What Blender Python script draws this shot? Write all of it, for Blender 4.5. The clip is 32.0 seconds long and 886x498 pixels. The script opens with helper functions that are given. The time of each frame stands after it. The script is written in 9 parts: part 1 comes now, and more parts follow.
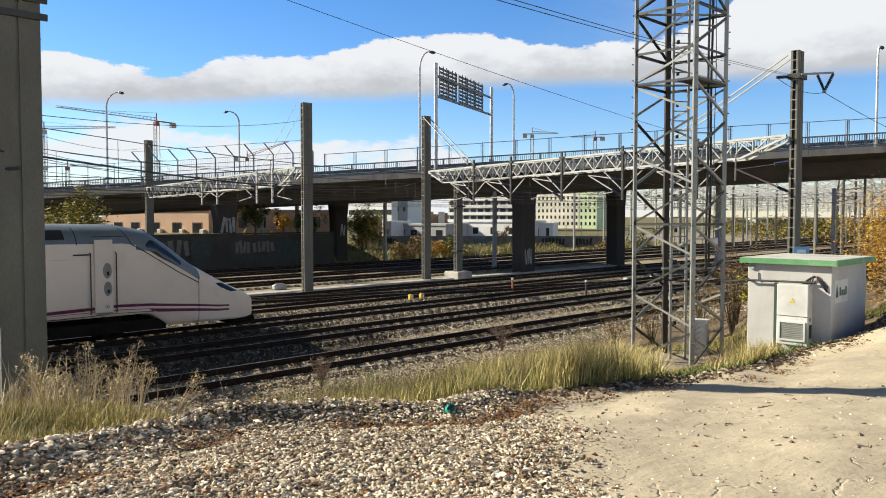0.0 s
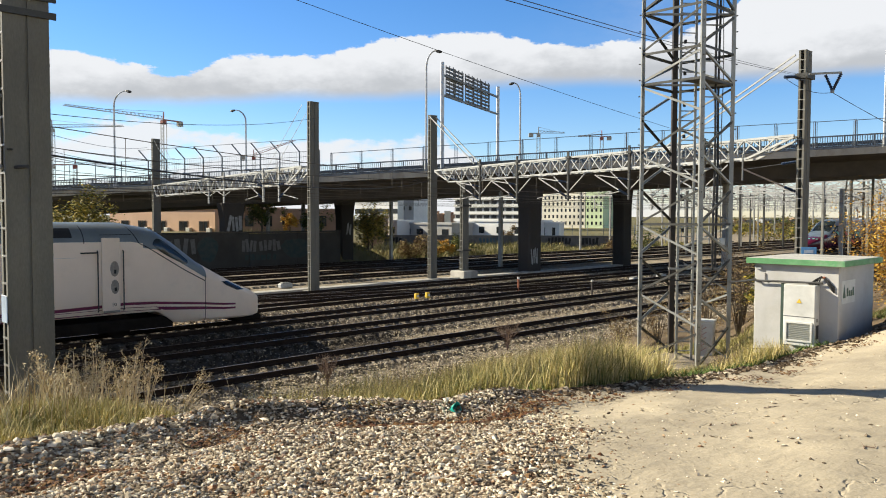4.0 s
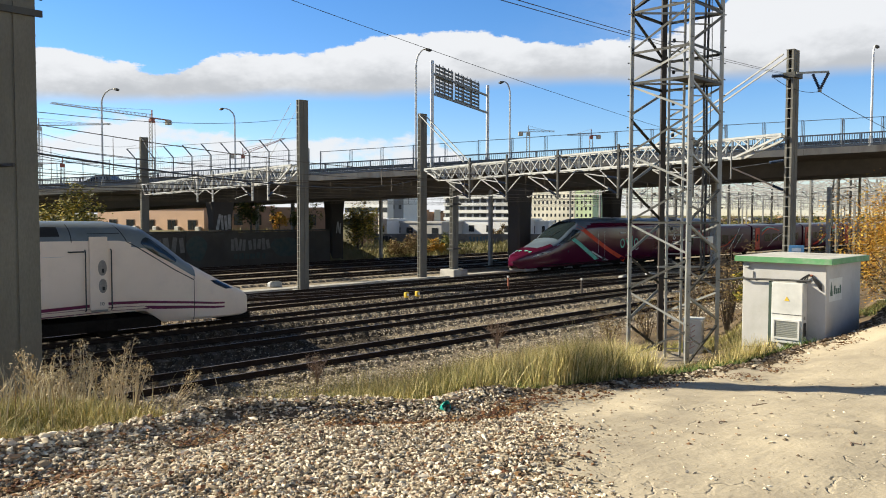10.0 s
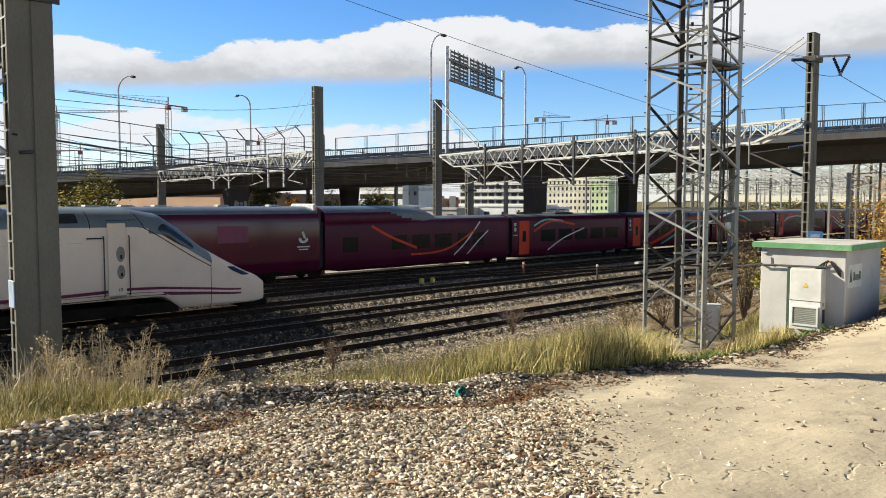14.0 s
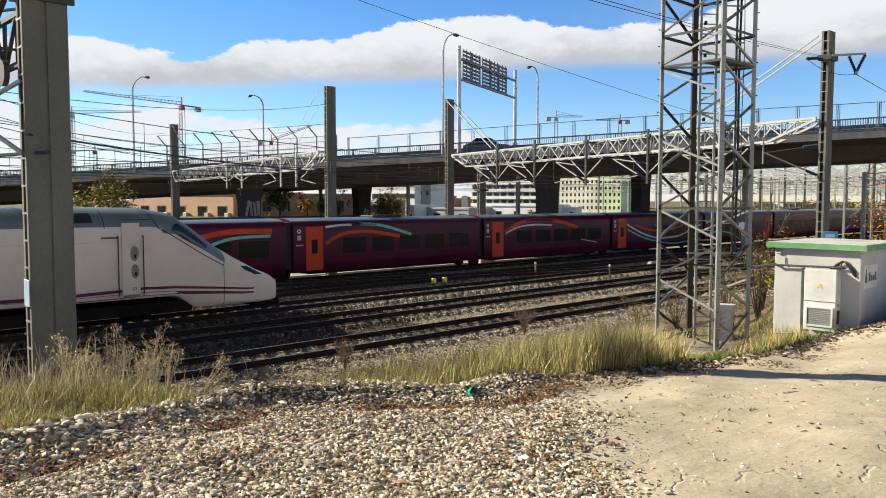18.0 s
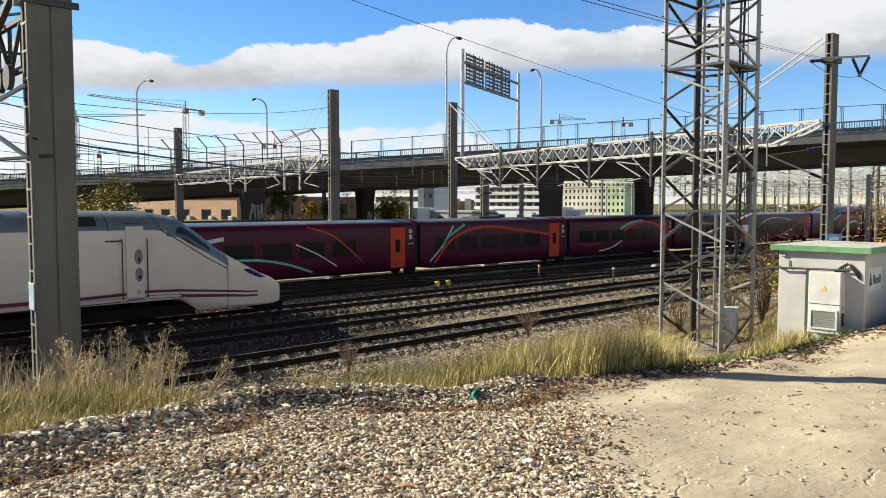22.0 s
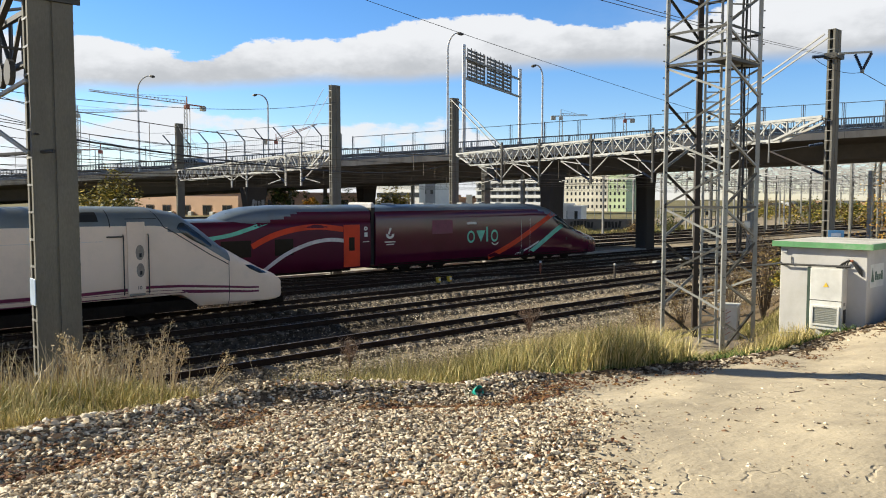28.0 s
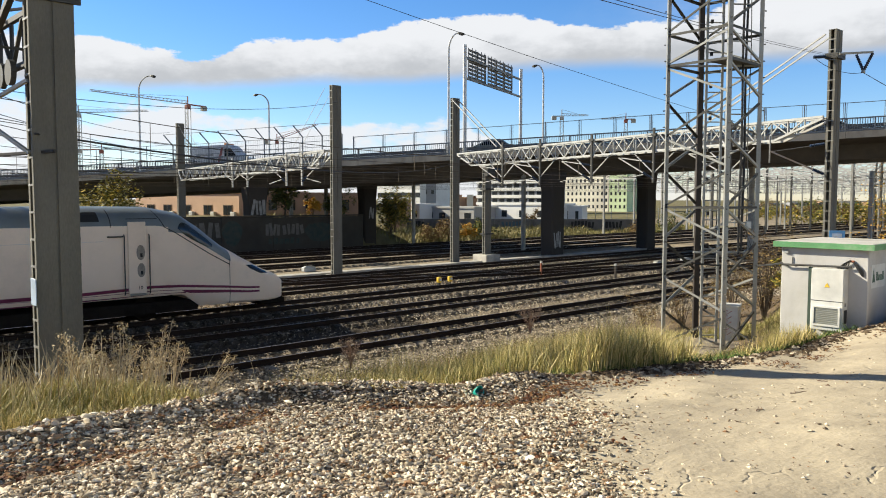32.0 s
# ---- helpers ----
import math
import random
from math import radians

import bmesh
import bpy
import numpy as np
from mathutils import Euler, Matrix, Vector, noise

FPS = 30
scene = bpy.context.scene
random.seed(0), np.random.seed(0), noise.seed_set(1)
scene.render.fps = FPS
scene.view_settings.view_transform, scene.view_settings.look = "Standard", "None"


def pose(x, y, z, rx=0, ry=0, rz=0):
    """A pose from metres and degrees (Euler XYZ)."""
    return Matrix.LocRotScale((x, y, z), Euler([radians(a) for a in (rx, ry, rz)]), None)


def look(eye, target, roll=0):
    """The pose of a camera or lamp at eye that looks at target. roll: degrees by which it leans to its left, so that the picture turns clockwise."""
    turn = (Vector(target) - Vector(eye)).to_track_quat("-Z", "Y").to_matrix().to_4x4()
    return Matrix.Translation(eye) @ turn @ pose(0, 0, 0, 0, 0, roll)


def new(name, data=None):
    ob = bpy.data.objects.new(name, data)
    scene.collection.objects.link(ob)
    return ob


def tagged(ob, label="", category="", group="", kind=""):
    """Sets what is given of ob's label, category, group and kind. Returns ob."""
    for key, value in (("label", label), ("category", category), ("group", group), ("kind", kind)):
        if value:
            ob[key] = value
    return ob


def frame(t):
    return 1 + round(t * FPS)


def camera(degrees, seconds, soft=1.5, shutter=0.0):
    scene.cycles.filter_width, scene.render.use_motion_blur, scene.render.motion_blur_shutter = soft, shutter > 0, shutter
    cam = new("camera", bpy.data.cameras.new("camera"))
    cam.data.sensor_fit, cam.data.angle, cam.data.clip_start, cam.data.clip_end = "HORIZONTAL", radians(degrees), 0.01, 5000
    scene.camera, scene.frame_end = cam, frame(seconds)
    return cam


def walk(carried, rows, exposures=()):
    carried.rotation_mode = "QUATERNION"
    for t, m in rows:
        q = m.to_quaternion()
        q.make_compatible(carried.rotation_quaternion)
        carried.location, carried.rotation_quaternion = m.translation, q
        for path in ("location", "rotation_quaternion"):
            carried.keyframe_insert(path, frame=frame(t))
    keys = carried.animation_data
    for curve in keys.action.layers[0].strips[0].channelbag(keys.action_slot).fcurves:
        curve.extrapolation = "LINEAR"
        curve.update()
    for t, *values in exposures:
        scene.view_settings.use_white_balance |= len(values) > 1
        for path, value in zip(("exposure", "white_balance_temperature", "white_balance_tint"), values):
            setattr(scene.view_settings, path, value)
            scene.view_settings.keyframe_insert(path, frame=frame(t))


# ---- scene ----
EYE = 4.4
cam = camera(60.19, 32.0, soft=1.0)
PATH = [
    (0, 0.000, -0.000, 0.000, 0.000, -2.455, -0.002),
    (0.5, 0.002, -0.006, 0.002, 0.186, -2.436, -0.072),
    (1, -0.002, -0.007, 0.008, 0.285, -2.374, 0.024),
    (1.5, -0.001, -0.006, 0.010, 0.303, -2.385, 0.016),
    (2, -0.001, -0.006, 0.007, 0.337, -2.403, 0.140),
    (2.5, 0.000, -0.007, 0.004, 0.347, -2.446, 0.132),
    (3, 0.001, -0.009, 0.003, 0.418, -2.506, 0.144),
    (3.5, -0.002, -0.010, 0.003, 0.456, -2.513, 0.160),
    (5.5, -0.001, -0.012, 0.001, 0.284, -2.548, 0.228),
    (6, -0.000, -0.010, 0.003, 0.113, -2.568, 0.216),
    (6.5, -0.005, -0.006, 0.004, 0.064, -2.632, 0.198),
    (7, -0.001, -0.005, 0.004, 0.099, -2.668, 0.199),
    (7.5, -0.004, -0.006, 0.001, 0.063, -2.699, 0.172),
    (8, -0.006, -0.006, 0.001, 0.122, -2.731, 0.172),
    (8.5, -0.003, -0.006, 0.003, 0.143, -2.743, 0.141),
    (9, -0.001, -0.005, 0.002, -0.199, -2.653, 0.167),
    (9.5, 0.004, -0.004, -0.001, -0.325, -2.604, 0.154),
    (10, 0.003, -0.003, -0.000, -0.304, -2.618, 0.133),
    (10.5, 0.004, 0.001, -0.001, -0.205, -2.686, 0.097),
    (11, 0.003, 0.004, 0.001, -0.022, -2.829, 0.095),
    (11.5, 0.000, 0.004, 0.001, 0.201, -3.027, 0.067),
    (12, -0.001, 0.005, -0.003, 0.455, -3.229, 0.065),
    (12.5, 0.003, 0.000, -0.005, 0.568, -3.396, 0.113),
    (13, -0.002, 0.003, -0.004, 0.672, -3.550, 0.111),
    (13.5, -0.004, 0.000, -0.007, 0.757, -3.584, 0.096),
    (14, -0.004, 0.002, -0.007, 0.825, -3.634, 0.052),
    (14.5, -0.001, 0.004, -0.005, 0.921, -3.715, 0.043),
    (16.5, -0.002, 0.005, -0.002, 1.571, -3.677, 0.071),
    (17, -0.001, 0.004, -0.003, 1.630, -3.696, 0.007),
    (17.5, -0.002, 0.001, -0.002, 1.677, -3.670, 0.048),
    (18, -0.001, 0.001, -0.004, 1.728, -3.660, 0.055),
    (18.5, -0.002, 0.001, -0.004, 1.759, -3.643, 0.072),
    (19, -0.002, 0.002, -0.005, 1.762, -3.659, 0.065),
    (19.5, -0.002, 0.003, -0.003, 1.789, -3.626, 0.090),
    (20, -0.003, -0.001, -0.001, 1.887, -3.610, 0.047),
    (20.5, 0.002, -0.003, -0.000, 1.925, -3.560, 0.005),
    (21, 0.004, -0.008, -0.002, 1.942, -3.504, -0.007),
    (21.5, -0.004, -0.006, -0.003, 1.937, -3.476, 0.049),
    (22, -0.002, -0.004, -0.003, 1.979, -3.439, -0.018),
    (22.5, 0.002, 0.003, -0.003, 1.997, -3.440, 0.060),
    (23, 0.001, 0.005, -0.003, 1.988, -3.496, 0.026),
    (23.5, -0.000, 0.005, -0.003, 1.977, -3.552, 0.042),
    (24, 0.002, 0.004, -0.009, 1.994, -3.577, 0.069),
    (24.5, 0.002, 0.007, -0.006, 1.991, -3.634, 0.038),
    (25, 0.001, 0.010, -0.005, 2.022, -3.739, 0.032),
    (25.5, -0.002, 0.010, -0.006, 2.039, -3.863, 0.048),
    (27.5, -0.004, 0.007, -0.005, 2.072, -3.801, 0.029),
    (28, -0.005, 0.007, -0.004, 2.070, -3.741, 0.032),
    (28.5, -0.006, 0.008, -0.004, 2.074, -3.741, 0.024),
    (29, -0.006, 0.006, -0.004, 2.125, -3.679, 0.036),
    (29.5, -0.006, 0.006, -0.005, 2.124, -3.616, 0.037),
    (30, -0.007, 0.007, -0.006, 2.063, -3.608, 0.060),
    (30.5, -0.007, 0.010, -0.004, 2.059, -3.637, 0.089),
    (31, -0.003, 0.012, -0.005, 2.117, -3.675, 0.067),
    (31.5, -0.003, 0.013, -0.001, 2.077, -3.724, 0.045),
    (32, -0.004, 0.012, -0.001, 2.131, -3.740, 0.059),
]
walk(cam, [(t, pose(x, y, EYE + z, 90 + pitch, -roll, yaw)) for t, x, y, z, yaw, pitch, roll in PATH])


# ---- daylight ----
SUN_AZ = radians(163.6)     # towards the sun, from +x over +y
SUN_EL = radians(29)
SUN_DIR = Vector((math.cos(SUN_AZ) * math.cos(SUN_EL), math.sin(SUN_AZ) * math.cos(SUN_EL), math.sin(SUN_EL)))
sun = new("sun", bpy.data.lights.new("sun", "SUN"))
sun.data.energy, sun.data.angle, sun.data.color = 5.4, radians(0.5), (1.0, 0.91, 0.71)
sun.matrix_world = look(SUN_DIR * 300, (0, 0, 0))
scene.view_settings.exposure = 0.8


def build_world():
    world = bpy.data.worlds.new("sky")
    scene.world = world
    world.use_nodes = True
    nt = world.node_tree
    N, L = nt.nodes, nt.links
    N.clear()

    def node(kind, **kw):
        n = N.new(kind)
        for k, v in kw.items():
            if k == "op":
                n.operation = v
        return n

    def math_(op, a, b=None, c=None, clamp=False):
        n = N.new("ShaderNodeMath")
        n.operation, n.use_clamp = op, clamp
        for i, s in enumerate((a, b, c)):
            if s is None:
                continue
            if isinstance(s, (int, float)):
                n.inputs[i].default_value = s
            else:
                L.new(s, n.inputs[i])
        return n.outputs[0]

    sky = N.new("ShaderNodeTexSky")
    sky.sky_type, sky.sun_disc = "NISHITA", False
    sky.sun_elevation, sky.sun_rotation = SUN_EL, math.pi / 2 - SUN_AZ
    sky.air_density, sky.dust_density, sky.ozone_density = 1.0, 0.1, 3.5
    geo = N.new("ShaderNodeTexCoord")
    sep = N.new("ShaderNodeSeparateXYZ")
    L.new(geo.outputs["Generated"], sep.inputs[0])
    x, y, z = sep.outputs
    flat = math_("POWER", math_("ADD", math_("MULTIPLY", x, x), math_("MULTIPLY", y, y)), 0.5)
    el = math_("DIVIDE", z, math_("MAXIMUM", flat, 0.02))       # tangent of the elevation
    az = math_("ARCTAN2", x, y)                                  # 0 straight ahead, + to the right
    comb = N.new("ShaderNodeCombineXYZ")
    L.new(az, comb.inputs[0])
    L.new(math_("MULTIPLY", el, 1.9), comb.inputs[1])

    def noise_(scale, detail, rough, off):
        m = N.new("ShaderNodeMapping")
        m.inputs["Location"].default_value = off
        L.new(comb.outputs[0], m.inputs[0])
        n = N.new("ShaderNodeTexNoise")
        n.inputs["Scale"].default_value, n.inputs["Detail"].default_value, n.inputs["Roughness"].default_value = scale, detail, rough
        L.new(m.outputs[0], n.inputs["Vector"])
        return n.outputs["Fac"]

    def step(lo, hi, s):
        n = N.new("ShaderNodeMapRange")
        n.interpolation_type = "SMOOTHSTEP"
        L.new(s, n.inputs[0])
        for i, v in ((1, lo), (2, hi)):
            if isinstance(v, (int, float)):
                n.inputs[i].default_value = v
            else:
                L.new(v, n.inputs[i])
        return n.outputs[0]

    n1 = math_("SUBTRACT", noise_(9.0, 8, 0.58, (3.1, 0.4, 0)), 0.5)
    n2 = math_("SUBTRACT", noise_(3.2, 6, 0.55, (7.7, 2.0, 0)), 0.5)
    n3 = math_("SUBTRACT", noise_(30.0, 6, 0.6, (2.2, 8.1, 0)), 0.5)
    # the long bank: billowing top edge, flat soft base
    def total(*terms):
        s = terms[0]
        for t in terms[1:]:
            s = math_("ADD", s, t)
        return s

    def profile(points, s):
        """Height of a cloud's edge by azimuth: a smooth line through (azimuth, height)."""
        n = N.new("ShaderNodeFloatCurve")
        c = n.mapping.curves[0]
        n.mapping.use_clip = False
        for a, h in points:
            p = ((a + 1.0) / 2.0, h * 4.0)
            if a in (-1.0, 1.0):
                c.points[0 if a < 0 else -1].location = p
            else:
                c.points.new(*p)
        n.mapping.update()
        L.new(math_("MULTIPLY", math_("ADD", s, 1.0), 0.5, clamp=True), n.inputs["Value"])
        return math_("MULTIPLY", n.outputs[0], 0.25)

    crest = profile(((-1.0, 0.2), (-0.55, 0.188), (-0.45, 0.190), (-0.40, 0.184), (-0.335, 0.176), (-0.305, 0.190), (-0.26, 0.203), (-0.17, 0.206), (-0.13, 0.217), (-0.04, 0.234), (0.03, 0.237), (0.10, 0.226), (0.14, 0.221), (0.25, 0.222), (0.34, 0.25), (0.45, 0.32), (1.0, 0.34)), az)
    under = profile(((-1.0, 0.13), (-0.5, 0.127), (-0.40, 0.132), (-0.26, 0.142), (-0.16, 0.148), (-0.02, 0.152), (0.06, 0.163), (0.25, 0.165), (0.4, 0.162), (1.0, 0.15)), az)
    top = total(crest, math_("MULTIPLY", n1, 0.022), math_("MULTIPLY", n2, 0.010), math_("MULTIPLY", n3, 0.030))
    base = total(under, math_("MULTIPLY", n2, 0.018), math_("MULTIPLY", n1, 0.012))
    bank = math_("MULTIPLY", step(0.0, 0.005, math_("SUBTRACT", top, el)), step(-0.006, 0.016, math_("SUBTRACT", el, base)))
    # low cumulus near the horizon
    top2 = math_("ADD", 0.042, math_("ADD", math_("MULTIPLY", noise_(5.0, 8, 0.6, (1.3, 5.0, 0)), 0.11), math_("ADD", math_("MULTIPLY", az, -0.03), math_("MULTIPLY", step(-0.03, 0.12, az), -0.06))))
    low = math_("MULTIPLY", step(0.0, 0.010, math_("SUBTRACT", math_("ADD", top2, math_("MULTIPLY", n3, 0.025)), el)), 0.95)
    low = math_("MULTIPLY", low, math_("ADD", step(0.36, 0.5, noise_(7.0, 7, 0.6, (6.0, 0.7, 0))), math_("MULTIPLY", math_("MULTIPLY", step(0.06, 0.0, el), step(0.36, 0.2, az)), 0.7), clamp=True))
    low = math_("MULTIPLY", low, math_("ADD", math_("MULTIPLY", step(0.36, 0.17, az), 0.8), math_("ADD", 0.2, math_("MULTIPLY", step(0.7, 1.0, az), 0.6)), clamp=True))
    # thin veil, higher up to the right
    veil = math_("MULTIPLY", step(0.5, 0.85, noise_(2.3, 7, 0.6, (4.0, 1.2, 0))), step(0.05, 0.5, az))
    veil = math_("MULTIPLY", veil, step(0.12, 0.24, el))
    high = math_("MULTIPLY", step(0.66, 0.84, noise_(1.7, 8, 0.62, (9.0, 3.0, 0))), step(0.34, 0.5, el))
    mask = math_("MAXIMUM", math_("MAXIMUM", bank, low), math_("MAXIMUM", veil, high), clamp=True)
    # grey towards the base of the bank, bright at its crest
    shade = step(-0.012, 0.044, math_("SUBTRACT", math_("ADD", el, math_("ADD", math_("MULTIPLY", n1, 0.10), math_("MULTIPLY", n3, 0.045))), math_("ADD", base, 0.012)))
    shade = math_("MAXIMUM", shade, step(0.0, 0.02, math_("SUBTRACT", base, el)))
    mixc = N.new("ShaderNodeMix")
    mixc.data_type = "RGBA"
    L.new(shade, mixc.inputs[0])
    mixc.inputs[6].default_value = (5.8, 6.05, 6.4, 1)
    mixc.inputs[7].default_value = (9.1, 9.3, 9.6, 1)
    mix = N.new("ShaderNodeMix")
    mix.data_type = "RGBA"
    L.new(mask, mix.inputs[0])
    hs = N.new("ShaderNodeHueSaturation")
    hs.inputs["Saturation"].default_value, hs.inputs["Value"].default_value = 1.25, 1.5
    L.new(sky.outputs[0], hs.inputs["Color"])
    tint = N.new("ShaderNodeMix")
    tint.data_type, tint.blend_type = "RGBA", "MULTIPLY"
    tint.inputs[0].default_value = 1.0
    tint.inputs[7].default_value = (1.06, 1.06, 1.2, 1)
    L.new(hs.outputs[0], tint.inputs[6])
    hs2 = N.new("ShaderNodeHueSaturation")
    hs2.inputs["Saturation"].default_value, hs2.inputs["Value"].default_value = 0.4, 0.36
    L.new(sky.outputs[0], hs2.inputs["Color"])
    rise = N.new("ShaderNodeMix")
    rise.data_type = "RGBA"
    L.new(step(0.32, 1.0, el), rise.inputs[0])
    L.new(tint.outputs[2], rise.inputs[6])
    L.new(hs2.outputs[0], rise.inputs[7])
    L.new(rise.outputs[2], mix.inputs[6])
    L.new(mixc.outputs[2], mix.inputs[7])
    bg = N.new("ShaderNodeBackground")
    bg.inputs["Strength"].default_value = 0.055
    L.new(mix.outputs[2], bg.inputs["Color"])
    out = N.new("ShaderNodeOutputWorld")
    L.new(bg.outputs[0], out.inputs["Surface"])


build_world()

# ---- materials ----
def material(name, base, rough=0.8, metal=0.0, second=None, scale=3.0, fine=0.15, fine_scale=60.0, bump=0.0, bump_scale=40.0, spec=0.5, stain=None, stain_amount=0.0, stain_scale=0.8, rand=0.0, coat=0.0, streak=1.0):
    """Two-scale variation in object space: broad patches towards second, fine grain, optional stains and bump."""
    m = bpy.data.materials.new(name)
    m.use_nodes = True
    nt = m.node_tree
    N, L = nt.nodes, nt.links
    b = N["Principled BSDF"]
    b.inputs["Roughness"].default_value, b.inputs["Metallic"].default_value = rough, metal
    b.inputs["Specular IOR Level"].default_value = spec
    b.inputs["Coat Weight"].default_value = coat
    tc = N.new("ShaderNodeTexCoord")
    mp = N.new("ShaderNodeMapping")
    mp.inputs["Scale"].default_value = (1, 1, streak)
    L.new(tc.outputs["Object"], mp.inputs[0])

    def tex(s, d=4, r=0.6):
        n = N.new("ShaderNodeTexNoise")
        n.inputs["Scale"].default_value, n.inputs["Detail"].default_value, n.inputs["Roughness"].default_value = s, d, r
        L.new(mp.outputs[0], n.inputs["Vector"])
        return n.outputs["Fac"]

    def ramp(s, lo, hi):
        n = N.new("ShaderNodeMapRange")
        L.new(s, n.inputs[0])
        n.inputs[1].default_value, n.inputs[2].default_value = lo, hi
        return n.outputs[0]

    def mixed(f, a, c, blend="MIX"):
        n = N.new("ShaderNodeMix")
        n.data_type, n.blend_type = "RGBA", blend
        for i, s in ((0, f), (6, a), (7, c)):
            if isinstance(s, (int, float)):
                n.inputs[i].default_value = s
            elif isinstance(s, tuple):
                n.inputs[i].default_value = (*s, 1)
            else:
                L.new(s, n.inputs[i])
        return n.outputs[2]

    second = second or tuple(c * 0.72 for c in base)
    col = mixed(ramp(tex(scale), 0.38, 0.66), base, second)
    if fine:
        col = mixed(ramp(tex(fine_scale, 3, 0.7), 0.3, 0.7), mixed(1.0, col, (1 - fine,) * 3, "MULTIPLY"), mixed(1.0, col, (1 + fine,) * 3, "MULTIPLY"))
    if stain:
        n = N.new("ShaderNodeMath")
        n.operation = "MULTIPLY"
        L.new(ramp(tex(stain_scale, 6, 0.7), 0.5, 0.68), n.inputs[0])
        n.inputs[1].default_value = stain_amount
        col = mixed(n.outputs[0], col, stain)
    if rand:
        oi = N.new("ShaderNodeObjectInfo")
        r = N.new("ShaderNodeMapRange")
        L.new(oi.outputs["Random"], r.inputs[0])
        r.inputs[3].default_value, r.inputs[4].default_value = 1 - rand, 1 + rand
        cm = N.new("ShaderNodeCombineColor")
        for i in range(3):
            L.new(r.outputs[0], cm.inputs[i])
        col = mixed(1.0, col, cm.outputs[0], "MULTIPLY")
    L.new(col, b.inputs["Base Color"])
    if bump:
        bp = N.new("ShaderNodeBump")
        bp.inputs["Strength"].default_value, bp.inputs["Distance"].default_value = bump, 0.02
        L.new(tex(bump_scale, 5, 0.65), bp.inputs["Height"])
        L.new(bp.outputs[0], b.inputs["Normal"])
    return m


def island_material(name, stops, rough=0.9, fine=0.2, gain=1.0):
    """Colour by the random value of each loose piece (stones, blades)."""
    m = bpy.data.materials.new(name)
    m.use_nodes = True
    N, L = m.node_tree.nodes, m.node_tree.links
    b = N["Principled BSDF"]
    b.inputs["Roughness"].default_value = rough
    b.inputs["Specular IOR Level"].default_value = 0.25
    g = N.new("ShaderNodeNewGeometry")
    r = N.new("ShaderNodeValToRGB")
    el = r.color_ramp.elements
    while len(el) < len(stops):
        el.new(0.5)
    for e, (p, c) in zip(el, stops):
        e.position, e.color = p, (*[q * gain for q in c], 1)
    L.new(g.outputs["Random Per Island"], r.inputs[0])
    tc = N.new("ShaderNodeTexCoord")
    n = N.new("ShaderNodeTexNoise")
    n.inputs["Scale"].default_value, n.inputs["Detail"].default_value = 30, 4
    L.new(tc.outputs["Object"], n.inputs["Vector"])
    mr = N.new("ShaderNodeMapRange")
    mr.inputs[3].default_value, mr.inputs[4].default_value = 1 - fine, 1 + fine
    L.new(n.outputs["Fac"], mr.inputs[0])
    cm = N.new("ShaderNodeCombineColor")
    for i in range(3):
        L.new(mr.outputs[0], cm.inputs[i])
    mx = N.new("ShaderNodeMix")
    mx.data_type, mx.blend_type = "RGBA", "MULTIPLY"
    mx.inputs[0].default_value = 1
    L.new(r.outputs[0], mx.inputs[6])
    L.new(cm.outputs[0], mx.inputs[7])
    L.new(mx.outputs[2], b.inputs["Base Color"])
    return m


STEEL = material("galvanised_steel", (0.31, 0.31, 0.29), 0.5, 0.35, scale=2.0, fine=0.12, stain=(0.2, 0.17, 0.13), stain_amount=0.4)
STEEL_WHITE = material("pale_painted_steel", (0.46, 0.47, 0.46), 0.55, 0.1, scale=2.0, fine=0.1, stain=(0.3, 0.26, 0.2), stain_amount=0.4)
STEEL_DARK = material("weathered_dark_steel", (0.055, 0.055, 0.052), 0.6, 0.3, fine=0.2)
CONC_POST = material("weathered_mast_steel", (0.155, 0.15, 0.13), 0.9, scale=1.2, fine=0.12, fine_scale=45, bump=0.25, stain=(0.12, 0.115, 0.1), stain_amount=0.5, streak=0.3)
# near-black: the piers' shade under the deck is put into the colour
CONC_DARK = material("dark_shaded_concrete", (0.05, 0.043, 0.036), 0.95, scale=0.4, fine=0.12, stain=(0.05, 0.045, 0.04), stain_amount=0.6)
CONC_PALE = material("pale_concrete", (0.46, 0.44, 0.40), 0.9, scale=1.0, fine=0.12, bump=0.2, stain=(0.2, 0.18, 0.15), stain_amount=0.5)
RAIL = material("rusty_rail", (0.035, 0.024, 0.018), 0.9, 0.0, fine=0.3, spec=0.15)
RAIL_TOP = material("worn_rail_head", (0.22, 0.18, 0.15), 0.45, 0.7, fine=0.1)
SLEEPER = material("concrete_sleeper", (0.23, 0.195, 0.15), 0.9, scale=1.0, fine=0.2, stain=(0.12, 0.09, 0.07), stain_amount=0.7, stain_scale=2.0, rand=0.15)
# sleepers with the parked white train's shade put into their colour
SLEEPER_SHADED = material("sleeper_in_train_shade", (0.085, 0.07, 0.053), 0.9, scale=1.0, fine=0.25, stain=(0.045, 0.035, 0.027), stain_amount=0.7, stain_scale=2.0, rand=0.2)
BALLAST = material("track_ballast", (0.33, 0.277, 0.203), 0.95, second=(0.20, 0.165, 0.12), scale=0.5, fine=0.5, fine_scale=22, bump=1.0, bump_scale=18, spec=0.2)
SAND = material("sandy_path", (0.50, 0.43, 0.315), 0.95, second=(0.39, 0.335, 0.25), scale=0.8, fine=0.14, fine_scale=55, bump=0.6, bump_scale=9, spec=0.2, stain=(0.25, 0.215, 0.165), stain_amount=0.75, stain_scale=0.55)


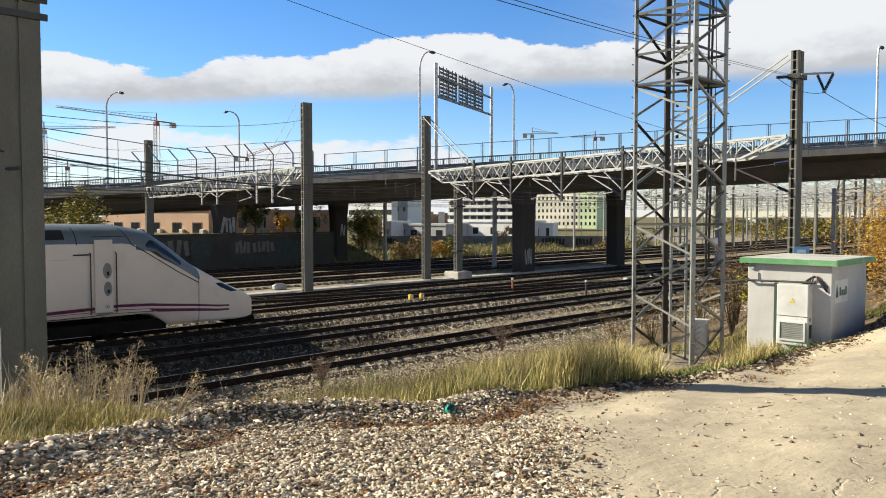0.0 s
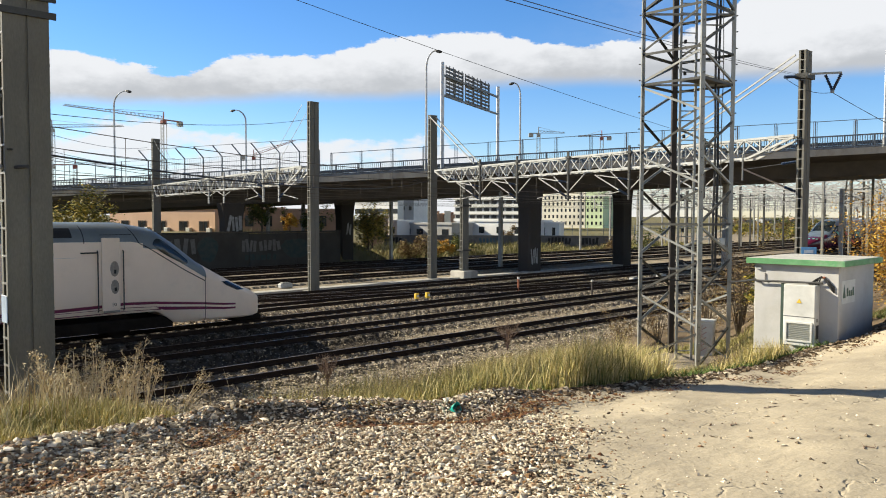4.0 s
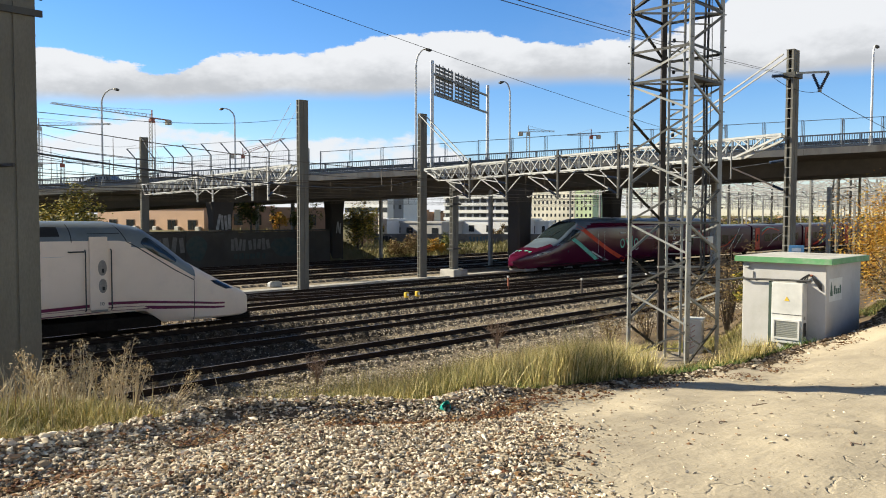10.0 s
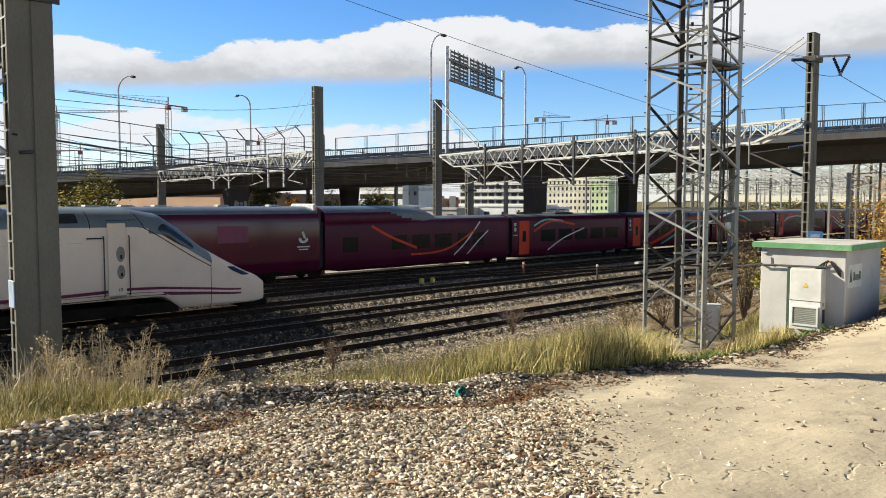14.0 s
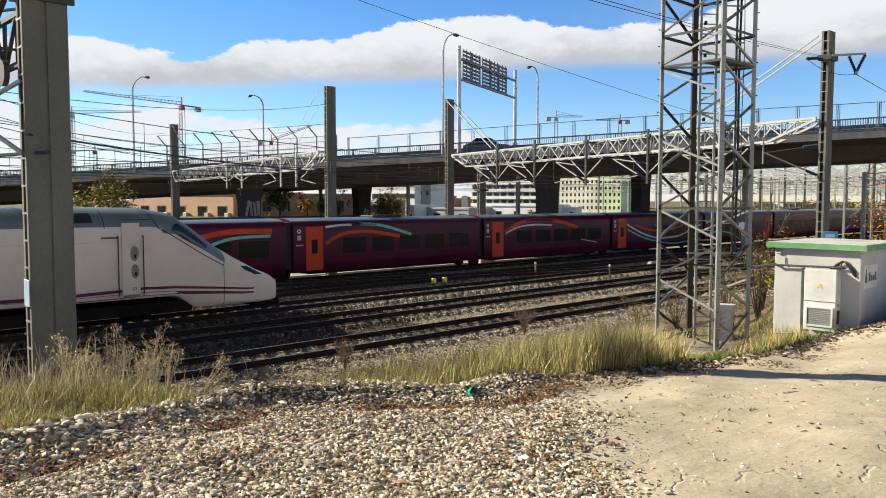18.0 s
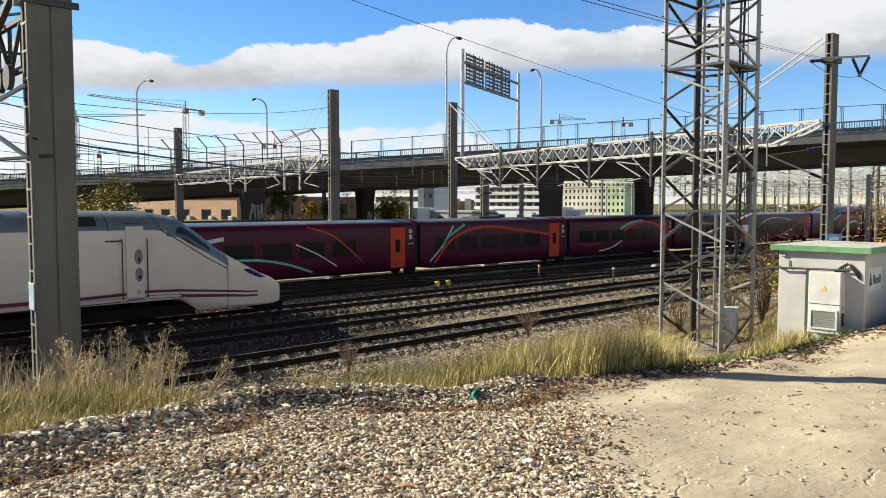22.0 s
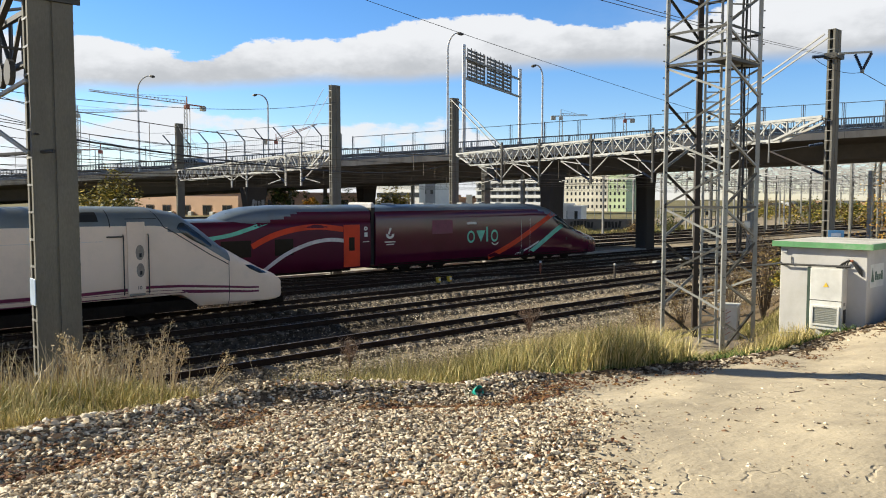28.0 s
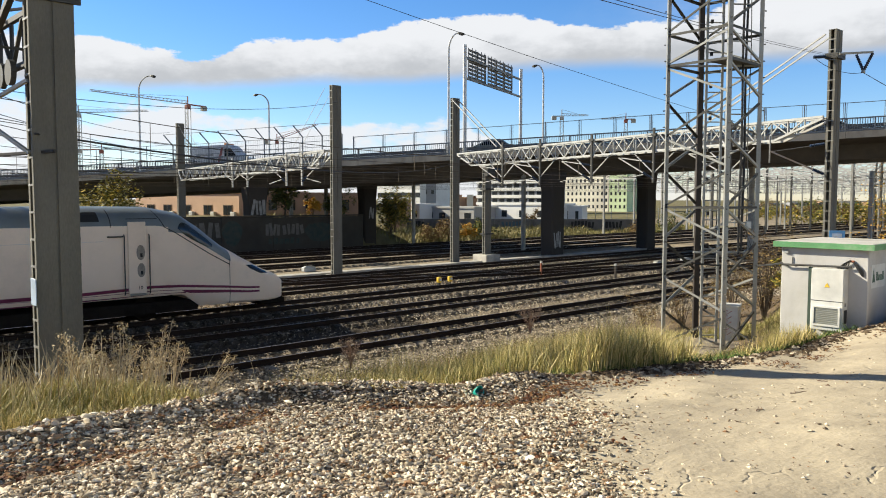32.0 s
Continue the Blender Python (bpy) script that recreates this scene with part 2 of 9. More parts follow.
def rutted(m):
    """Broad bumps, faint ruts along the path and thin drying cracks."""
    N, L = m.node_tree.nodes, m.node_tree.links
    b = N["Principled BSDF"]
    tc = N.new("ShaderNodeTexCoord")
    old = b.inputs["Normal"].links[0].from_node
    rot = N.new("ShaderNodeMapping")
    turn = N.new("ShaderNodeMapping")
    turn.inputs["Rotation"].default_value = (0, 0, radians(-40))
    L.new(tc.outputs["Object"], turn.inputs[0])
    rot.inputs["Scale"].default_value = (0.28, 1.1, 1)
    L.new(turn.outputs[0], rot.inputs[0])
    n = N.new("ShaderNodeTexNoise")
    n.inputs["Scale"].default_value, n.inputs["Detail"].default_value, n.inputs["Roughness"].default_value = 1.6, 6, 0.6
    L.new(rot.outputs[0], n.inputs["Vector"])
    b2 = N.new("ShaderNodeBump")
    b2.inputs["Strength"].default_value, b2.inputs["Distance"].default_value = 0.42, 0.08
    L.new(n.outputs["Fac"], b2.inputs["Height"])
    w = N.new("ShaderNodeTexNoise")
    w.inputs["Scale"].default_value, w.inputs["Detail"].default_value = 2.0, 4
    L.new(tc.outputs["Object"], w.inputs["Vector"])
    add = N.new("ShaderNodeMix")
    add.data_type, add.blend_type = "RGBA", "LINEAR_LIGHT"
    add.inputs[0].default_value = 0.35
    L.new(tc.outputs["Object"], add.inputs[6])
    L.new(w.outputs["Color"], add.inputs[7])
    v = N.new("ShaderNodeTexVoronoi")
    v.feature = "DISTANCE_TO_EDGE"
    v.inputs["Scale"].default_value = 0.8
    L.new(add.outputs[2], v.inputs["Vector"])
    r = N.new("ShaderNodeMapRange")
    r.inputs[1].default_value, r.inputs[2].default_value = 0.0, 0.014
    L.new(v.outputs["Distance"], r.inputs[0])
    gate = N.new("ShaderNodeMath")
    gate.operation = "MAXIMUM"
    g2 = N.new("ShaderNodeMapRange")
    g2.inputs[1].default_value, g2.inputs[2].default_value = 0.56, 0.50
    L.new(w.outputs["Fac"], g2.inputs[0])
    L.new(r.outputs[0], gate.inputs[0])
    L.new(g2.outputs[0], gate.inputs[1])
    b3 = N.new("ShaderNodeBump")
    b3.inputs["Strength"].default_value, b3.inputs["Distance"].default_value = 0.7, 0.010
    L.new(gate.outputs[0], b3.inputs["Height"])
    L.new(b2.outputs[0], b3.inputs["Normal"])
    L.new(b3.outputs[0], old.inputs["Normal"])


rutted(SAND)
SOIL = material("dry_soil", (0.17, 0.125, 0.08), 0.95, second=(0.09, 0.066, 0.04), scale=0.8, fine=0.3, fine_scale=30, bump=0.6, spec=0.2)
HUT_WHITE = material("white_hut_render", (0.50, 0.49, 0.475), 0.85, second=(0.43, 0.425, 0.41), scale=1.4, fine=0.05, fine_scale=80, bump=0.15, stain=(0.36, 0.33, 0.29), stain_amount=0.45, stain_scale=1.6)
GREEN = material("green_roof_trim", (0.11, 0.31, 0.13), 0.6, scale=3, fine=0.15, stain=(0.4, 0.42, 0.36), stain_amount=0.35, stain_scale=5)
BOX_WHITE = material("white_cabinet_paint", (0.66, 0.66, 0.63), 0.5, scale=2, fine=0.03, stain=(0.6, 0.57, 0.5), stain_amount=0.25)
WHITE_TRAIN = material("white_train_paint", (0.85, 0.70, 0.56), 0.5, second=(0.79, 0.645, 0.51), scale=0.5, fine=0.03, spec=0.3, stain=(0.5, 0.42, 0.33), stain_amount=0.25, stain_scale=0.7)
GREY_TRAIN = material("grey_blue_train_roof", (0.17, 0.20, 0.21), 0.45, scale=0.6, fine=0.06, stain=(0.16, 0.16, 0.16), stain_amount=0.5)
PURPLE_SATIN = material("purple_coach_paint", (0.078, 0.006, 0.026), 0.3, second=(0.060, 0.005, 0.020), scale=0.4, fine=0.05, spec=0.16)
PURPLE = material("purple_train_paint", (0.078, 0.006, 0.026), 0.13, second=(0.060, 0.005, 0.020), scale=0.4, fine=0.03, spec=0.45)
ROOF_BLUE = material("blue_grey_train_roof", (0.13, 0.17, 0.215), 0.35, scale=0.6, fine=0.05)
ORANGE = material("orange_red_paint", (0.64, 0.055, 0.016), 0.45, scale=0.6, fine=0.03, spec=0.2)
TEAL = material("teal_paint", (0.13, 0.52, 0.40), 0.4, fine=0.03)
PALE = material("pale_grey_paint", (0.62, 0.60, 0.60), 0.4, fine=0.03)
STRIPE = material("maroon_stripe_paint", (0.16, 0.015, 0.06), 0.4, fine=0.03)
CAB_GLASS = material("tinted_cab_glass", (0.02, 0.03, 0.034), 0.06, fine=0.0, spec=0.6)
LAMP_GLASS = material("clear_lamp_cover", (0.34, 0.33, 0.34), 0.15, fine=0.05, spec=0.5)
GLASS_DARK = material("dark_train_glass", (0.008, 0.009, 0.010), 0.16, fine=0.0, spec=0.2)
UNDER = material("grimy_underframe", (0.02, 0.017, 0.014), 1.0, fine=0.3, spec=0.05)
RUBBER = material("black_rubber", (0.015, 0.015, 0.015), 0.7, fine=0.1)
CABLE = material("dark_cable", (0.03, 0.03, 0.03), 0.6, fine=0.0)
COPPER = material("contact_wire", (0.12, 0.10, 0.08), 0.5, 0.5, fine=0.0)

# ---- mesh kit ----
TH = radians(44.5)            # the tracks' direction, from +x
CU, SU = math.cos(TH), math.sin(TH)


def W(u, v, z=0.0):
    """A place from metres along the tracks, across them and up."""
    return Vector((CU * u - SU * v, SU * u + CU * v, z))


def track_pose(u, v, z=0.0, turn=0.0):
    p = W(u, v, z)
    return pose(p.x, p.y, p.z, 0, 0, 44.5 + turn)


class Mesh:
    def __init__(self):
        self.v, self.f, self.m, self.mats = [], [], [], []

    def slot(self, mat):
        if mat not in self.mats:
            self.mats.append(mat)
        return self.mats.index(mat)

    def add(self, verts, faces, mat=None):
        o = len(self.v)
        k = self.slot(mat) if mat else 0
        self.v += [tuple(p) for p in verts]
        self.f += [tuple(i + o for i in f) for f in faces]
        self.m += [k] * len(faces)
        return self

    def box(self, x0, y0, z0, x1, y1, z1, mat=None, bev=0.0):
        if bev > 0:
            b = min(bev, (x1 - x0) / 2.1, (y1 - y0) / 2.1, (z1 - z0) / 2.1)
            ring = lambda i, z: [(x0 + i, y0 + b, z), (x0 + b, y0 + i, z), (x1 - b, y0 + i, z), (x1 - i, y0 + b, z), (x1 - i, y1 - b, z), (x1 - b, y1 - i, z), (x0 + b, y1 - i, z), (x0 + i, y1 - b, z)]
            ins = lambda z: [(x0 + b, y0 + b * 1.4, z), (x0 + b * 1.4, y0 + b, z), (x1 - b * 1.4, y0 + b, z), (x1 - b, y0 + b * 1.4, z), (x1 - b, y1 - b * 1.4, z), (x1 - b * 1.4, y1 - b, z), (x0 + b * 1.4, y1 - b, z), (x0 + b, y1 - b * 1.4, z)]
            return self.loft([ins(z0), ring(0, z0 + b), ring(0, z1 - b), ins(z1)], mat)
        return self.add([(x0, y0, z0), (x1, y0, z0), (x1, y1, z0), (x0, y1, z0), (x0, y0, z1), (x1, y0, z1), (x1, y1, z1), (x0, y1, z1)],
                        [(0, 3, 2, 1), (4, 5, 6, 7), (0, 1, 5, 4), (1, 2, 6, 5), (2, 3, 7, 6), (3, 0, 4, 7)], mat)

    def loft(self, rings, mat=None, caps=True, closed=True):
        n = len(rings[0])
        verts = [p for r in rings for p in r]
        faces = []
        for k in range(len(rings) - 1):
            for i in range(n if closed else n - 1):
                j = (i + 1) % n
                faces.append((k * n + i, k * n + j, (k + 1) * n + j, (k + 1) * n + i))
        if caps and closed:
            faces.append(tuple(range(n - 1, -1, -1)))
            faces.append(tuple((len(rings) - 1) * n + i for i in range(n)))
        return self.add(verts, faces, mat)

    def beam(self, a, b, w, h=None, mat=None, up=(0, 0, 1)):
        """A square bar from a to b, w across and h high."""
        a, b, h = Vector(a), Vector(b), h or w
        d = (b - a).normalized()
        s = d.cross(Vector(up))
        if s.length < 1e-3:
            s = d.cross(Vector((1, 0, 0)))
        s.normalize()
        t = s.cross(d)
        r = lambda p: [p - s * w / 2 - t * h / 2, p + s * w / 2 - t * h / 2, p + s * w / 2 + t * h / 2, p - s * w / 2 + t * h / 2]
        return self.loft([r(a), r(b)], mat)

    def angle(self, a, b, w, t=0.012, mat=None, face=(0, -1, 0)):
        """An L section from a to b: two thin legs; face points along the first leg's outer normal."""
        a, b = Vector(a), Vector(b)
        d = (b - a).normalized()
        n = Vector(face) - d * d.dot(Vector(face))
        n.normalize()
        s = d.cross(n)
        prof = [(0, 0), (w, 0), (w, t), (t, t), (t, w), (0, w)]
        r = lambda p: [p + s * (i - w / 2) - n * j for i, j in prof]
        return self.loft([r(a), r(b)], mat)

    def tube(self, pts, r, n=8, mat=None, r2=None, caps=True):
        pts = [Vector(p) for p in pts]
        rings, prev = [], None
        for k, p in enumerate(pts):
            d = (pts[min(k + 1, len(pts) - 1)] - pts[max(k - 1, 0)]).normalized()
            s = d.cross(Vector((0, 0, 1))) if prev is None else prev - d * prev.dot(d)
            if s.length < 1e-3:
                s = d.cross(Vector((1, 0, 0)))
            s.normalize()
            prev, t = s, d.cross(s)
            rr = r if r2 is None else r + (r2 - r) * k / (len(pts) - 1)
            rings.append([p + (s * math.cos(2 * math.pi * i / n) + t * math.sin(2 * math.pi * i / n)) * rr for i in range(n)])
        return self.loft(rings, mat, caps)

    def plate(self, pts, thick, mat=None, normal=None):
        """A flat polygon with thickness, back along its normal."""
        pts = [Vector(p) for p in pts]
        nn = Vector(normal) if normal else (pts[1] - pts[0]).cross(pts[2] - pts[1])
        nn.normalize()
        return self.loft([[p - nn * thick for p in pts], pts], mat)

    def data(self, name, smooth=False):
        me = bpy.data.meshes.new(name)
        me.from_pydata(self.v, [], self.f)
        for m in self.mats:
            me.materials.append(m)
        if len(self.mats) > 1:
            me.polygons.foreach_set("material_index", self.m)
        if smooth:
            me.polygons.foreach_set("use_smooth", [True] * len(me.polygons))
        me.update()
        return me


def part(name, mesh, mat, parent=None, label="", at=None, smooth=False):
    """Links a mesh as one object, under a thing or a part."""
    if isinstance(mesh, Mesh):
        if mat and not mesh.mats:
            mesh.mats.append(mat)
        me = mesh.data(name, smooth)
    else:
        me = mesh
    ob = new(name, me)
    if parent is not None:
        ob.parent = parent
    if at is not None:
        ob.matrix_basis = at
    if label:
        tagged(ob, label)
    return ob


def empty(name, at, label, category, group="", kind=""):
    ob = new(name)
    ob.matrix_basis = at
    return tagged(ob, label, category, group, kind)


def smooth_angle(ob, deg=40):
    me = ob.data
    me.polygons.foreach_set("use_smooth", [True] * len(me.polygons))
    me.set_sharp_from_angle(angle=radians(deg))
    return ob

# ---- ground: one sheet, from the sandy path down the bank to the tracks and on to the horizon ----
def sstep(a, b, x):
    t = min(1.0, max(0.0, (x - a) / (b - a)))
    return t * t * (3 - 2 * t)


EDGE_U = [-10, 0, 1.5, 2.3, 3.3, 4.3, 5.1, 6.3, 8.3, 9.5, 13.3, 14.6, 17, 20, 40]
EDGE_V = [6.2, 5.7, 5.75, 5.9, 6.25, 5.95, 5.3, 5.25, 5.15, 4.9, 4.85, 4.15, 4.25, 5.5, 5.5]


def edge_line(u):
    """The margin of the sand and gravel along the bank."""
    return float(np.interp(u, EDGE_U, EDGE_V))


def edge_v(u):
    """Where the bank begins to fall to the tracks; beside tower and hut a low shelf lies before it."""
    return edge_line(u) + 0.3 + 3.4 * sstep(8.8, 11.5, u) + 2.3 * sstep(3.9, 2.4, u)


def top_z(x, y):
    fall = 0.096 * (y - 5.0) if y > 6 else 0.096 * 0.5 * max(0.0, y - 4) ** 2 / 2 * 0.5
    lat = 0.0
    if x > 4:
        lat = 0.04 * min(x - 4, 5) ** 2
    return EYE - 1.65 - min(fall, 2.2) + min(lat, 0.9)


def uv_of(x, y):
    return CU * x + SU * y, -SU * x + CU * y


def hum(x, y, s, seed=0.0):
    return noise.noise(Vector((x * s + seed, y * s - seed, seed)))


BED = -0.34


def ground_z(x, y):
    u, v = uv_of(x, y)
    el, e = edge_line(u), edge_v(u)
    if v < el:
        z = top_z(x, y)
        # low ridge of stones along the edge, and unevenness in the path
        if x < 1.6:
            z += 0.125 * math.exp(-((v - el + 0.12) / (0.16 if v < el - 0.12 else 0.3)) ** 2) * sstep(1.6, 0.0, x) * (0.8 + 0.5 * hum(x, y, 0.9))
            z -= 0.06 * math.exp(-((v - el + 0.72) / 0.22) ** 2) * sstep(1.6, 0.0, x)
        if x > 0.6:
            z += 0.016 * sstep(0.6, 1.6, x) * math.sin((0.83 * x - 0.55 * y) * 4.6 + 3.0 * hum(x, y, 0.5, 3.0))
        z += 0.05 * hum(x, y, 0.7) + 0.022 * hum(x, y, 2.6) + 0.008 * hum(x, y, 6.0)
        return z
    drop = 0.3 - 0.2 * sstep(3.9, 2.4, u)
    shelf = drop * sstep(el, el + 0.55, v)
    dip = 0.33 * sstep(0.405, 0.37, x / max(y, 1.0)) * sstep(9.2, 10.8, u) * sstep(el + 0.1, el + 0.9, v)
    if v < e:
        return top_z(x, y) - shelf - dip + 0.03 * hum(x, y, 1.9)
    foot = 16.9
    t = min(1.0, (v - e) / (foot - e))
    ex, ey = W(u, e)[:2]
    z0 = top_z(ex, ey) - drop * sstep(el, el + 0.55, e)
    if v < foot:
        return z0 - dip * (1 - t) + (BED - z0) * (1 - (1 - t) ** 1.25) + 0.05 * hum(x, y, 0.8) * min(1, t * 4) * min(1, (1 - t) * 4)
    if v < 62.0 or u > 140:
        return BED + 0.02 * hum(x, y, 1.3)
    left = sstep(52, 46, u)
    rise = 2.6 * sstep(62.0, 63.0, v) * left + (1 - left) * (0.35 * sstep(62, 72, v) + 2.4 * sstep(88, 135, v)) * sstep(140, 105, u)
    return BED + rise + 0.2 * hum(x, y, 0.05) * min(1, (v - 62.0) * 0.05)


def axis_steps(fine0, fine1, step, far0, far1, grow=1.22):
    a, s, x = [], step, fine0
    n = int((fine1 - fine0) / step)
    a = [fine0 + i * step for i in range(n + 1)]
    s, x = step, a[-1]
    while x < far1:
        s *= grow
        x += s
        a.append(x)
    s, x = step, fine0
    while x > far0:
        s *= grow
        x -= s
        a.insert(0, x)
    return a


FIELD = material("scrubby_field", (0.19, 0.165, 0.09), 0.95, second=(0.11, 0.11, 0.055), scale=0.06, fine=0.35, fine_scale=0.9, spec=0.1, stain=(0.24, 0.20, 0.12), stain_amount=0.6, stain_scale=0.15)
# ballast bed coloured dark for the white train's shade
SHADED_BED = material("ballast_in_train_shade", (0.075, 0.06, 0.045), 0.9, second=(0.04, 0.032, 0.024), scale=0.6, fine=0.5, fine_scale=22, bump=1.0, bump_scale=18, spec=0.2)
GRAVEL_BED = material("gravel_fines", (0.155, 0.12, 0.082), 0.95, second=(0.12, 0.085, 0.054), scale=1.5, fine=0.4, fine_scale=40, bump=0.8, bump_scale=30, spec=0.2)


def gravel_limit(y):
    """How far to the right the loose gravel reaches."""
    return 0.88 + 0.3 * noise.noise(Vector((3.3, y * 0.9, 0))) + 0.12 * noise.noise(Vector((9.1, y * 4.0, 0))) - 0.24 * sstep(6.5, 4.3, y) - 0.3 * sstep(6.5, 9.0, y)


def build_ground():
    us = axis_steps(-4, 22, 0.16, -700, 2600)
    vs = axis_steps(-1.5, 20, 0.16, -500, 3800)
    vs = sorted(vs + [60.6, 61.6, 62.0, 63.0])
    nu, nv = len(us), len(vs)
    verts, faces, mats = [], [], []
    for v in vs:
        for u in us:
            p = W(u, v)
            verts.append((p.x, p.y, ground_z(p.x, p.y)))
    for j in range(nv - 1):
        for i in range(nu - 1):
            faces.append((j * nu + i, j * nu + i + 1, (j + 1) * nu + i + 1, (j + 1) * nu + i))
            u, v = (us[i] + us[i + 1]) / 2, (vs[j] + vs[j + 1]) / 2
            p = W(u, v)
            if v < edge_line(u) + 0.12 * hum(p.x, p.y, 1.7):
                m = 1 if p.x < gravel_limit(p.y) and p.y < 40 and p.x > -60 else 0
            elif v < 17.2 + 0.3 * hum(p.x, p.y, 0.8):
                m = 2
            elif v < 62.0 or (u > 120 and v < 110):
                # slot 5: painted shade in front of and under the white train
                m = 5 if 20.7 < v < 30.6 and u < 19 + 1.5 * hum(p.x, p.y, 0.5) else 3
            else:
                m = 4
            mats.append(m)
    me = bpy.data.meshes.new("ground")
    me.from_pydata(verts, [], faces)
    for m in (SAND, GRAVEL_BED, SOIL, BALLAST, FIELD, SHADED_BED):
        me.materials.append(m)
    me.polygons.foreach_set("material_index", mats)
    me.polygons.foreach_set("use_smooth", [True] * len(faces))
    ob = new("ground", me)
    tagged(ob, "sandy path, stony bank and dark ballast bed reaching to scrubby fields", "ground", kind="structure")


build_ground()

# ---- tracks ----
TRACKS = [19.45, 24.0, 28.2, 32.4, 36.5, 44.6, 48.9, 53.2, 57.4]


def rail_section(side):
    s = [(-0.075, -0.17), (0.075, -0.17), (0.075, -0.155), (0.012, -0.135), (0.012, -0.045), (0.036, -0.03), (0.036, 0.0), (-0.036, 0.0), (-0.036, -0.03), (-0.012, -0.045), (-0.012, -0.135), (-0.075, -0.155)]
    return [(a + side * 0.755, b) for a, b in s]


def rail_mesh(side, u0, u1):
    m = Mesh()
    sec = rail_section(side)
    rings = [[(u, a, b) for a, b in sec] for u in (u0, u1)]
    m.loft(rings, RAIL)
    k = m.slot(RAIL_TOP)
    m.m[6] = k
    return m.data("rail")


def sleeper_mesh(mat):
    m = Mesh()
    xs = [(-1.3, 0.14, -0.185), (-0.95, 0.14, -0.175), (-0.45, 0.11, -0.215), (0.45, 0.11, -0.215), (0.95, 0.14, -0.175), (1.3, 0.14, -0.185)]
    rings = [[(-w, y, -0.40), (w, y, -0.40), (w * 0.8, y, z), (-w * 0.8, y, z)] for y, w, z in xs]
    m.loft(rings, mat)
    return m.data("sleeper")


def build_tracks():
    rails = [rail_mesh(s, -70, 420) for s in (-1, 1)]
    one, dark = sleeper_mesh(SLEEPER), sleeper_mesh(SLEEPER_SHADED)
    for k, v in enumerate(TRACKS):
        at = track_pose(0, v)
        tr = empty("railway_track", at, "rusty rails on concrete sleepers in dark ballast", "railway track", "tracks of the yard", "structure")
        for r in rails:
            part("rail", r, None, tr)
        near = k < 3
        # tracks whose sleepers carry the white train's painted shade
        in_shade = k in (1, 2)
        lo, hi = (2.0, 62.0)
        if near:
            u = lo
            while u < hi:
                part("sleeper", dark if in_shade and u < 20 else one, None, tr, at=pose(u, 0.02 * math.sin(u * 7), 0, 0, 0, 0.6 * math.sin(u * 3.3)))
                u += 0.6
        m = Mesh()
        u = -70.0
        while u < 160:
            if not (near and lo - 0.1 <= u < hi + 0.2):
                m.box(u - 0.13, -1.22, -0.40, u + 0.13, 1.22, -0.235)
            u += 0.6
        tagged(part("sleepers", m, SLEEPER, tr), kind="stuff")


build_tracks()

# ---- loose stones, grass and litter ----
ICO_V = np.array([(0, 0, 1), (0.894, 0, 0.447), (0.276, 0.851, 0.447), (-0.724, 0.526, 0.447), (-0.724, -0.526, 0.447), (0.276, -0.851, 0.447), (0.724, 0.526, -0.447), (-0.276, 0.851, -0.447), (-0.894, 0, -0.447), (-0.276, -0.851, -0.447), (0.724, -0.526, -0.447), (0, 0, -1)])
ICO_F = np.array([(0, 1, 2), (0, 2, 3), (0, 3, 4), (0, 4, 5), (0, 5, 1), (1, 6, 2), (2, 7, 3), (3, 8, 4), (4, 9, 5), (5, 10, 1), (6, 7, 2), (7, 8, 3), (8, 9, 4), (9, 10, 5), (10, 6, 1), (11, 7, 6), (11, 8, 7), (11, 9, 8), (11, 10, 9), (11, 6, 10)])
OCT_V = np.array([(1, 0, 0), (0, 1, 0), (-1, 0, 0), (0, -1, 0), (0, 0, 1), (0, 0, -1)], float)
OCT_F = np.array([(0, 1, 4), (1, 2, 4), (2, 3, 4), (3, 0, 4), (1, 0, 5), (2, 1, 5), (3, 2, 5), (0, 3, 5)])


def tri_mesh(name, v, f, mat, smooth=False):
    me = bpy.data.meshes.new(name)
    nv, nf, k = len(v), len(f), f.shape[1]
    me.vertices.add(nv)
    me.vertices.foreach_set("co", v.astype(np.float32).ravel())
    me.loops.add(nf * k)
    me.loops.foreach_set("vertex_index", f.astype(np.int32).ravel())
    me.polygons.add(nf)
    me.polygons.foreach_set("loop_start", np.arange(0, nf * k, k, dtype=np.int32))
    me.materials.append(mat)
    me.polygons.foreach_set("use_smooth", [smooth] * nf)
    me.update(calc_edges=True)
    me.validate()
    return me


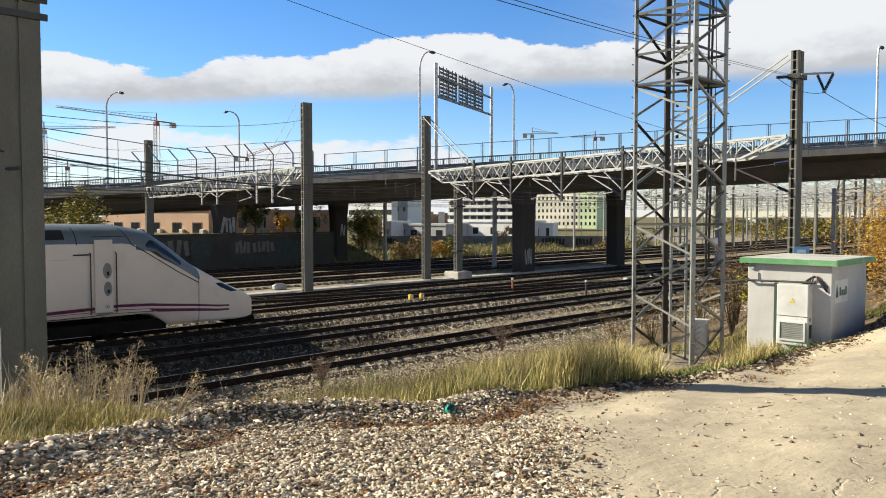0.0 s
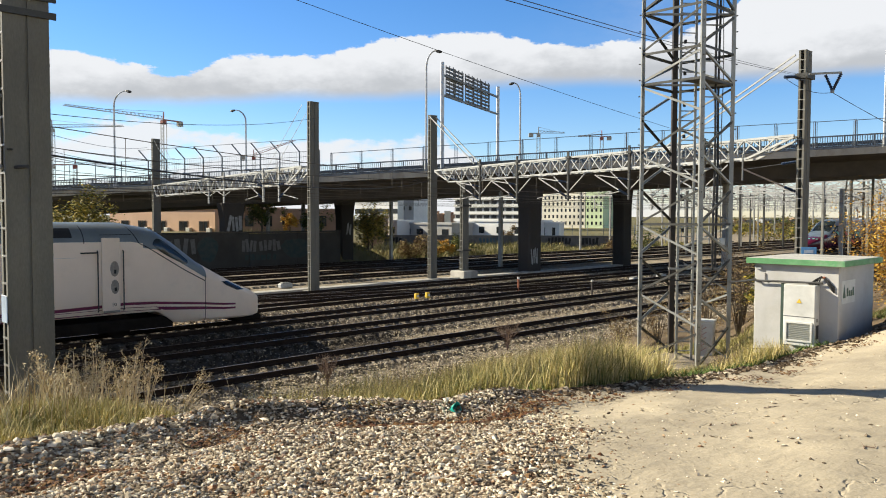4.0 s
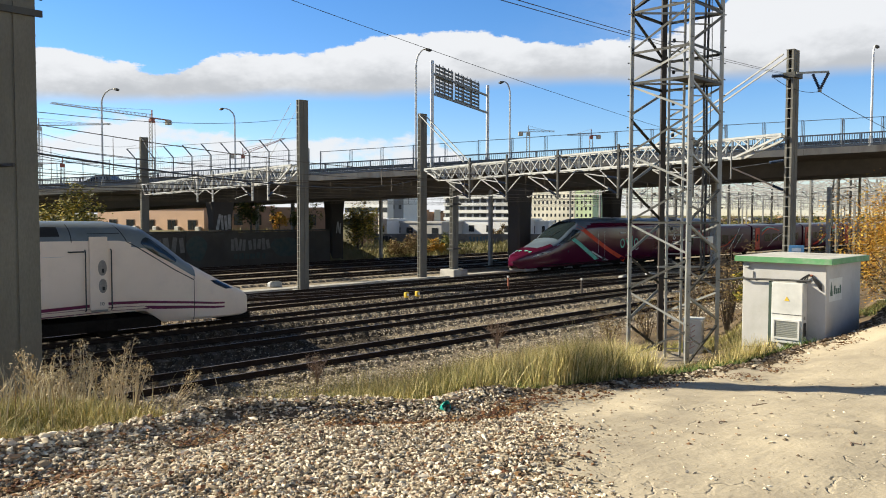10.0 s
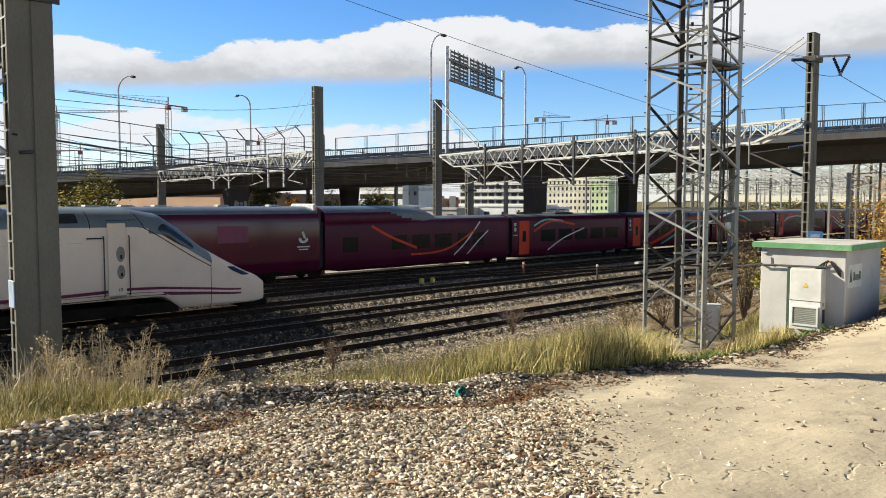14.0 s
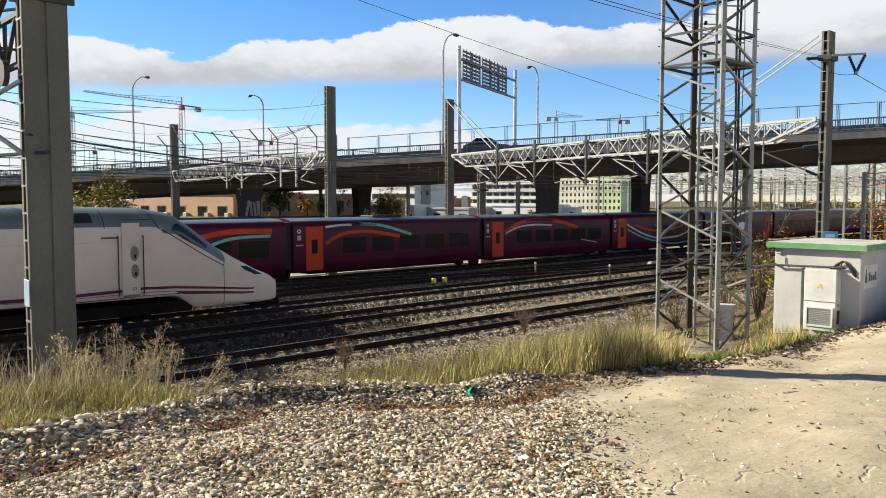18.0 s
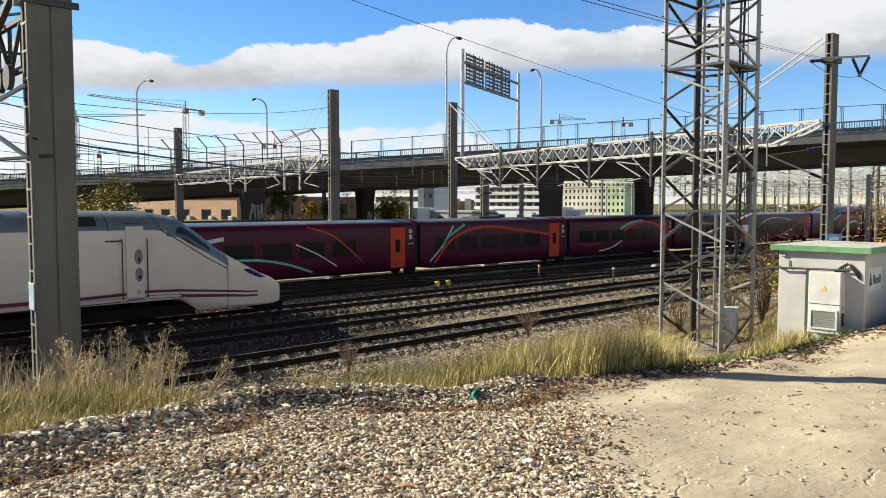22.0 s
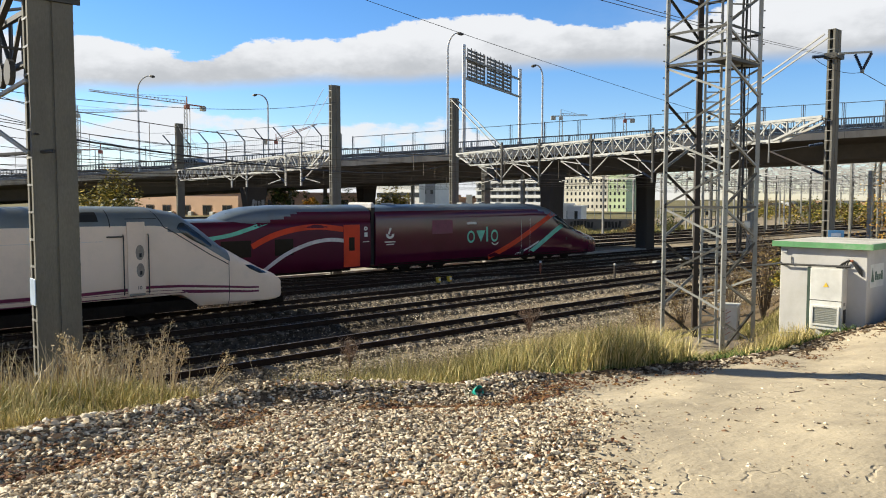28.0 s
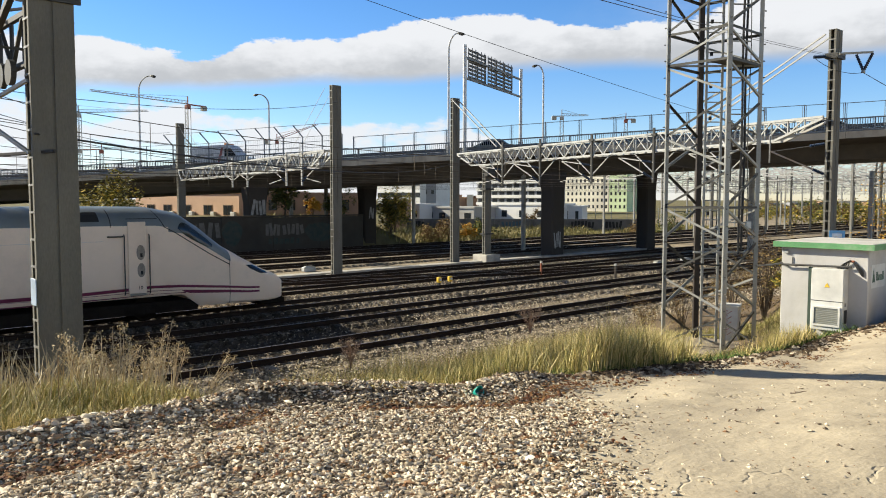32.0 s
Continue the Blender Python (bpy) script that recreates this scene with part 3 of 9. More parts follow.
def stones(name, places, sizes, mat, rng, shape=(ICO_V, ICO_F), flat=0.7, rough=0.42):
    V, F = shape
    n, k = len(places), len(V)
    r = V[None] * (1 + rng.uniform(-rough, rough, (n, k, 1)))
    r = r * np.stack([sizes * rng.uniform(1.0, 1.9, n), sizes * rng.uniform(0.6, 1.0, n), sizes * flat * rng.uniform(0.7, 1.2, n)], 1)[:, None]
    a, b = rng.uniform(0, 6.283, n), rng.uniform(-0.9, 0.9, n)
    ca, sa, cb, sb = np.cos(a)[:, None], np.sin(a)[:, None], np.cos(b)[:, None], np.sin(b)[:, None]
    y, z = r[..., 1] * cb - r[..., 2] * sb, r[..., 1] * sb + r[..., 2] * cb
    x, y = r[..., 0] * ca - y * sa, r[..., 0] * sa + y * ca
    v = np.stack([x, y, z], -1) + places[:, None]
    f = F[None] + (np.arange(n) * k)[:, None, None]
    return tri_mesh(name, v.reshape(-1, 3), f.reshape(-1, 3), mat)


STONE = island_material("mixed_gravel_stones", [(0.0, (0.085, 0.064, 0.044)), (0.26, (0.27, 0.217, 0.15)), (0.5, (0.51, 0.435, 0.32)), (0.72, (0.82, 0.735, 0.58)), (0.80, (0.22, 0.11, 0.048)), (0.87, (0.34, 0.25, 0.165)), (1.0, (0.92, 0.84, 0.70))], gain=1.14)
CLOD = island_material("earthy_clods", [(0.0, (0.05, 0.035, 0.02)), (0.5, (0.13, 0.09, 0.055)), (0.8, (0.26, 0.20, 0.14)), (1.0, (0.55, 0.48, 0.37))])
TRACK_STONE = island_material("track_ballast_stones", [(0.0, (0.06, 0.048, 0.036)), (0.3, (0.20, 0.168, 0.125)), (0.65, (0.41, 0.348, 0.255)), (1.0, (0.65, 0.57, 0.44))], gain=1.25)
# oily stones between rails; the same dark colour paints the train's shade
OILY_SHADED_STONE = island_material("oily_and_shaded_ballast_stones", [(0.0, (0.03, 0.024, 0.018)), (0.5, (0.09, 0.075, 0.056)), (0.85, (0.17, 0.145, 0.11)), (1.0, (0.36, 0.31, 0.24))])
BLADE = island_material("mixed_grass_blades", [(0.0, (0.14, 0.14, 0.035)), (0.3, (0.30, 0.26, 0.085)), (0.65, (0.48, 0.385, 0.165)), (1.0, (0.62, 0.51, 0.27))], 0.7, gain=1.25)
STRAW = island_material("dry_straw_blades", [(0.0, (0.24, 0.18, 0.07)), (0.3, (0.42, 0.33, 0.14)), (0.65, (0.58, 0.48, 0.24)), (0.85, (0.24, 0.24, 0.07)), (1.0, (0.66, 0.57, 0.34))], 0.7, gain=1.25)
TURF = island_material("green_turf_blades", [(0.0, (0.10, 0.105, 0.028)), (0.4, (0.20, 0.19, 0.06)), (0.7, (0.32, 0.28, 0.11)), (1.0, (0.46, 0.38, 0.20))], 0.7, gain=1.25)
LUSH = island_material("lush_grass_blades", [(0.0, (0.10, 0.105, 0.024)), (0.4, (0.20, 0.19, 0.055)), (0.7, (0.33, 0.285, 0.105)), (1.0, (0.48, 0.395, 0.20))], 0.7, gain=1.25)
FAR_BLADE = island_material("dull_green_and_straw_blades", [(0.0, (0.10, 0.09, 0.03)), (0.35, (0.17, 0.17, 0.05)), (0.7, (0.30, 0.25, 0.10)), (0.9, (0.44, 0.36, 0.19)), (1.0, (0.12, 0.12, 0.04))], 0.7)
STALK = island_material("bleached_stalks", [(0.0, (0.20, 0.13, 0.06)), (0.35, (0.38, 0.29, 0.15)), (0.8, (0.60, 0.52, 0.35)), (1.0, (0.14, 0.10, 0.05))], 0.7, gain=1.25)
LEAF_LITTER = island_material("fallen_leaves", [(0.0, (0.06, 0.025, 0.013)), (0.4, (0.13, 0.05, 0.022)), (0.75, (0.24, 0.13, 0.045)), (1.0, (0.10, 0.06, 0.035))], 0.8)
GREENS = island_material("low_green_weeds", [(0.0, (0.04, 0.08, 0.015)), (0.5, (0.08, 0.14, 0.03)), (1.0, (0.14, 0.19, 0.05))], 0.7)


def blades(name, base, height, width, lean, mat, rng, segs=3):
    """Tapered bent blades from base points."""
    n = len(base)
    a = rng.uniform(0, 6.283, n)
    side = np.stack([np.cos(a), np.sin(a), np.zeros(n)], 1)
    b = a + rng.uniform(0.8, 2.3, n)
    bend = np.stack([np.cos(b), np.sin(b), np.zeros(n)], 1) * (lean * height)[:, None]
    rows = []
    for k in range(segs + 1):
        t = k / segs
        c = base + bend * (t * t) + np.stack([np.zeros(n), np.zeros(n), height * (t - 0.22 * t * t * np.minimum(lean, 1.5))], 1)
        w = (width * (1 - t) ** 0.7 * 0.5)[:, None]
        if k < segs:
            rows += [c - side * w, c + side * w]
        else:
            rows.append(c)
    v = np.stack(rows, 1)
    m = v.shape[1]
    f = []
    for k in range(segs - 1):
        f += [(2 * k, 2 * k + 1, 2 * k + 3), (2 * k, 2 * k + 3, 2 * k + 2)]
    f.append((2 * segs - 2, 2 * segs - 1, 2 * segs))
    f = np.array(f)[None] + (np.arange(n) * m)[:, None, None]
    return tri_mesh(name, v.reshape(-1, 3), f.reshape(-1, 3), mat)


def gz(xs, ys):
    return np.array([ground_z(x, y) for x, y in zip(xs, ys)])


def build_scatter():
    rng = np.random.default_rng(11)
    # gravel in front of the bank
    n = 185000
    y = 3.9 + 6.6 * rng.random(n) ** 1.25
    x = rng.uniform(-0.70, 0.34, n) * y
    u, v = CU * x + SU * y, -SU * x + CU * y
    lim = np.array([gravel_limit(q) for q in y])
    keep = (v < np.interp(u, EDGE_U, EDGE_V) + 0.2) & (x < lim - 0.1 + 0.55 * rng.random(n) ** 3)
    x, y, v, u = x[keep], y[keep], v[keep], u[keep]
    s = 0.0055 + 0.0105 * rng.random(len(x)) ** 1.6
    ridge = np.exp(-((v - np.interp(u, EDGE_U, EDGE_V) + 0.2) / 0.3) ** 2)
    s = s * (1 + 0.9 * ridge * rng.random(len(x)) ** 2) * np.where(rng.random(len(x)) < 0.02, 1.6, 1.0)
    p = np.stack([x, y, gz(x, y) + s * rng.uniform(-0.1, 1.3, len(x))], 1)
    near = y < 5.4
    tagged(new("far_gravel", stones("far_gravel", p[~near], s[~near], STONE, rng, (OCT_V, OCT_F))), "loose grey and tan gravel stones heaped along the edge", "gravel", kind="stuff")
    p, s = p[near], s[near]
    tagged(new("gravel", stones("gravel", p, s, STONE, rng)), "loose grey and tan gravel stones along the bank", "gravel", kind="stuff")
    n = 42000
    y = rng.uniform(-4.5, 4.0, n)
    x = rng.uniform(-6.0, 1.9, n)
    lim = np.array([gravel_limit(q) for q in y]) + 0.15
    keep = x < lim + 0.5 * rng.random(n) ** 2
    x, y = x[keep], y[keep]
    s = 0.011 + 0.016 * rng.random(len(x)) ** 1.7
    p = np.stack([x, y, gz(x, y) + s * rng.uniform(0, 0.9, len(x))], 1)
    tagged(new("loose_gravel", stones("loose_gravel", p, s, STONE, rng, (OCT_V, OCT_F))), "loose grey and tan gravel stones beside the sandy path", "gravel", kind="stuff")
    # stray pebbles and clods on the sandy path
    n = 5200
    y = 4.2 + 8.0 * rng.random(n) ** 0.8
    x = rng.uniform(0.08, 0.62, n) * y
    near = np.exp(-np.maximum(0, x - 1.2) / 0.8)
    keep = rng.random(n) < 0.10 + near
    x, y = x[keep], y[keep]
    s = 0.004 + 0.014 * rng.random(len(x)) ** 3.5
    p = np.stack([x, y, gz(x, y) + s * 0.2], 1)
    tagged(new("pebbles", stones("pebbles", p, s, STONE, rng, (OCT_V, OCT_F))), "small pebbles and clods on the sandy path", "pebbles", kind="stuff")
    # crumbled edge between path and tower and hut
    n = 5200
    u = rng.uniform(5.5, 17.0, n)
    v = np.array([edge_line(q) for q in u]) + rng.normal(0, 0.16, n)
    P = np.stack([CU * u - SU * v, SU * u + CU * v], 1)
    s = 0.012 + 0.035 * rng.random(n) ** 3
    p = np.concatenate([P, (gz(P[:, 0], P[:, 1]) + s * 0.2)[:, None]], 1)
    tagged(new("rubble", stones("rubble", p, s, CLOD, rng, (OCT_V, OCT_F))), "dark crumbled clods and stones along the edge of the path", "rubble", kind="stuff")
    # stony brown earth between the grass and the first rail
    n = 16000
    u = rng.uniform(3.0, 19.0, n)
    e = np.array([edge_line(q) for q in u])
    v = e + 0.6 + (17.2 - e - 0.6) * rng.random(n) ** 0.8
    P = np.stack([CU * u - SU * v, SU * u + CU * v], 1)
    s = 0.010 + 0.024 * rng.random(n) ** 2.2
    p = np.concatenate([P, (gz(P[:, 0], P[:, 1]) + s * 0.2)[:, None]], 1)
    tagged(new("stony_earth", stones("stony_earth", p, s, CLOD, rng, (OCT_V, OCT_F))), "brown stony earth on the lower bank", "earth", kind="stuff")
    # ballast between the tracks
    n = 135000
    u = 2 + 54 * rng.random(n) ** 1.5
    v = 16.4 + 24 * rng.random(n) ** 1.25
    P = np.stack([CU * u - SU * v, SU * u + CU * v], 1)
    s = 0.017 + 0.021 * rng.random(n) ** 1.5
    bed = np.min(np.abs(v[:, None] - np.array(TRACKS)[None]), 1)
    z = np.where(bed < 1.45, -0.186 - 0.03 * np.exp(-((bed - 0.755) / 0.2) ** 2), -0.215 - 0.11 * np.clip((bed - 1.5) / 0.7, 0, 1))
    p = np.concatenate([P, z[:, None] + rng.uniform(-0.02, 0.02, (n, 1))], 1)
    # dark between the rails, and where the white train's shade is painted
    oily_shaded = ((bed < 1.05) & (rng.random(n) < 0.85)) | ((v > 20.7) & (v < 30.6) & (u < 19) & (rng.random(n) < 0.93))
    tagged(new("ballast", stones("ballast", p[~oily_shaded], s[~oily_shaded], TRACK_STONE, rng, (OCT_V, OCT_F), 0.8)), "pale grey crushed stone ballast between the tracks", "ballast", kind="stuff")
    tagged(new("oily_shaded_ballast", stones("oily_shaded_ballast", p[oily_shaded], s[oily_shaded], OILY_SHADED_STONE, rng, (OCT_V, OCT_F), 0.8)), "dark ballast stones, oil-stained between rails, shade-coloured beside the white train", "ballast", kind="stuff")
    # grass down the bank: low turf, then taller blades
    def spots(n, u0, u1, power, depth):
        u = rng.uniform(u0, u1, n)
        e = np.array([edge_line(q) for q in u]) + 0.12
        v = e + depth * rng.random(n) ** power
        x, y = CU * u - SU * v, SU * u + CU * v
        clear = (np.hypot(x - 3.9, y - 12.5) > 0.8) & (np.hypot(x - 4.6, y - 14.8) > 1.0) & (np.hypot(x - 5.4, y - 17.3) > 1.3) & (np.hypot(x - 6.6, y - 14.2) > 1.3) & (np.hypot(x - 7.5, y - 14.4) > 1.75)
        return u[clear], v[clear], e[clear], x[clear], y[clear]

    def sstep_np(a, b, q):
        t = np.clip((q - a) / (b - a), 0, 1)
        return t * t * (3 - 2 * t)

    def hums(x, y):
        return np.array([hum(a, b, 0.8, 4.0) + 0.6 * hum(a, b, 2.6, 9.0) for a, b in zip(x, y)])

    u, v, e, x, y = spots(140000, -2.5, 19.0, 1.5, 7.0)
    clump = hums(x, y)
    bare = np.exp(-((u - 3.9) / 0.9) ** 2) * 0.5
    keep = rng.random(len(u)) < np.clip(1.0 + 1.3 * clump - bare, 0.12, 1)
    u, v, e, x, y, clump = (q[keep] for q in (u, v, e, x, y, clump))
    h = (0.09 + 0.11 * rng.random(len(u))) * (1 + 0.8 * np.clip(clump, 0, 1)) * np.clip(0.5 + (v - e) * 0.6, 0.5, 1.2)
    p = np.stack([x, y, gz(x, y) - 0.02], 1)
    tagged(new("turf", blades("turf", p, h, 0.008 + 0.009 * rng.random(len(u)), 0.4 + 0.7 * rng.random(len(u)), TURF, rng, 2)), "short green turf along the top of the bank", "grass", kind="stuff")
    u, v, e, x, y = spots(90000, -2.5, 18.0, 1.5, 7.0)
    clump = hums(x, y)
    bare = 0.7 * np.exp(-((u - 4.2) / 0.5) ** 2)
    thin = np.where(v - e > 2.6 + 2.2 * sstep_np(5.5, 9.0, u), 0.7, 0.0)
    keep = rng.random(len(u)) < np.clip(0.75 + 1.6 * clump - bare - thin, 0.04, 1)
    keep &= np.hypot(x - 3.35, y - 11.0) > 0.55
    keep &= np.abs(x - 0.318 * y) > np.where(y < 16, 0.03 * y, 0)
    u, v, e, x, y, clump = (q[keep] for q in (u, v, e, x, y, clump))
    gold = np.exp(-((u - 11.8) / 3.0) ** 2)
    left = 1 / (1 + np.exp((u - 2.6) * 2.2))
    h = (0.20 + 0.20 * rng.random(len(u)) + 0.2 * np.clip(clump, 0, 1)) * (1 + 0.9 * gold)
    crest = np.exp(-((u - 7.0) / 2.4) ** 2)
    h *= np.clip(0.5 + 0.35 * crest + (v - e) * 0.9, 0.5, 1.0) * (1 + 0.75 * crest) * (1 - 0.72 * sstep_np(12.4, 13.4, u)) * (1 - 0.38 * np.exp(-((u - 3.2) / 2.2) ** 2))
    p = np.stack([x, y, gz(x, y) - 0.02], 1)
    tone = np.array([hum(q, r, 0.9, 31.0) + 0.7 * hum(q, r, 3.1, 17.0) for q, r in zip(x, y)]) + 1.1 * (gold - 0.16) - 0.15 * crest + 0.3 * left + rng.normal(0, 0.22, len(u))
    w, lean = 0.006 + 0.008 * rng.random(len(u)), 0.15 + 0.5 * rng.random(len(u)) ** 1.5
    k = tone < -0.2 - 0.2 * gold
    tagged(new("green_grass", blades("green_grass", p[k], h[k], w[k], lean[k], LUSH, rng)), "rough dark green grass in tufts down the bank", "grass", kind="stuff")
    k = ~k
    tagged(new("dry_grass", blades("dry_grass", p[k], h[k] * 1.1, w[k], lean[k], BLADE, rng)), "yellowing grass in tufts down the bank", "grass", kind="stuff")
    # golden tussocks below the tower
    n = 330
    tu, tv = 11.6 + 2.4 * rng.uniform(-1, 1, n) * rng.random(n) ** 0.4, 5.6 + 5.6 * rng.random(n)
    tv = np.maximum(tv, np.array([edge_line(q) for q in tu]) + 0.4)
    b = np.repeat(np.stack([tu, tv], 1), 110, 0) + rng.normal(0, 0.085, (n * 110, 2))
    x, y = CU * b[:, 0] - SU * b[:, 1], SU * b[:, 0] + CU * b[:, 1]
    ok = (np.hypot(x - 3.9, y - 12.5) > 0.8) & (np.hypot(x - 4.6, y - 14.8) > 1.0) & (np.hypot(x - 5.4, y - 17.3) > 1.3) & ((b[:, 0] < 11.4) | (b[:, 1] > 7.0)) & (np.hypot(x - 7.5, y - 14.4) > 1.75)
    ok &= np.abs(x - 0.318 * y) > np.where(y < 16, 0.03 * y, 0)
    ok &= b[:, 0] < 13.3
    x, y = x[ok], y[ok]
    h = (0.34 + 0.42 * rng.random(len(x))) * (0.75 + 0.5 * sstep_np(9.5, 12.5, CU * x + SU * y))
    p = np.stack([x, y, gz(x, y) - 0.02], 1)
    tagged(new("tussock_grass", blades("tussock_grass", p, h, 0.006 + 0.007 * rng.random(len(x)), 0.15 + 0.9 * rng.random(len(x)) ** 1.3, STRAW, rng)), "tall straw-coloured tussock grass beside the tower", "grass", kind="stuff")
    # tall bleached stalks by the big mast
    n = 3200
    c = rng.integers(0, 40, n)
    cu_, cv_ = rng.uniform(-1.8, 3.4, 40), rng.uniform(7.2, 10.6, 40)
    u, v = cu_[c] + rng.normal(0, 0.3, n), cv_[c] + rng.normal(0, 0.3, n)
    x, y = CU * u - SU * v, SU * u + CU * v
    h = 0.25 + 0.5 * rng.random(n) ** 1.8
    p = np.stack([x, y, gz(x, y) - 0.02], 1)
    tagged(new("dry_stalks", blades("dry_stalks", p, h, 0.006 + 0.008 * rng.random(n), 0.1 + 0.7 * rng.random(n) ** 1.5, STALK, rng, 4)), "tall bleached grass stalks round the massive mast", "grass", kind="stuff")
    # low green weeds beside the pad and along the edge
    n = 9000
    u = rng.normal(14.0, 1.5, n)
    v = np.array([edge_line(q) for q in u]) + 0.1 + np.abs(rng.normal(0, 0.9, n))
    k = rng.random(n) < 0.25
    u = np.where(k, rng.uniform(5, 13, n), u)
    v = np.where(k, np.array([edge_line(q) for q in u]) + 0.12 + 0.2 * rng.random(n), v)
    x, y = CU * u - SU * v, SU * u + CU * v
    free = (np.hypot(x - 7.5, y - 14.4) > 1.65) & (np.hypot(x - 5.4, y - 17.5) > 0.95)
    x, y, n = x[free], y[free], int(free.sum())
    p = np.stack([x, y, gz(x, y) - 0.01], 1)
    tagged(new("weeds", blades("weeds", p, 0.08 + 0.16 * rng.random(n), 0.016 + 0.012 * rng.random(n), 0.5 + 0.8 * rng.random(n), GREENS, rng)), "low green weeds round the tower pad", "weeds", kind="stuff")
    # fallen leaves
    n = 7600
    y = 4.3 + 7.2 * rng.random(n)
    x = rng.uniform(-0.6, 0.5, n) * y
    k = rng.random(n) < 0.6
    u = np.where(k, rng.uniform(0.5, 16, n), CU * x + SU * y)
    v = np.where(k, np.array([edge_line(q) for q in u]) - 0.66 + 0.10 * np.sin(u * 2.3) + rng.normal(0, 0.11, n), -SU * x + CU * y)
    x, y = CU * u - SU * v, SU * u + CU * v
    patchy = np.array([hum(p, q, 1.3, 21.0) for p, q in zip(x, y)]) > -0.05
    keep = patchy & (v < np.interp(u, EDGE_U, EDGE_V) + 0.5) & ((x < 1.2) | (k & ((u < 5) | (rng.random(n) < 0.4))) | (rng.random(n) < 0.04))
    x, y = x[keep], y[keep]
    n = len(x)
    a, w = rng.uniform(0, 6.283, n), rng.uniform(0.012, 0.034, n)
    c = np.stack([x, y, gz(x, y) + 0.022 + 0.01 * rng.random(n)], 1)
    d = np.stack([np.cos(a), np.sin(a), rng.uniform(-0.3, 0.3, n)], 1) * w[:, None]
    t = np.stack([-np.sin(a), np.cos(a), rng.uniform(-0.3, 0.5, n)], 1) * (w * 0.55)[:, None]
    up = np.stack([0 * x, 0 * x, w * 0.3], 1)
    v4 = np.stack([c - d, c + t + up, c + d, c - t + up], 1)
    f = np.array([(0, 3, 1), (3, 2, 1)])[None] + (np.arange(n) * 4)[:, None, None]
    tagged(new("fallen_leaves", tri_mesh("fallen_leaves", v4.reshape(-1, 3), f.reshape(-1, 3), LEAF_LITTER)), "brown fallen leaves caught among the gravel", "leaves", kind="stuff")


build_scatter()

# ---- road bridge over the tracks ----
BR_TURN = -12.4
BRX = Vector((math.cos(radians(BR_TURN)), math.sin(radians(BR_TURN)), 0))
BRN = Vector((-BRX.y, BRX.x, 0))
BR0 = Vector((0, 63.5, 0))


def deck_z(s):
    """Underside of the edge beam along the bridge."""
    return EYE + 3.3 + 0.042 * s


def BP(s, w, z):
    """On the bridge: s along it, w back from its front edge, z above the edge beam's underside."""
    p = BR0 + BRX * s + BRN * w
    return Vector((p.x, p.y, deck_z(s) + z))


FENCE = material("grey_fence_steel", (0.22, 0.24, 0.26), 0.6, 0.3, fine=0.1)
LAMP_GREY = material("galvanised_lamp_pole", (0.55, 0.56, 0.57), 0.45, 0.4, fine=0.06)
ASPHALT = material("grey_asphalt", (0.06, 0.06, 0.06), 0.9, fine=0.2)
SPRAY_PALE = material("pale_spray_paint", (0.34, 0.34, 0.33), 0.8, fine=0.2, stain=(0.15, 0.14, 0.13), stain_amount=0.7, stain_scale=3)
SPRAY_FADED = material("faded_grey_spray_paint", (0.16, 0.15, 0.132), 0.85, fine=0.25, stain=(0.09, 0.082, 0.07), stain_amount=0.4, stain_scale=2.5)
SPRAY_TEAL = material("dark_teal_spray_paint", (0.03, 0.05, 0.046), 0.85, second=(0.06, 0.062, 0.05), scale=2.0, fine=0.2)
SPRAY_BLUE = material("faded_blue_spray_paint", (0.07, 0.12, 0.17), 0.8, fine=0.2)
SPRAY_BLACK = material("black_spray_paint", (0.02, 0.02, 0.022), 0.8, fine=0.2)


def scrawl(parent, origin, ax, n, w, h, count, mat, seed):
    """Unreadable sprayed strokes: each a plain bar lying on a wall; origin at lower left, ax along the wall, n its outward normal."""
    rng = np.random.default_rng(seed)
    pitch = w / count
    for k in range(count):
        m = Mesh()
        lean, lo, hi = rng.normal(0, 0.1) * h, rng.uniform(0.0, 0.12) * h, rng.uniform(0.8, 1.0) * h
        a = origin + ax * (pitch * (k + 0.5) - lean / 2) + Vector((0, 0, lo)) + n * 0.012
        b = origin + ax * (pitch * (k + 0.5) + lean / 2) + Vector((0, 0, hi)) + n * 0.012
        m.beam(a, b, 0.012, pitch * rng.uniform(0.55, 0.85), up=n.cross(b - a).normalized())
        part("sprayed_stroke", m, mat, parent)


# shade on the deck's underside put into the concrete's colour
SOFFIT = material("shaded_deck_concrete", (0.085, 0.074, 0.06), 0.95, scale=0.4, fine=0.12, bump=0.2, stain=(0.05, 0.045, 0.038), stain_amount=0.6, stain_scale=0.4)
# paler than the deck: light along the edge put into its colour
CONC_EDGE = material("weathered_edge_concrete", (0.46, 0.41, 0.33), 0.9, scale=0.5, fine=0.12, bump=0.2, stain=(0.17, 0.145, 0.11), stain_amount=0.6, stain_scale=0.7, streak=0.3)


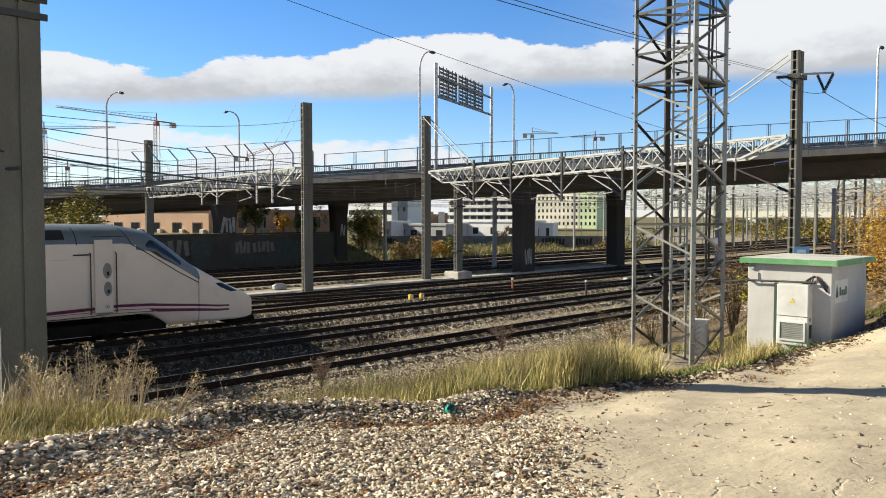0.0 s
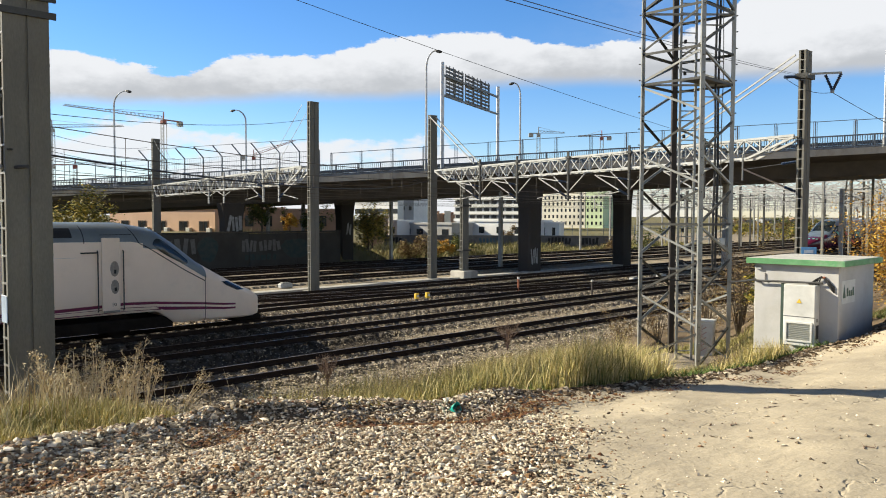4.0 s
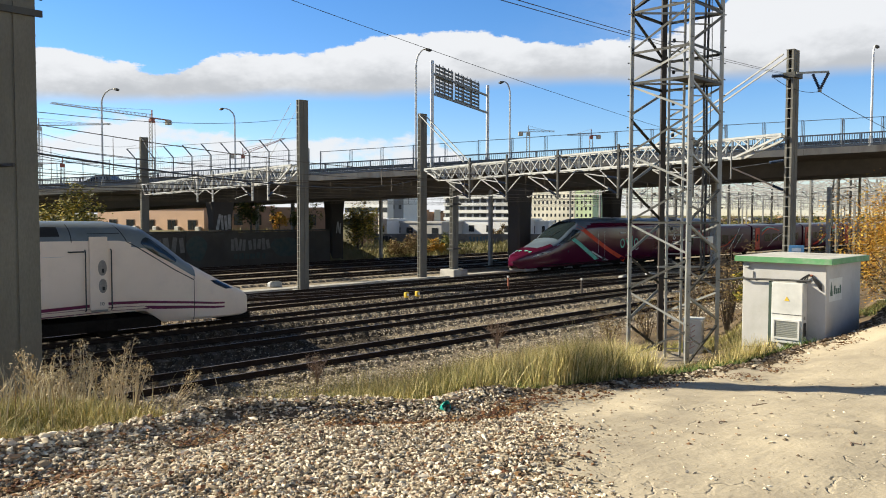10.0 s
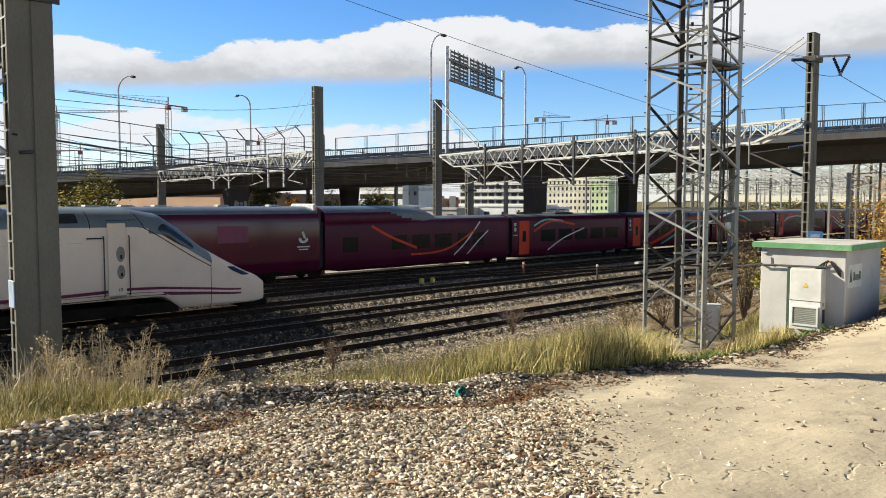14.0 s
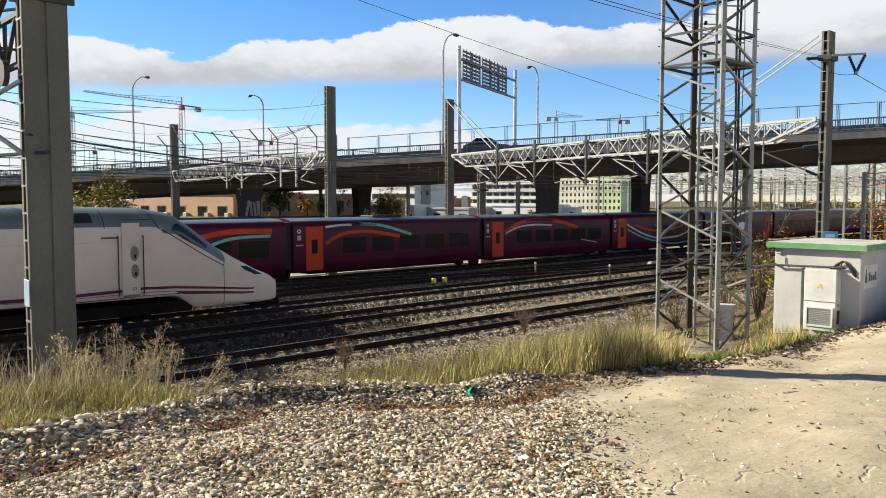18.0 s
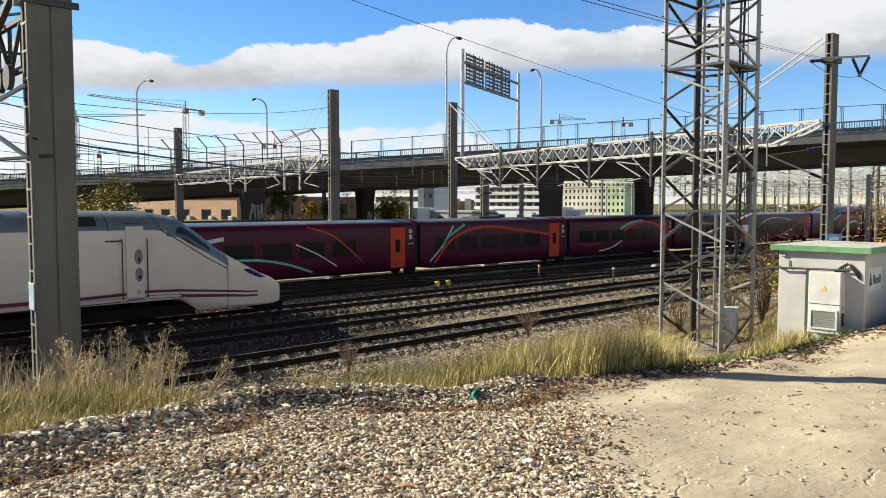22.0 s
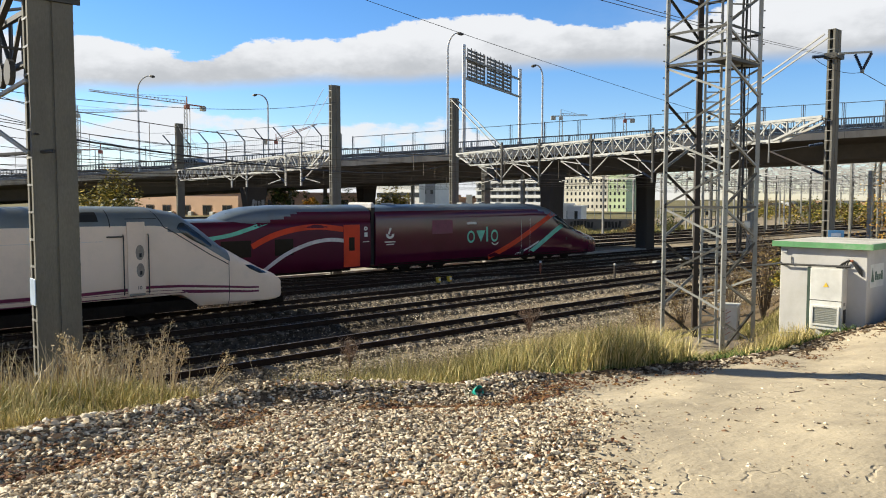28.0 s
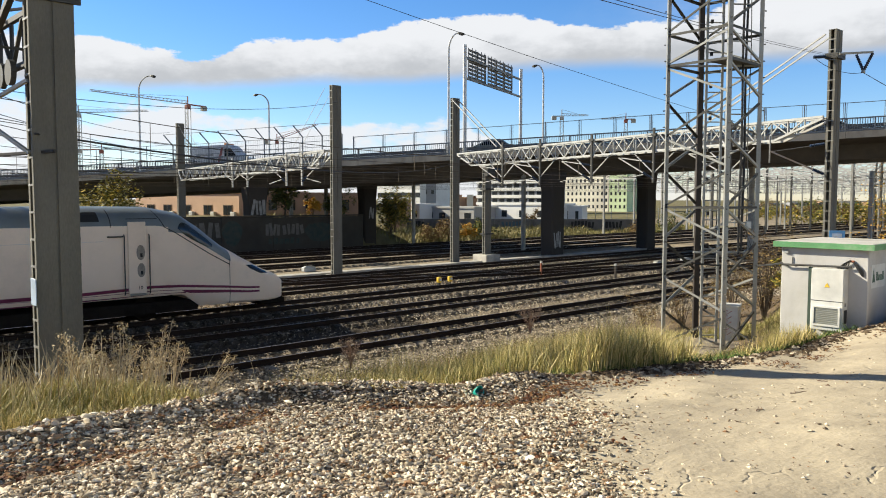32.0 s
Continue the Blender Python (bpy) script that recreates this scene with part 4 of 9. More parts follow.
def build_bridge():
    br = empty("road_bridge", pose(0, 0, 0), "long concrete road bridge on dark graffitied piers across the tracks", "bridge")
    ss = [-110 + 5 * i for i in range(52)]
    sec = [(0, 0.45), (0, 0), (1.3, -0.12), (2.6, -0.35), (3.4, -1.45), (13.6, -1.45), (14.4, -0.35), (15.7, -0.12), (17, 0), (17, 0.45), (16.6, 0.45), (16.6, 0.34), (0.4, 0.34), (0.4, 0.45)]
    part("deck", Mesh().loft([[BP(s, w, z) for w, z in sec] for s in ss], SOFFIT), SOFFIT, br, "concrete deck with cantilevered edges, shade put into its dark colour")
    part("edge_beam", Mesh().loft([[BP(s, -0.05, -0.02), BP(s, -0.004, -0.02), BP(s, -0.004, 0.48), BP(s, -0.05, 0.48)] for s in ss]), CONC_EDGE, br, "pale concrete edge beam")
    part("road_surface", Mesh().loft([[BP(s, 0.5, 0.344), BP(s, 16.5, 0.344), BP(s, 16.5, 0.36), BP(s, 0.5, 0.36)] for s in ss]), ASPHALT, br)
    for i in range(-12, 15):
        s = i * 7.0
        part("edge_joint", Mesh().beam(BP(s, -0.054, 0.0), BP(s, -0.054, 0.46), 0.03, 0.012, up=BRX), CONC_DARK, br)
    # piers, with sprayed marks at their feet
    for k, (x, y, w0, w1, d) in enumerate(((-19.6, 68.6, 1.7, 2.1, 1.3), (-10.6, 77.5, 1.5, 1.8, 1.2), (6.7, 63.6, 1.55, 2.1, 1.3), (16.5, 73.0, 1.5, 1.9, 1.2))):
        c = Vector((x, y, 0)) - BR0
        zt = deck_z(c.dot(BRX)) - 1.40
        ux, uy = W(1, 0), W(0, 1)
        ring = lambda z, w: [Vector((x, y, z)) + ux * a * w / 2 + uy * b * d / 2 for a, b in ((-1, -0.75), (-0.86, -1), (0.86, -1), (1, -0.75), (1, 0.75), (0.86, 1), (-0.86, 1), (-1, 0.75))]
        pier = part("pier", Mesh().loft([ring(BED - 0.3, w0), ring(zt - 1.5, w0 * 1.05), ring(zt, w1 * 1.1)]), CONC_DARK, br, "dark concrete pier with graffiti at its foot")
        n = -uy
        o = Vector((x, y, 0)) - ux * w0 * 0.40 + n * (d / 2 + 0.02)
        if k == 0:
            scrawl(pier, o + Vector((0, 0, 2.9)), ux, n, 1.4, 1.5, 4, SPRAY_PALE, 3)
            scrawl(pier, o + Vector((0, 0, 0.2)), ux, n, 1.3, 2.2, 5, SPRAY_PALE, 4)
        elif k == 2:
            scrawl(pier, o + Vector((0, 0, 0.3)), ux, n, 0.9, 1.5, 5, SPRAY_PALE, 5)
        elif k == 1:
            scrawl(pier, o + Vector((0.3, 0, 2.4)), ux, n, 0.6, 1.3, 3, SPRAY_PALE, 6)
    # parapet of close vertical bars between posts
    post = Mesh().box(-0.045, -0.045, 0, 0.045, 0.045, 1.0).data("parapet_post")
    post.materials.append(FENCE)
    for s in range(-90, 110, 2):
        p = BP(s, 0.2, 0.45)
        part("parapet_post", post, None, br, at=pose(p.x, p.y, p.z, 0, 0, BR_TURN))
    for z in (0.58, 1.44):
        part("parapet_rail", Mesh().loft([[BP(s, 0.16, z - 0.05), BP(s, 0.24, z - 0.05), BP(s, 0.24, z + 0.05), BP(s, 0.16, z + 0.05)] for s in ss]), FENCE, br)
    for z in (0.70, 1.0):
        part("guard_rail", Mesh().loft([[BP(s, 2.0, z - 0.14), BP(s, 2.08, z - 0.07), BP(s, 2.0, z), BP(s, 2.08, z + 0.07), BP(s, 2.0, z + 0.14), BP(s, 2.12, z + 0.14), BP(s, 2.12, z - 0.14)] for s in ss]), FENCE, br, "ribbed steel crash barrier")
    m = Mesh()
    s = -90.0
    while s < 108:
        p, q = BP(s, 0.2, 0.58), BP(s, 0.2, 1.42)
        m.beam(p, q, 0.06, 0.03)
        s += 0.17
    tagged(part("parapet_infill", m, FENCE, br), kind="stuff")


build_bridge()


def build_fences():
    """Tall cranked mesh screen on one stretch, framed mesh panels on the next."""
    ob = empty("bridge_screen", pose(0, 0, 0), "tall mesh screen on the bridge with cranked grey posts", "fence")
    S = [-28.2 + 1.85 * i for i in range(10)]
    for s in S:
        m = Mesh()
        m.tube([BP(s, 0.3, 0.45), BP(s, 0.3, 2.75), BP(s - 0.7, -0.1, 3.75)], 0.06, 6)
        part("cranked_post", m, FENCE, ob)
    for z, o in ((1.8, 0), (2.3, 0), (2.75, 0), (3.75, -0.7)):
        m = Mesh().tube([BP(S[0] + o, 0.3 if not o else -0.1, z), BP(S[-1] + o, 0.3 if not o else -0.1, z)], 0.022, 5)
        part("screen_rail", m, FENCE, ob)
    m = Mesh()
    s = S[0]
    while s < S[-1]:
        m.beam(BP(s, 0.3, 0.5), BP(s, 0.3, 2.75), 0.010, 0.010)
        s += 0.22
    tagged(part("screen_mesh", m, FENCE, ob), kind="stuff")
    ob = empty("bridge_fence", pose(0, 0, 0), "grey framed mesh fence panels along the bridge parapet", "fence")
    k, s = 0, -10.5
    while s < 62:
        d = 2.75
        top = 2.55 + 0.1 * math.sin(s * 0.1)
        thick = 0.085 if k % 3 == 0 else 0.05
        part("fence_post", Mesh().beam(BP(s, 0.32, 0.45), BP(s, 0.32, top + 0.05), thick, thick), FENCE, ob)
        for q in (s + 0.12, s + d - 0.12):
            part("panel_stile", Mesh().beam(BP(q, 0.32, 0.7), BP(q, 0.32, top), 0.03, 0.03), FENCE, ob)
        part("panel_rail", Mesh().beam(BP(s, 0.32, top), BP(s + d, 0.32, top), 0.045, 0.045), FENCE, ob)
        s += d
        k += 1
    s = -42.0
    while s < -28:
        part("fence_post", Mesh().beam(BP(s, 0.32, 0.45), BP(s, 0.32, 2.9), 0.05, 0.05), FENCE, ob)
        part("panel_rail", Mesh().beam(BP(s, 0.32, 2.85), BP(s + 2.75, 0.32, 2.85), 0.03, 0.03), FENCE, ob)
        s += 2.75


build_fences()


def street_lamp(s, w, h, arm, label):
    b = BP(s, w, 0.36)
    h += 0.2
    ob = empty("street_lamp", pose(b.x, b.y, b.z), label, "street lamp", "street lamps on the bridge")
    d = BRX * arm
    pts = [Vector((0, 0, 0)), Vector((0, 0, h * 0.5)), Vector((0, 0, h * 0.86))]
    for i in range(1, 8):
        a = math.pi / 2 * i / 7
        pts.append(Vector((0, 0, h * 0.86)) + d * (1 - math.cos(a)) * 1.3 + Vector((0, 0, h * 0.14 * math.sin(a))))
    part("pole", Mesh().tube(pts, 0.1, 8, r2=0.05), LAMP_GREY, ob)
    e = pts[-1]
    part("lamp_head", Mesh().loft([[e + BRX * math.copysign(min(1.0, 0.45 + abs(arm)), arm) * x + BRN * (a * hw) + Vector((0, 0, z + b_ * th)) for a, b_ in ((-1, -0.4), (-0.5, -1), (0.5, -1), (1, -0.4), (0.6, 1), (-0.6, 1))] for x, hw, th, z in ((-0.05, 0.05, 0.04, 0), (0.10, 0.14, 0.10, -0.04), (0.34, 0.17, 0.13, -0.09), (0.55, 0.08, 0.06, -0.11))]), STEEL_DARK, ob, "dark oval lamp head")
    part("base_sleeve", Mesh().tube([(0, 0, 0), (0, 0, 0.9)], 0.15, 8), LAMP_GREY, ob)


def build_lamps():
    near, far = "tall lamp post with a curved arm on the near kerb", "tall lamp post with a curved arm on the far kerb"
    street_lamp(-32.4, 1.3, 9.0, 1, near)
    street_lamp(-2.3, 1.3, 10.1, 0.62, near)
    street_lamp(33.0, 1.3, 7.4, 0.08, "tall straight lamp post with a small head on the near kerb")
    street_lamp(-26.4, 15.7, 8.8, -1, far)
    street_lamp(3.9, 15.7, 9.4, -0.5, far)


build_lamps()


def build_sign():
    ob = empty("overhead_sign", pose(0, 0, 0), "overhead road sign on two poles, grey panel backs showing", "road sign")
    za = 9.0
    A, B = BP(-0.97, 1.6, 0.36), BP(1.75, 14.8, 0.36)
    top = 17.35
    for p in (A, B):
        part("pole", Mesh().tube([p, (p.x, p.y, top)], 0.17, 10), LAMP_GREY, ob)
    part("pole_box", Mesh().box(B.x - 0.25, B.y - 0.3, B.z + 0.8, B.x + 0.25, B.y - 0.1, B.z + 2.0), LAMP_GREY, ob)
    d = Vector((B.x - A.x, B.y - A.y, 0))
    for z in (top - 1.05, top - 2.75):
        m = Mesh().beam((A.x, A.y, z), (B.x, B.y, z), 0.16, 0.16)
        part("cross_beam", m, SIGN_BACK, ob)
    n = Vector((d.y, -d.x, 0)).normalized()
    for t0, t1 in ((0.09, 0.225), (0.24, 0.37), (0.41, 0.55), (0.565, 0.70), (0.715, 0.86)):
        z0, z1 = top - 2.62 - 0.1 * t0, top - 0.04
        P = lambda t, z, o=0.0: Vector((A.x, A.y, 0)) + d * t - n * (0.16 + o) + Vector((0, 0, z))
        panel = part("sign_panel", Mesh().beam(P(t0, z0, 0.05), P(t0, z1, 0.05), 0.08, 0.08), SIGN_BACK, ob, "grey ribbed back of a sign panel")
        part("stile", Mesh().beam(P(t1, z0, 0.05), P(t1, z1, 0.05), 0.08, 0.08), SIGN_BACK, panel)
        for i in range(8):
            z = z0 + (z1 - z0) * (i + 0.5) / 8
            part("slat", Mesh().beam(P(t0, z, 0.06), P(t1, z, 0.06), 0.04, 0.20), SIGN_BACK, panel)
        for q in (0.3, 0.72):
            t = t0 + (t1 - t0) * q
            part("upright", Mesh().beam(P(t, z0 - 0.1, -0.06), P(t, z1 + 0.05, -0.06), 0.1, 0.08), SIGN_BACK, panel)


SIGN_BACK = material("grey_sign_back", (0.17, 0.172, 0.17), 0.55, 0.3, fine=0.1)
build_sign()


# ---- traffic on the bridge ----
CAR_DARK = material("dark_grey_car_paint", (0.03, 0.035, 0.036), 0.25, 0.3, fine=0.03, coat=0.5)
CAR_WHITE = material("white_van_paint", (0.66, 0.66, 0.66), 0.35, fine=0.03, coat=0.3)
CAR_GREEN = material("grey_green_car_paint", (0.10, 0.14, 0.13), 0.3, 0.3, fine=0.03, coat=0.5)
VEHICLES = []
RED_STRIPE = material("faded_red_stripe", (0.35, 0.10, 0.09), 0.5, fine=0.1)
YELLOW_BAR = material("orange_beacon_plastic", (0.55, 0.22, 0.05), 0.35, fine=0.05)


def vehicle(name, prof, width, glass, wheels, mat, label, category):
    """prof: side outline (x, z); glass: outlines of side panes; wheels: x of axles."""
    ob = empty(name, pose(0, 0, 0), label, category)
    h = width / 2
    top = max(z for x, z in prof)
    m = Mesh()
    inset = lambda z: 0.12 * max(0.0, (z - 0.9) / (top - 0.9))
    m.loft([[(x, -h + inset(z), z) for x, z in prof], [(x, h - inset(z), z) for x, z in prof]])
    part("body", m, mat, ob)
    for g in glass:
        for s in (-1, 1):
            cx, cz = sum(p[0] for p in g) / len(g), sum(p[1] for p in g) / len(g)
            part("window", Mesh().loft([[(x, s * (h - inset(z) - 0.01), z) for x, z in g], [(x, s * (h - inset(z) + 0.008), z) for x, z in g]]), GLASS_DARK, ob)
    for x in wheels:
        for s in (-1, 1):
            w = part("wheel", Mesh().tube([(x, s * (h - 0.2), 0.32), (x, s * (h + 0.01), 0.32)], 0.32, 18), RUBBER, ob)
            part("rim", Mesh().tube([(x, s * (h - 0.02), 0.32), (x, s * (h + 0.02), 0.32)], 0.2, 12), STEEL, w)
    return ob


def build_traffic():
    car = [(-2.1, 0.3), (2.0, 0.3), (2.1, 0.62), (1.9, 0.82), (0.95, 0.95), (0.3, 1.42), (-0.9, 1.46), (-1.7, 1.05), (-2.1, 0.95)]
    pane = [[(0.8, 0.95), (0.22, 1.36), (-0.25, 1.38), (-0.25, 0.95)], [(-0.35, 0.95), (-0.35, 1.38), (-0.9, 1.38), (-1.5, 1.02), (-1.45, 0.95)]]
    van = [(-2.9, 0.35), (2.75, 0.35), (2.9, 0.7), (2.75, 1.15), (1.95, 1.35), (1.25, 2.2), (0.9, 2.45), (-2.85, 2.5), (-2.95, 2.3)]
    vpane = [[(1.8, 1.35), (1.2, 2.1), (0.55, 2.1), (0.55, 1.35)]]
    for name, prof, w, g, wh, mat, label, cat, t0, x0, speed, lane in (
            ("dark_car", car, 1.75, pane, (-1.3, 1.3), CAR_DARK, "dark grey hatchback driving over the bridge", "car", 13.0, 29.5, 21.0, 4.0),
            ("dark_car", [(x, z * 1.15) for x, z in car], 1.8, [[(x, z * 1.15) for x, z in g] for g in pane], (-1.3, 1.3), CAR_DARK, "dark tall estate car driving over the bridge", "car", 18.0, 2.0, 15.5, 4.0),
            ("small_car", car, 1.7, pane, (-1.3, 1.3), CAR_GREEN, "grey-green small car driving over the bridge", "car", 30.0, 0.7, 14.0, 4.0),
            ("white_van", van, 2.05, vpane, (-1.9, 1.8), CAR_WHITE, "tall white delivery van driving over the bridge", "van", 31.0, -35.3, 12.0, 4.0),
            ("small_car", car, 1.7, pane, (-1.3, 1.3), CAR_GREEN, "grey-green small car driving over the bridge", "car", 32.0, 2.4, 14.0, 4.0),
            ("silver_car", [(-x, z) for x, z in car][::-1], 1.75, [[(-x, z) for x, z in g][::-1] for g in pane], (-1.3, 1.3), CAR_WHITE, "white hatchback driving over the bridge on the far lane", "car", 28.0, -37.3, -14.0, 10.0)):
        ob = vehicle(name, prof, w, g, wh, mat, label, cat)
        if name == "white_van":
            for s in (-1, 1):
                part("side_stripe", Mesh().plate([(-0.2, s * 1.03, 0.75), (0.05, s * 1.03, 0.75), (0.5, s * 1.0, 2.2), (0.25, s * 1.0, 2.2)], 0.01), RED_STRIPE, ob, "faded red slanted stripe")
                part("side_bar", Mesh().box(-2.4, s * 1.028 - 0.006, 1.5, -0.6, s * 1.028 + 0.006, 1.62), STEEL, ob)
            part("roof_bar", Mesh().box(0.4, -0.7, 2.48, 0.7, 0.7, 2.62, bev=0.03), YELLOW_BAR, ob, "orange beacon bar")
        VEHICLES.append((ob, t0, x0, speed, lane))


build_traffic()

# ---- portal masts and lattice beams ----
def mast_meshes(h):
    out = []
    for s in (-1, 1):
        m = Mesh()
        a, t, fl = 0.325, 0.014, 0.085
        prof = [(-a, 0), (-0.02, 0), (-0.02, 0.02), (0.02, 0.02), (0.02, 0), (a, 0), (a, fl), (a - t, fl), (a - t, t + 0.02), (-a + t, t + 0.02), (-a + t, fl), (-a, fl)]
        pts = [(x, s * (0.15 - y)) for x, y in prof]
        if s > 0:
            pts = pts[::-1]
        m.loft([[(x, y, z) for x, y in pts] for z in (0, h)])
        out.append(m.data("channel"))
    b = Mesh().box(-0.008, -0.148, -0.016, 0.008, 0.148, 0.016).data("batten")
    cap = Mesh().box(-0.34, -0.165, 0, 0.34, 0.165, 0.015).data("cap_plate")
    foot = Mesh().box(-0.55, -0.4, -0.6, 0.55, 0.4, 0.12, bev=0.04).data("footing")
    return out, b, cap, foot


def portal_mast(u, v, base, top, label, group="portal masts"):
    h = top - base
    ch, b, cap, foot = mast_meshes(h)
    ob = empty("portal_mast", track_pose(u, v, base), label, "mast", group)
    for me, mat in [(c, CONC_POST) for c in ch] + [(cap, STEEL), (foot, CONC_PALE)]:
        me.materials.append(mat)
    b.materials.append(STEEL)
    for c in ch:
        part("channel", c, None, ob)
    part("cap_plate", cap, None, ob, at=pose(0, 0, h))
    part("footing", foot, None, ob, "pale concrete footing")
    z = 0.35
    while z < h - 0.1:
        for s in (-1, 1):
            part("batten", b, None, ob, at=pose(s * 0.322, 0, z))
        z += 0.42
    return ob


def lattice_beam(u0, v0, u1, v1, low, high, bays, label, taper=(0, 0), mat=None):
    """A box lattice beam between two masts; low and high: heights of its chords at either end; taper: bays over which the lower chord rises to the ends."""
    mat = mat or STEEL_WHITE
    a, b = W(u0, v0), W(u1, v1)
    d = b - a
    n = Vector((-d.y, d.x, 0)).normalized() * 0.36
    ob = empty("lattice_beam", pose(0, 0, 0), label, "gantry beam", "gantry beams")
    P = lambda t, s, z: Vector((*(a + d * t + n * s)[:2], z))
    hi = lambda t: high[0] + (high[1] - high[0]) * t

    def lo(t):
        z = low[0] + (low[1] - low[0]) * t
        k = 0.0
        for q, e in ((t, taper[0]), (1 - t, taper[1])):
            if e:
                k = max(k, 1 - q * bays / e)
        return z + (hi(t) - z) * 0.92 * k
    ts = sorted({i / bays for i in range(bays + 1)} | {e / bays for e in taper[:1] if e} | {1 - e / bays for e in taper[1:] if e})
    for s in (-1, 1):
        m = Mesh()
        m.beam(P(0, s, hi(0)), P(1, s, hi(1)), 0.095, 0.095)
        part("top_chord", m, mat, ob)
        m = Mesh()
        for t, q in zip(ts, ts[1:]):
            m.beam(P(t, s, lo(t)), P(q, s, lo(q)), 0.095, 0.095)
        part("bottom_chord", m, mat, ob)
    for i in range(bays):
        t, q = i / bays, (i + 1) / bays
        h = (t + q) / 2
        for s in (-1, 1):
            m = Mesh()
            m.beam(P(t, s, lo(t)), P(h, s, hi(h)), 0.07, 0.05)
            m.beam(P(h, s, hi(h)), P(q, s, lo(q)), 0.07, 0.05)
            part("web_brace", m, mat, ob)
            m = Mesh()
            m.beam(P(q, s, lo(q)), P(q, s, hi(q)), 0.065, 0.05)
            if s < 0:
                m.beam(P(h, s, lo(h)), P(h, s, hi(h)), 0.05, 0.045)
            part("upright", m, mat, ob)
        m = Mesh()
        m.beam(P(t, -1, hi(t)), P(q, 1, hi(q)), 0.05, 0.04)
        m.beam(P(q, -1, lo(q)), P(q, 1, lo(q)), 0.05, 0.04)
        part("cross_brace", m, mat, ob)
    return ob


def build_line():
    portal_mast(34.05, 12.95, BED - 0.3, 11.45, "tall steel portal mast with ladder-like battens behind the white hut")
    portal_mast(26.8, 39.1, BED, 11.25, "tall steel portal mast between the tracks")
    portal_mast(38.05, 40.45, BED, 11.6, "tall steel portal mast between the tracks")
    portal_mast(28.2, 64.8, 1.9, 10.9, "far steel portal mast beside the retaining wall")
    p = W(3.6, 13.0)
    portal_mast(3.6, 13.0, ground_z(p.x, p.y) - 0.4, 12.6, "massive weathered portal mast standing in tall dry grass")
    lattice_beam(37.8, 39.5, 33.9, 13.1, (6.70, 7.02), (7.58, 7.86), 17, "pale painted lattice gantry beam over the tracks", (1.1, 1.4))
    lattice_beam(3.6, 13.4, 3.0, 39.0, (6.85, 6.85), (7.75, 7.75), 17, "dull grey lattice gantry beam reaching out from the massive mast", (1.2, 1.2), STEEL_DARK)
    lattice_beam(28.2, 64.4, 26.7, 39.6, (5.98, 6.42), (6.86, 7.37), 15, "pale painted lattice gantry beam over the far tracks", (0.4, 1.0))


build_line()


# ---- lattice tower beside the path ----
TOWER = (5.40, 17.5)
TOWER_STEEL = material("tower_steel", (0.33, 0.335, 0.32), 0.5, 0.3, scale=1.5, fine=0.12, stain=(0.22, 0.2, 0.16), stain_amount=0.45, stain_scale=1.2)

# same steel coloured dark, for bars whose flanges lie in shade
SHADED_STEEL = material("shaded_tower_steel", (0.05, 0.05, 0.046), 0.6, 0.2, scale=1.5, fine=0.2, stain=(0.12, 0.12, 0.11), stain_amount=0.5, stain_scale=2.0)


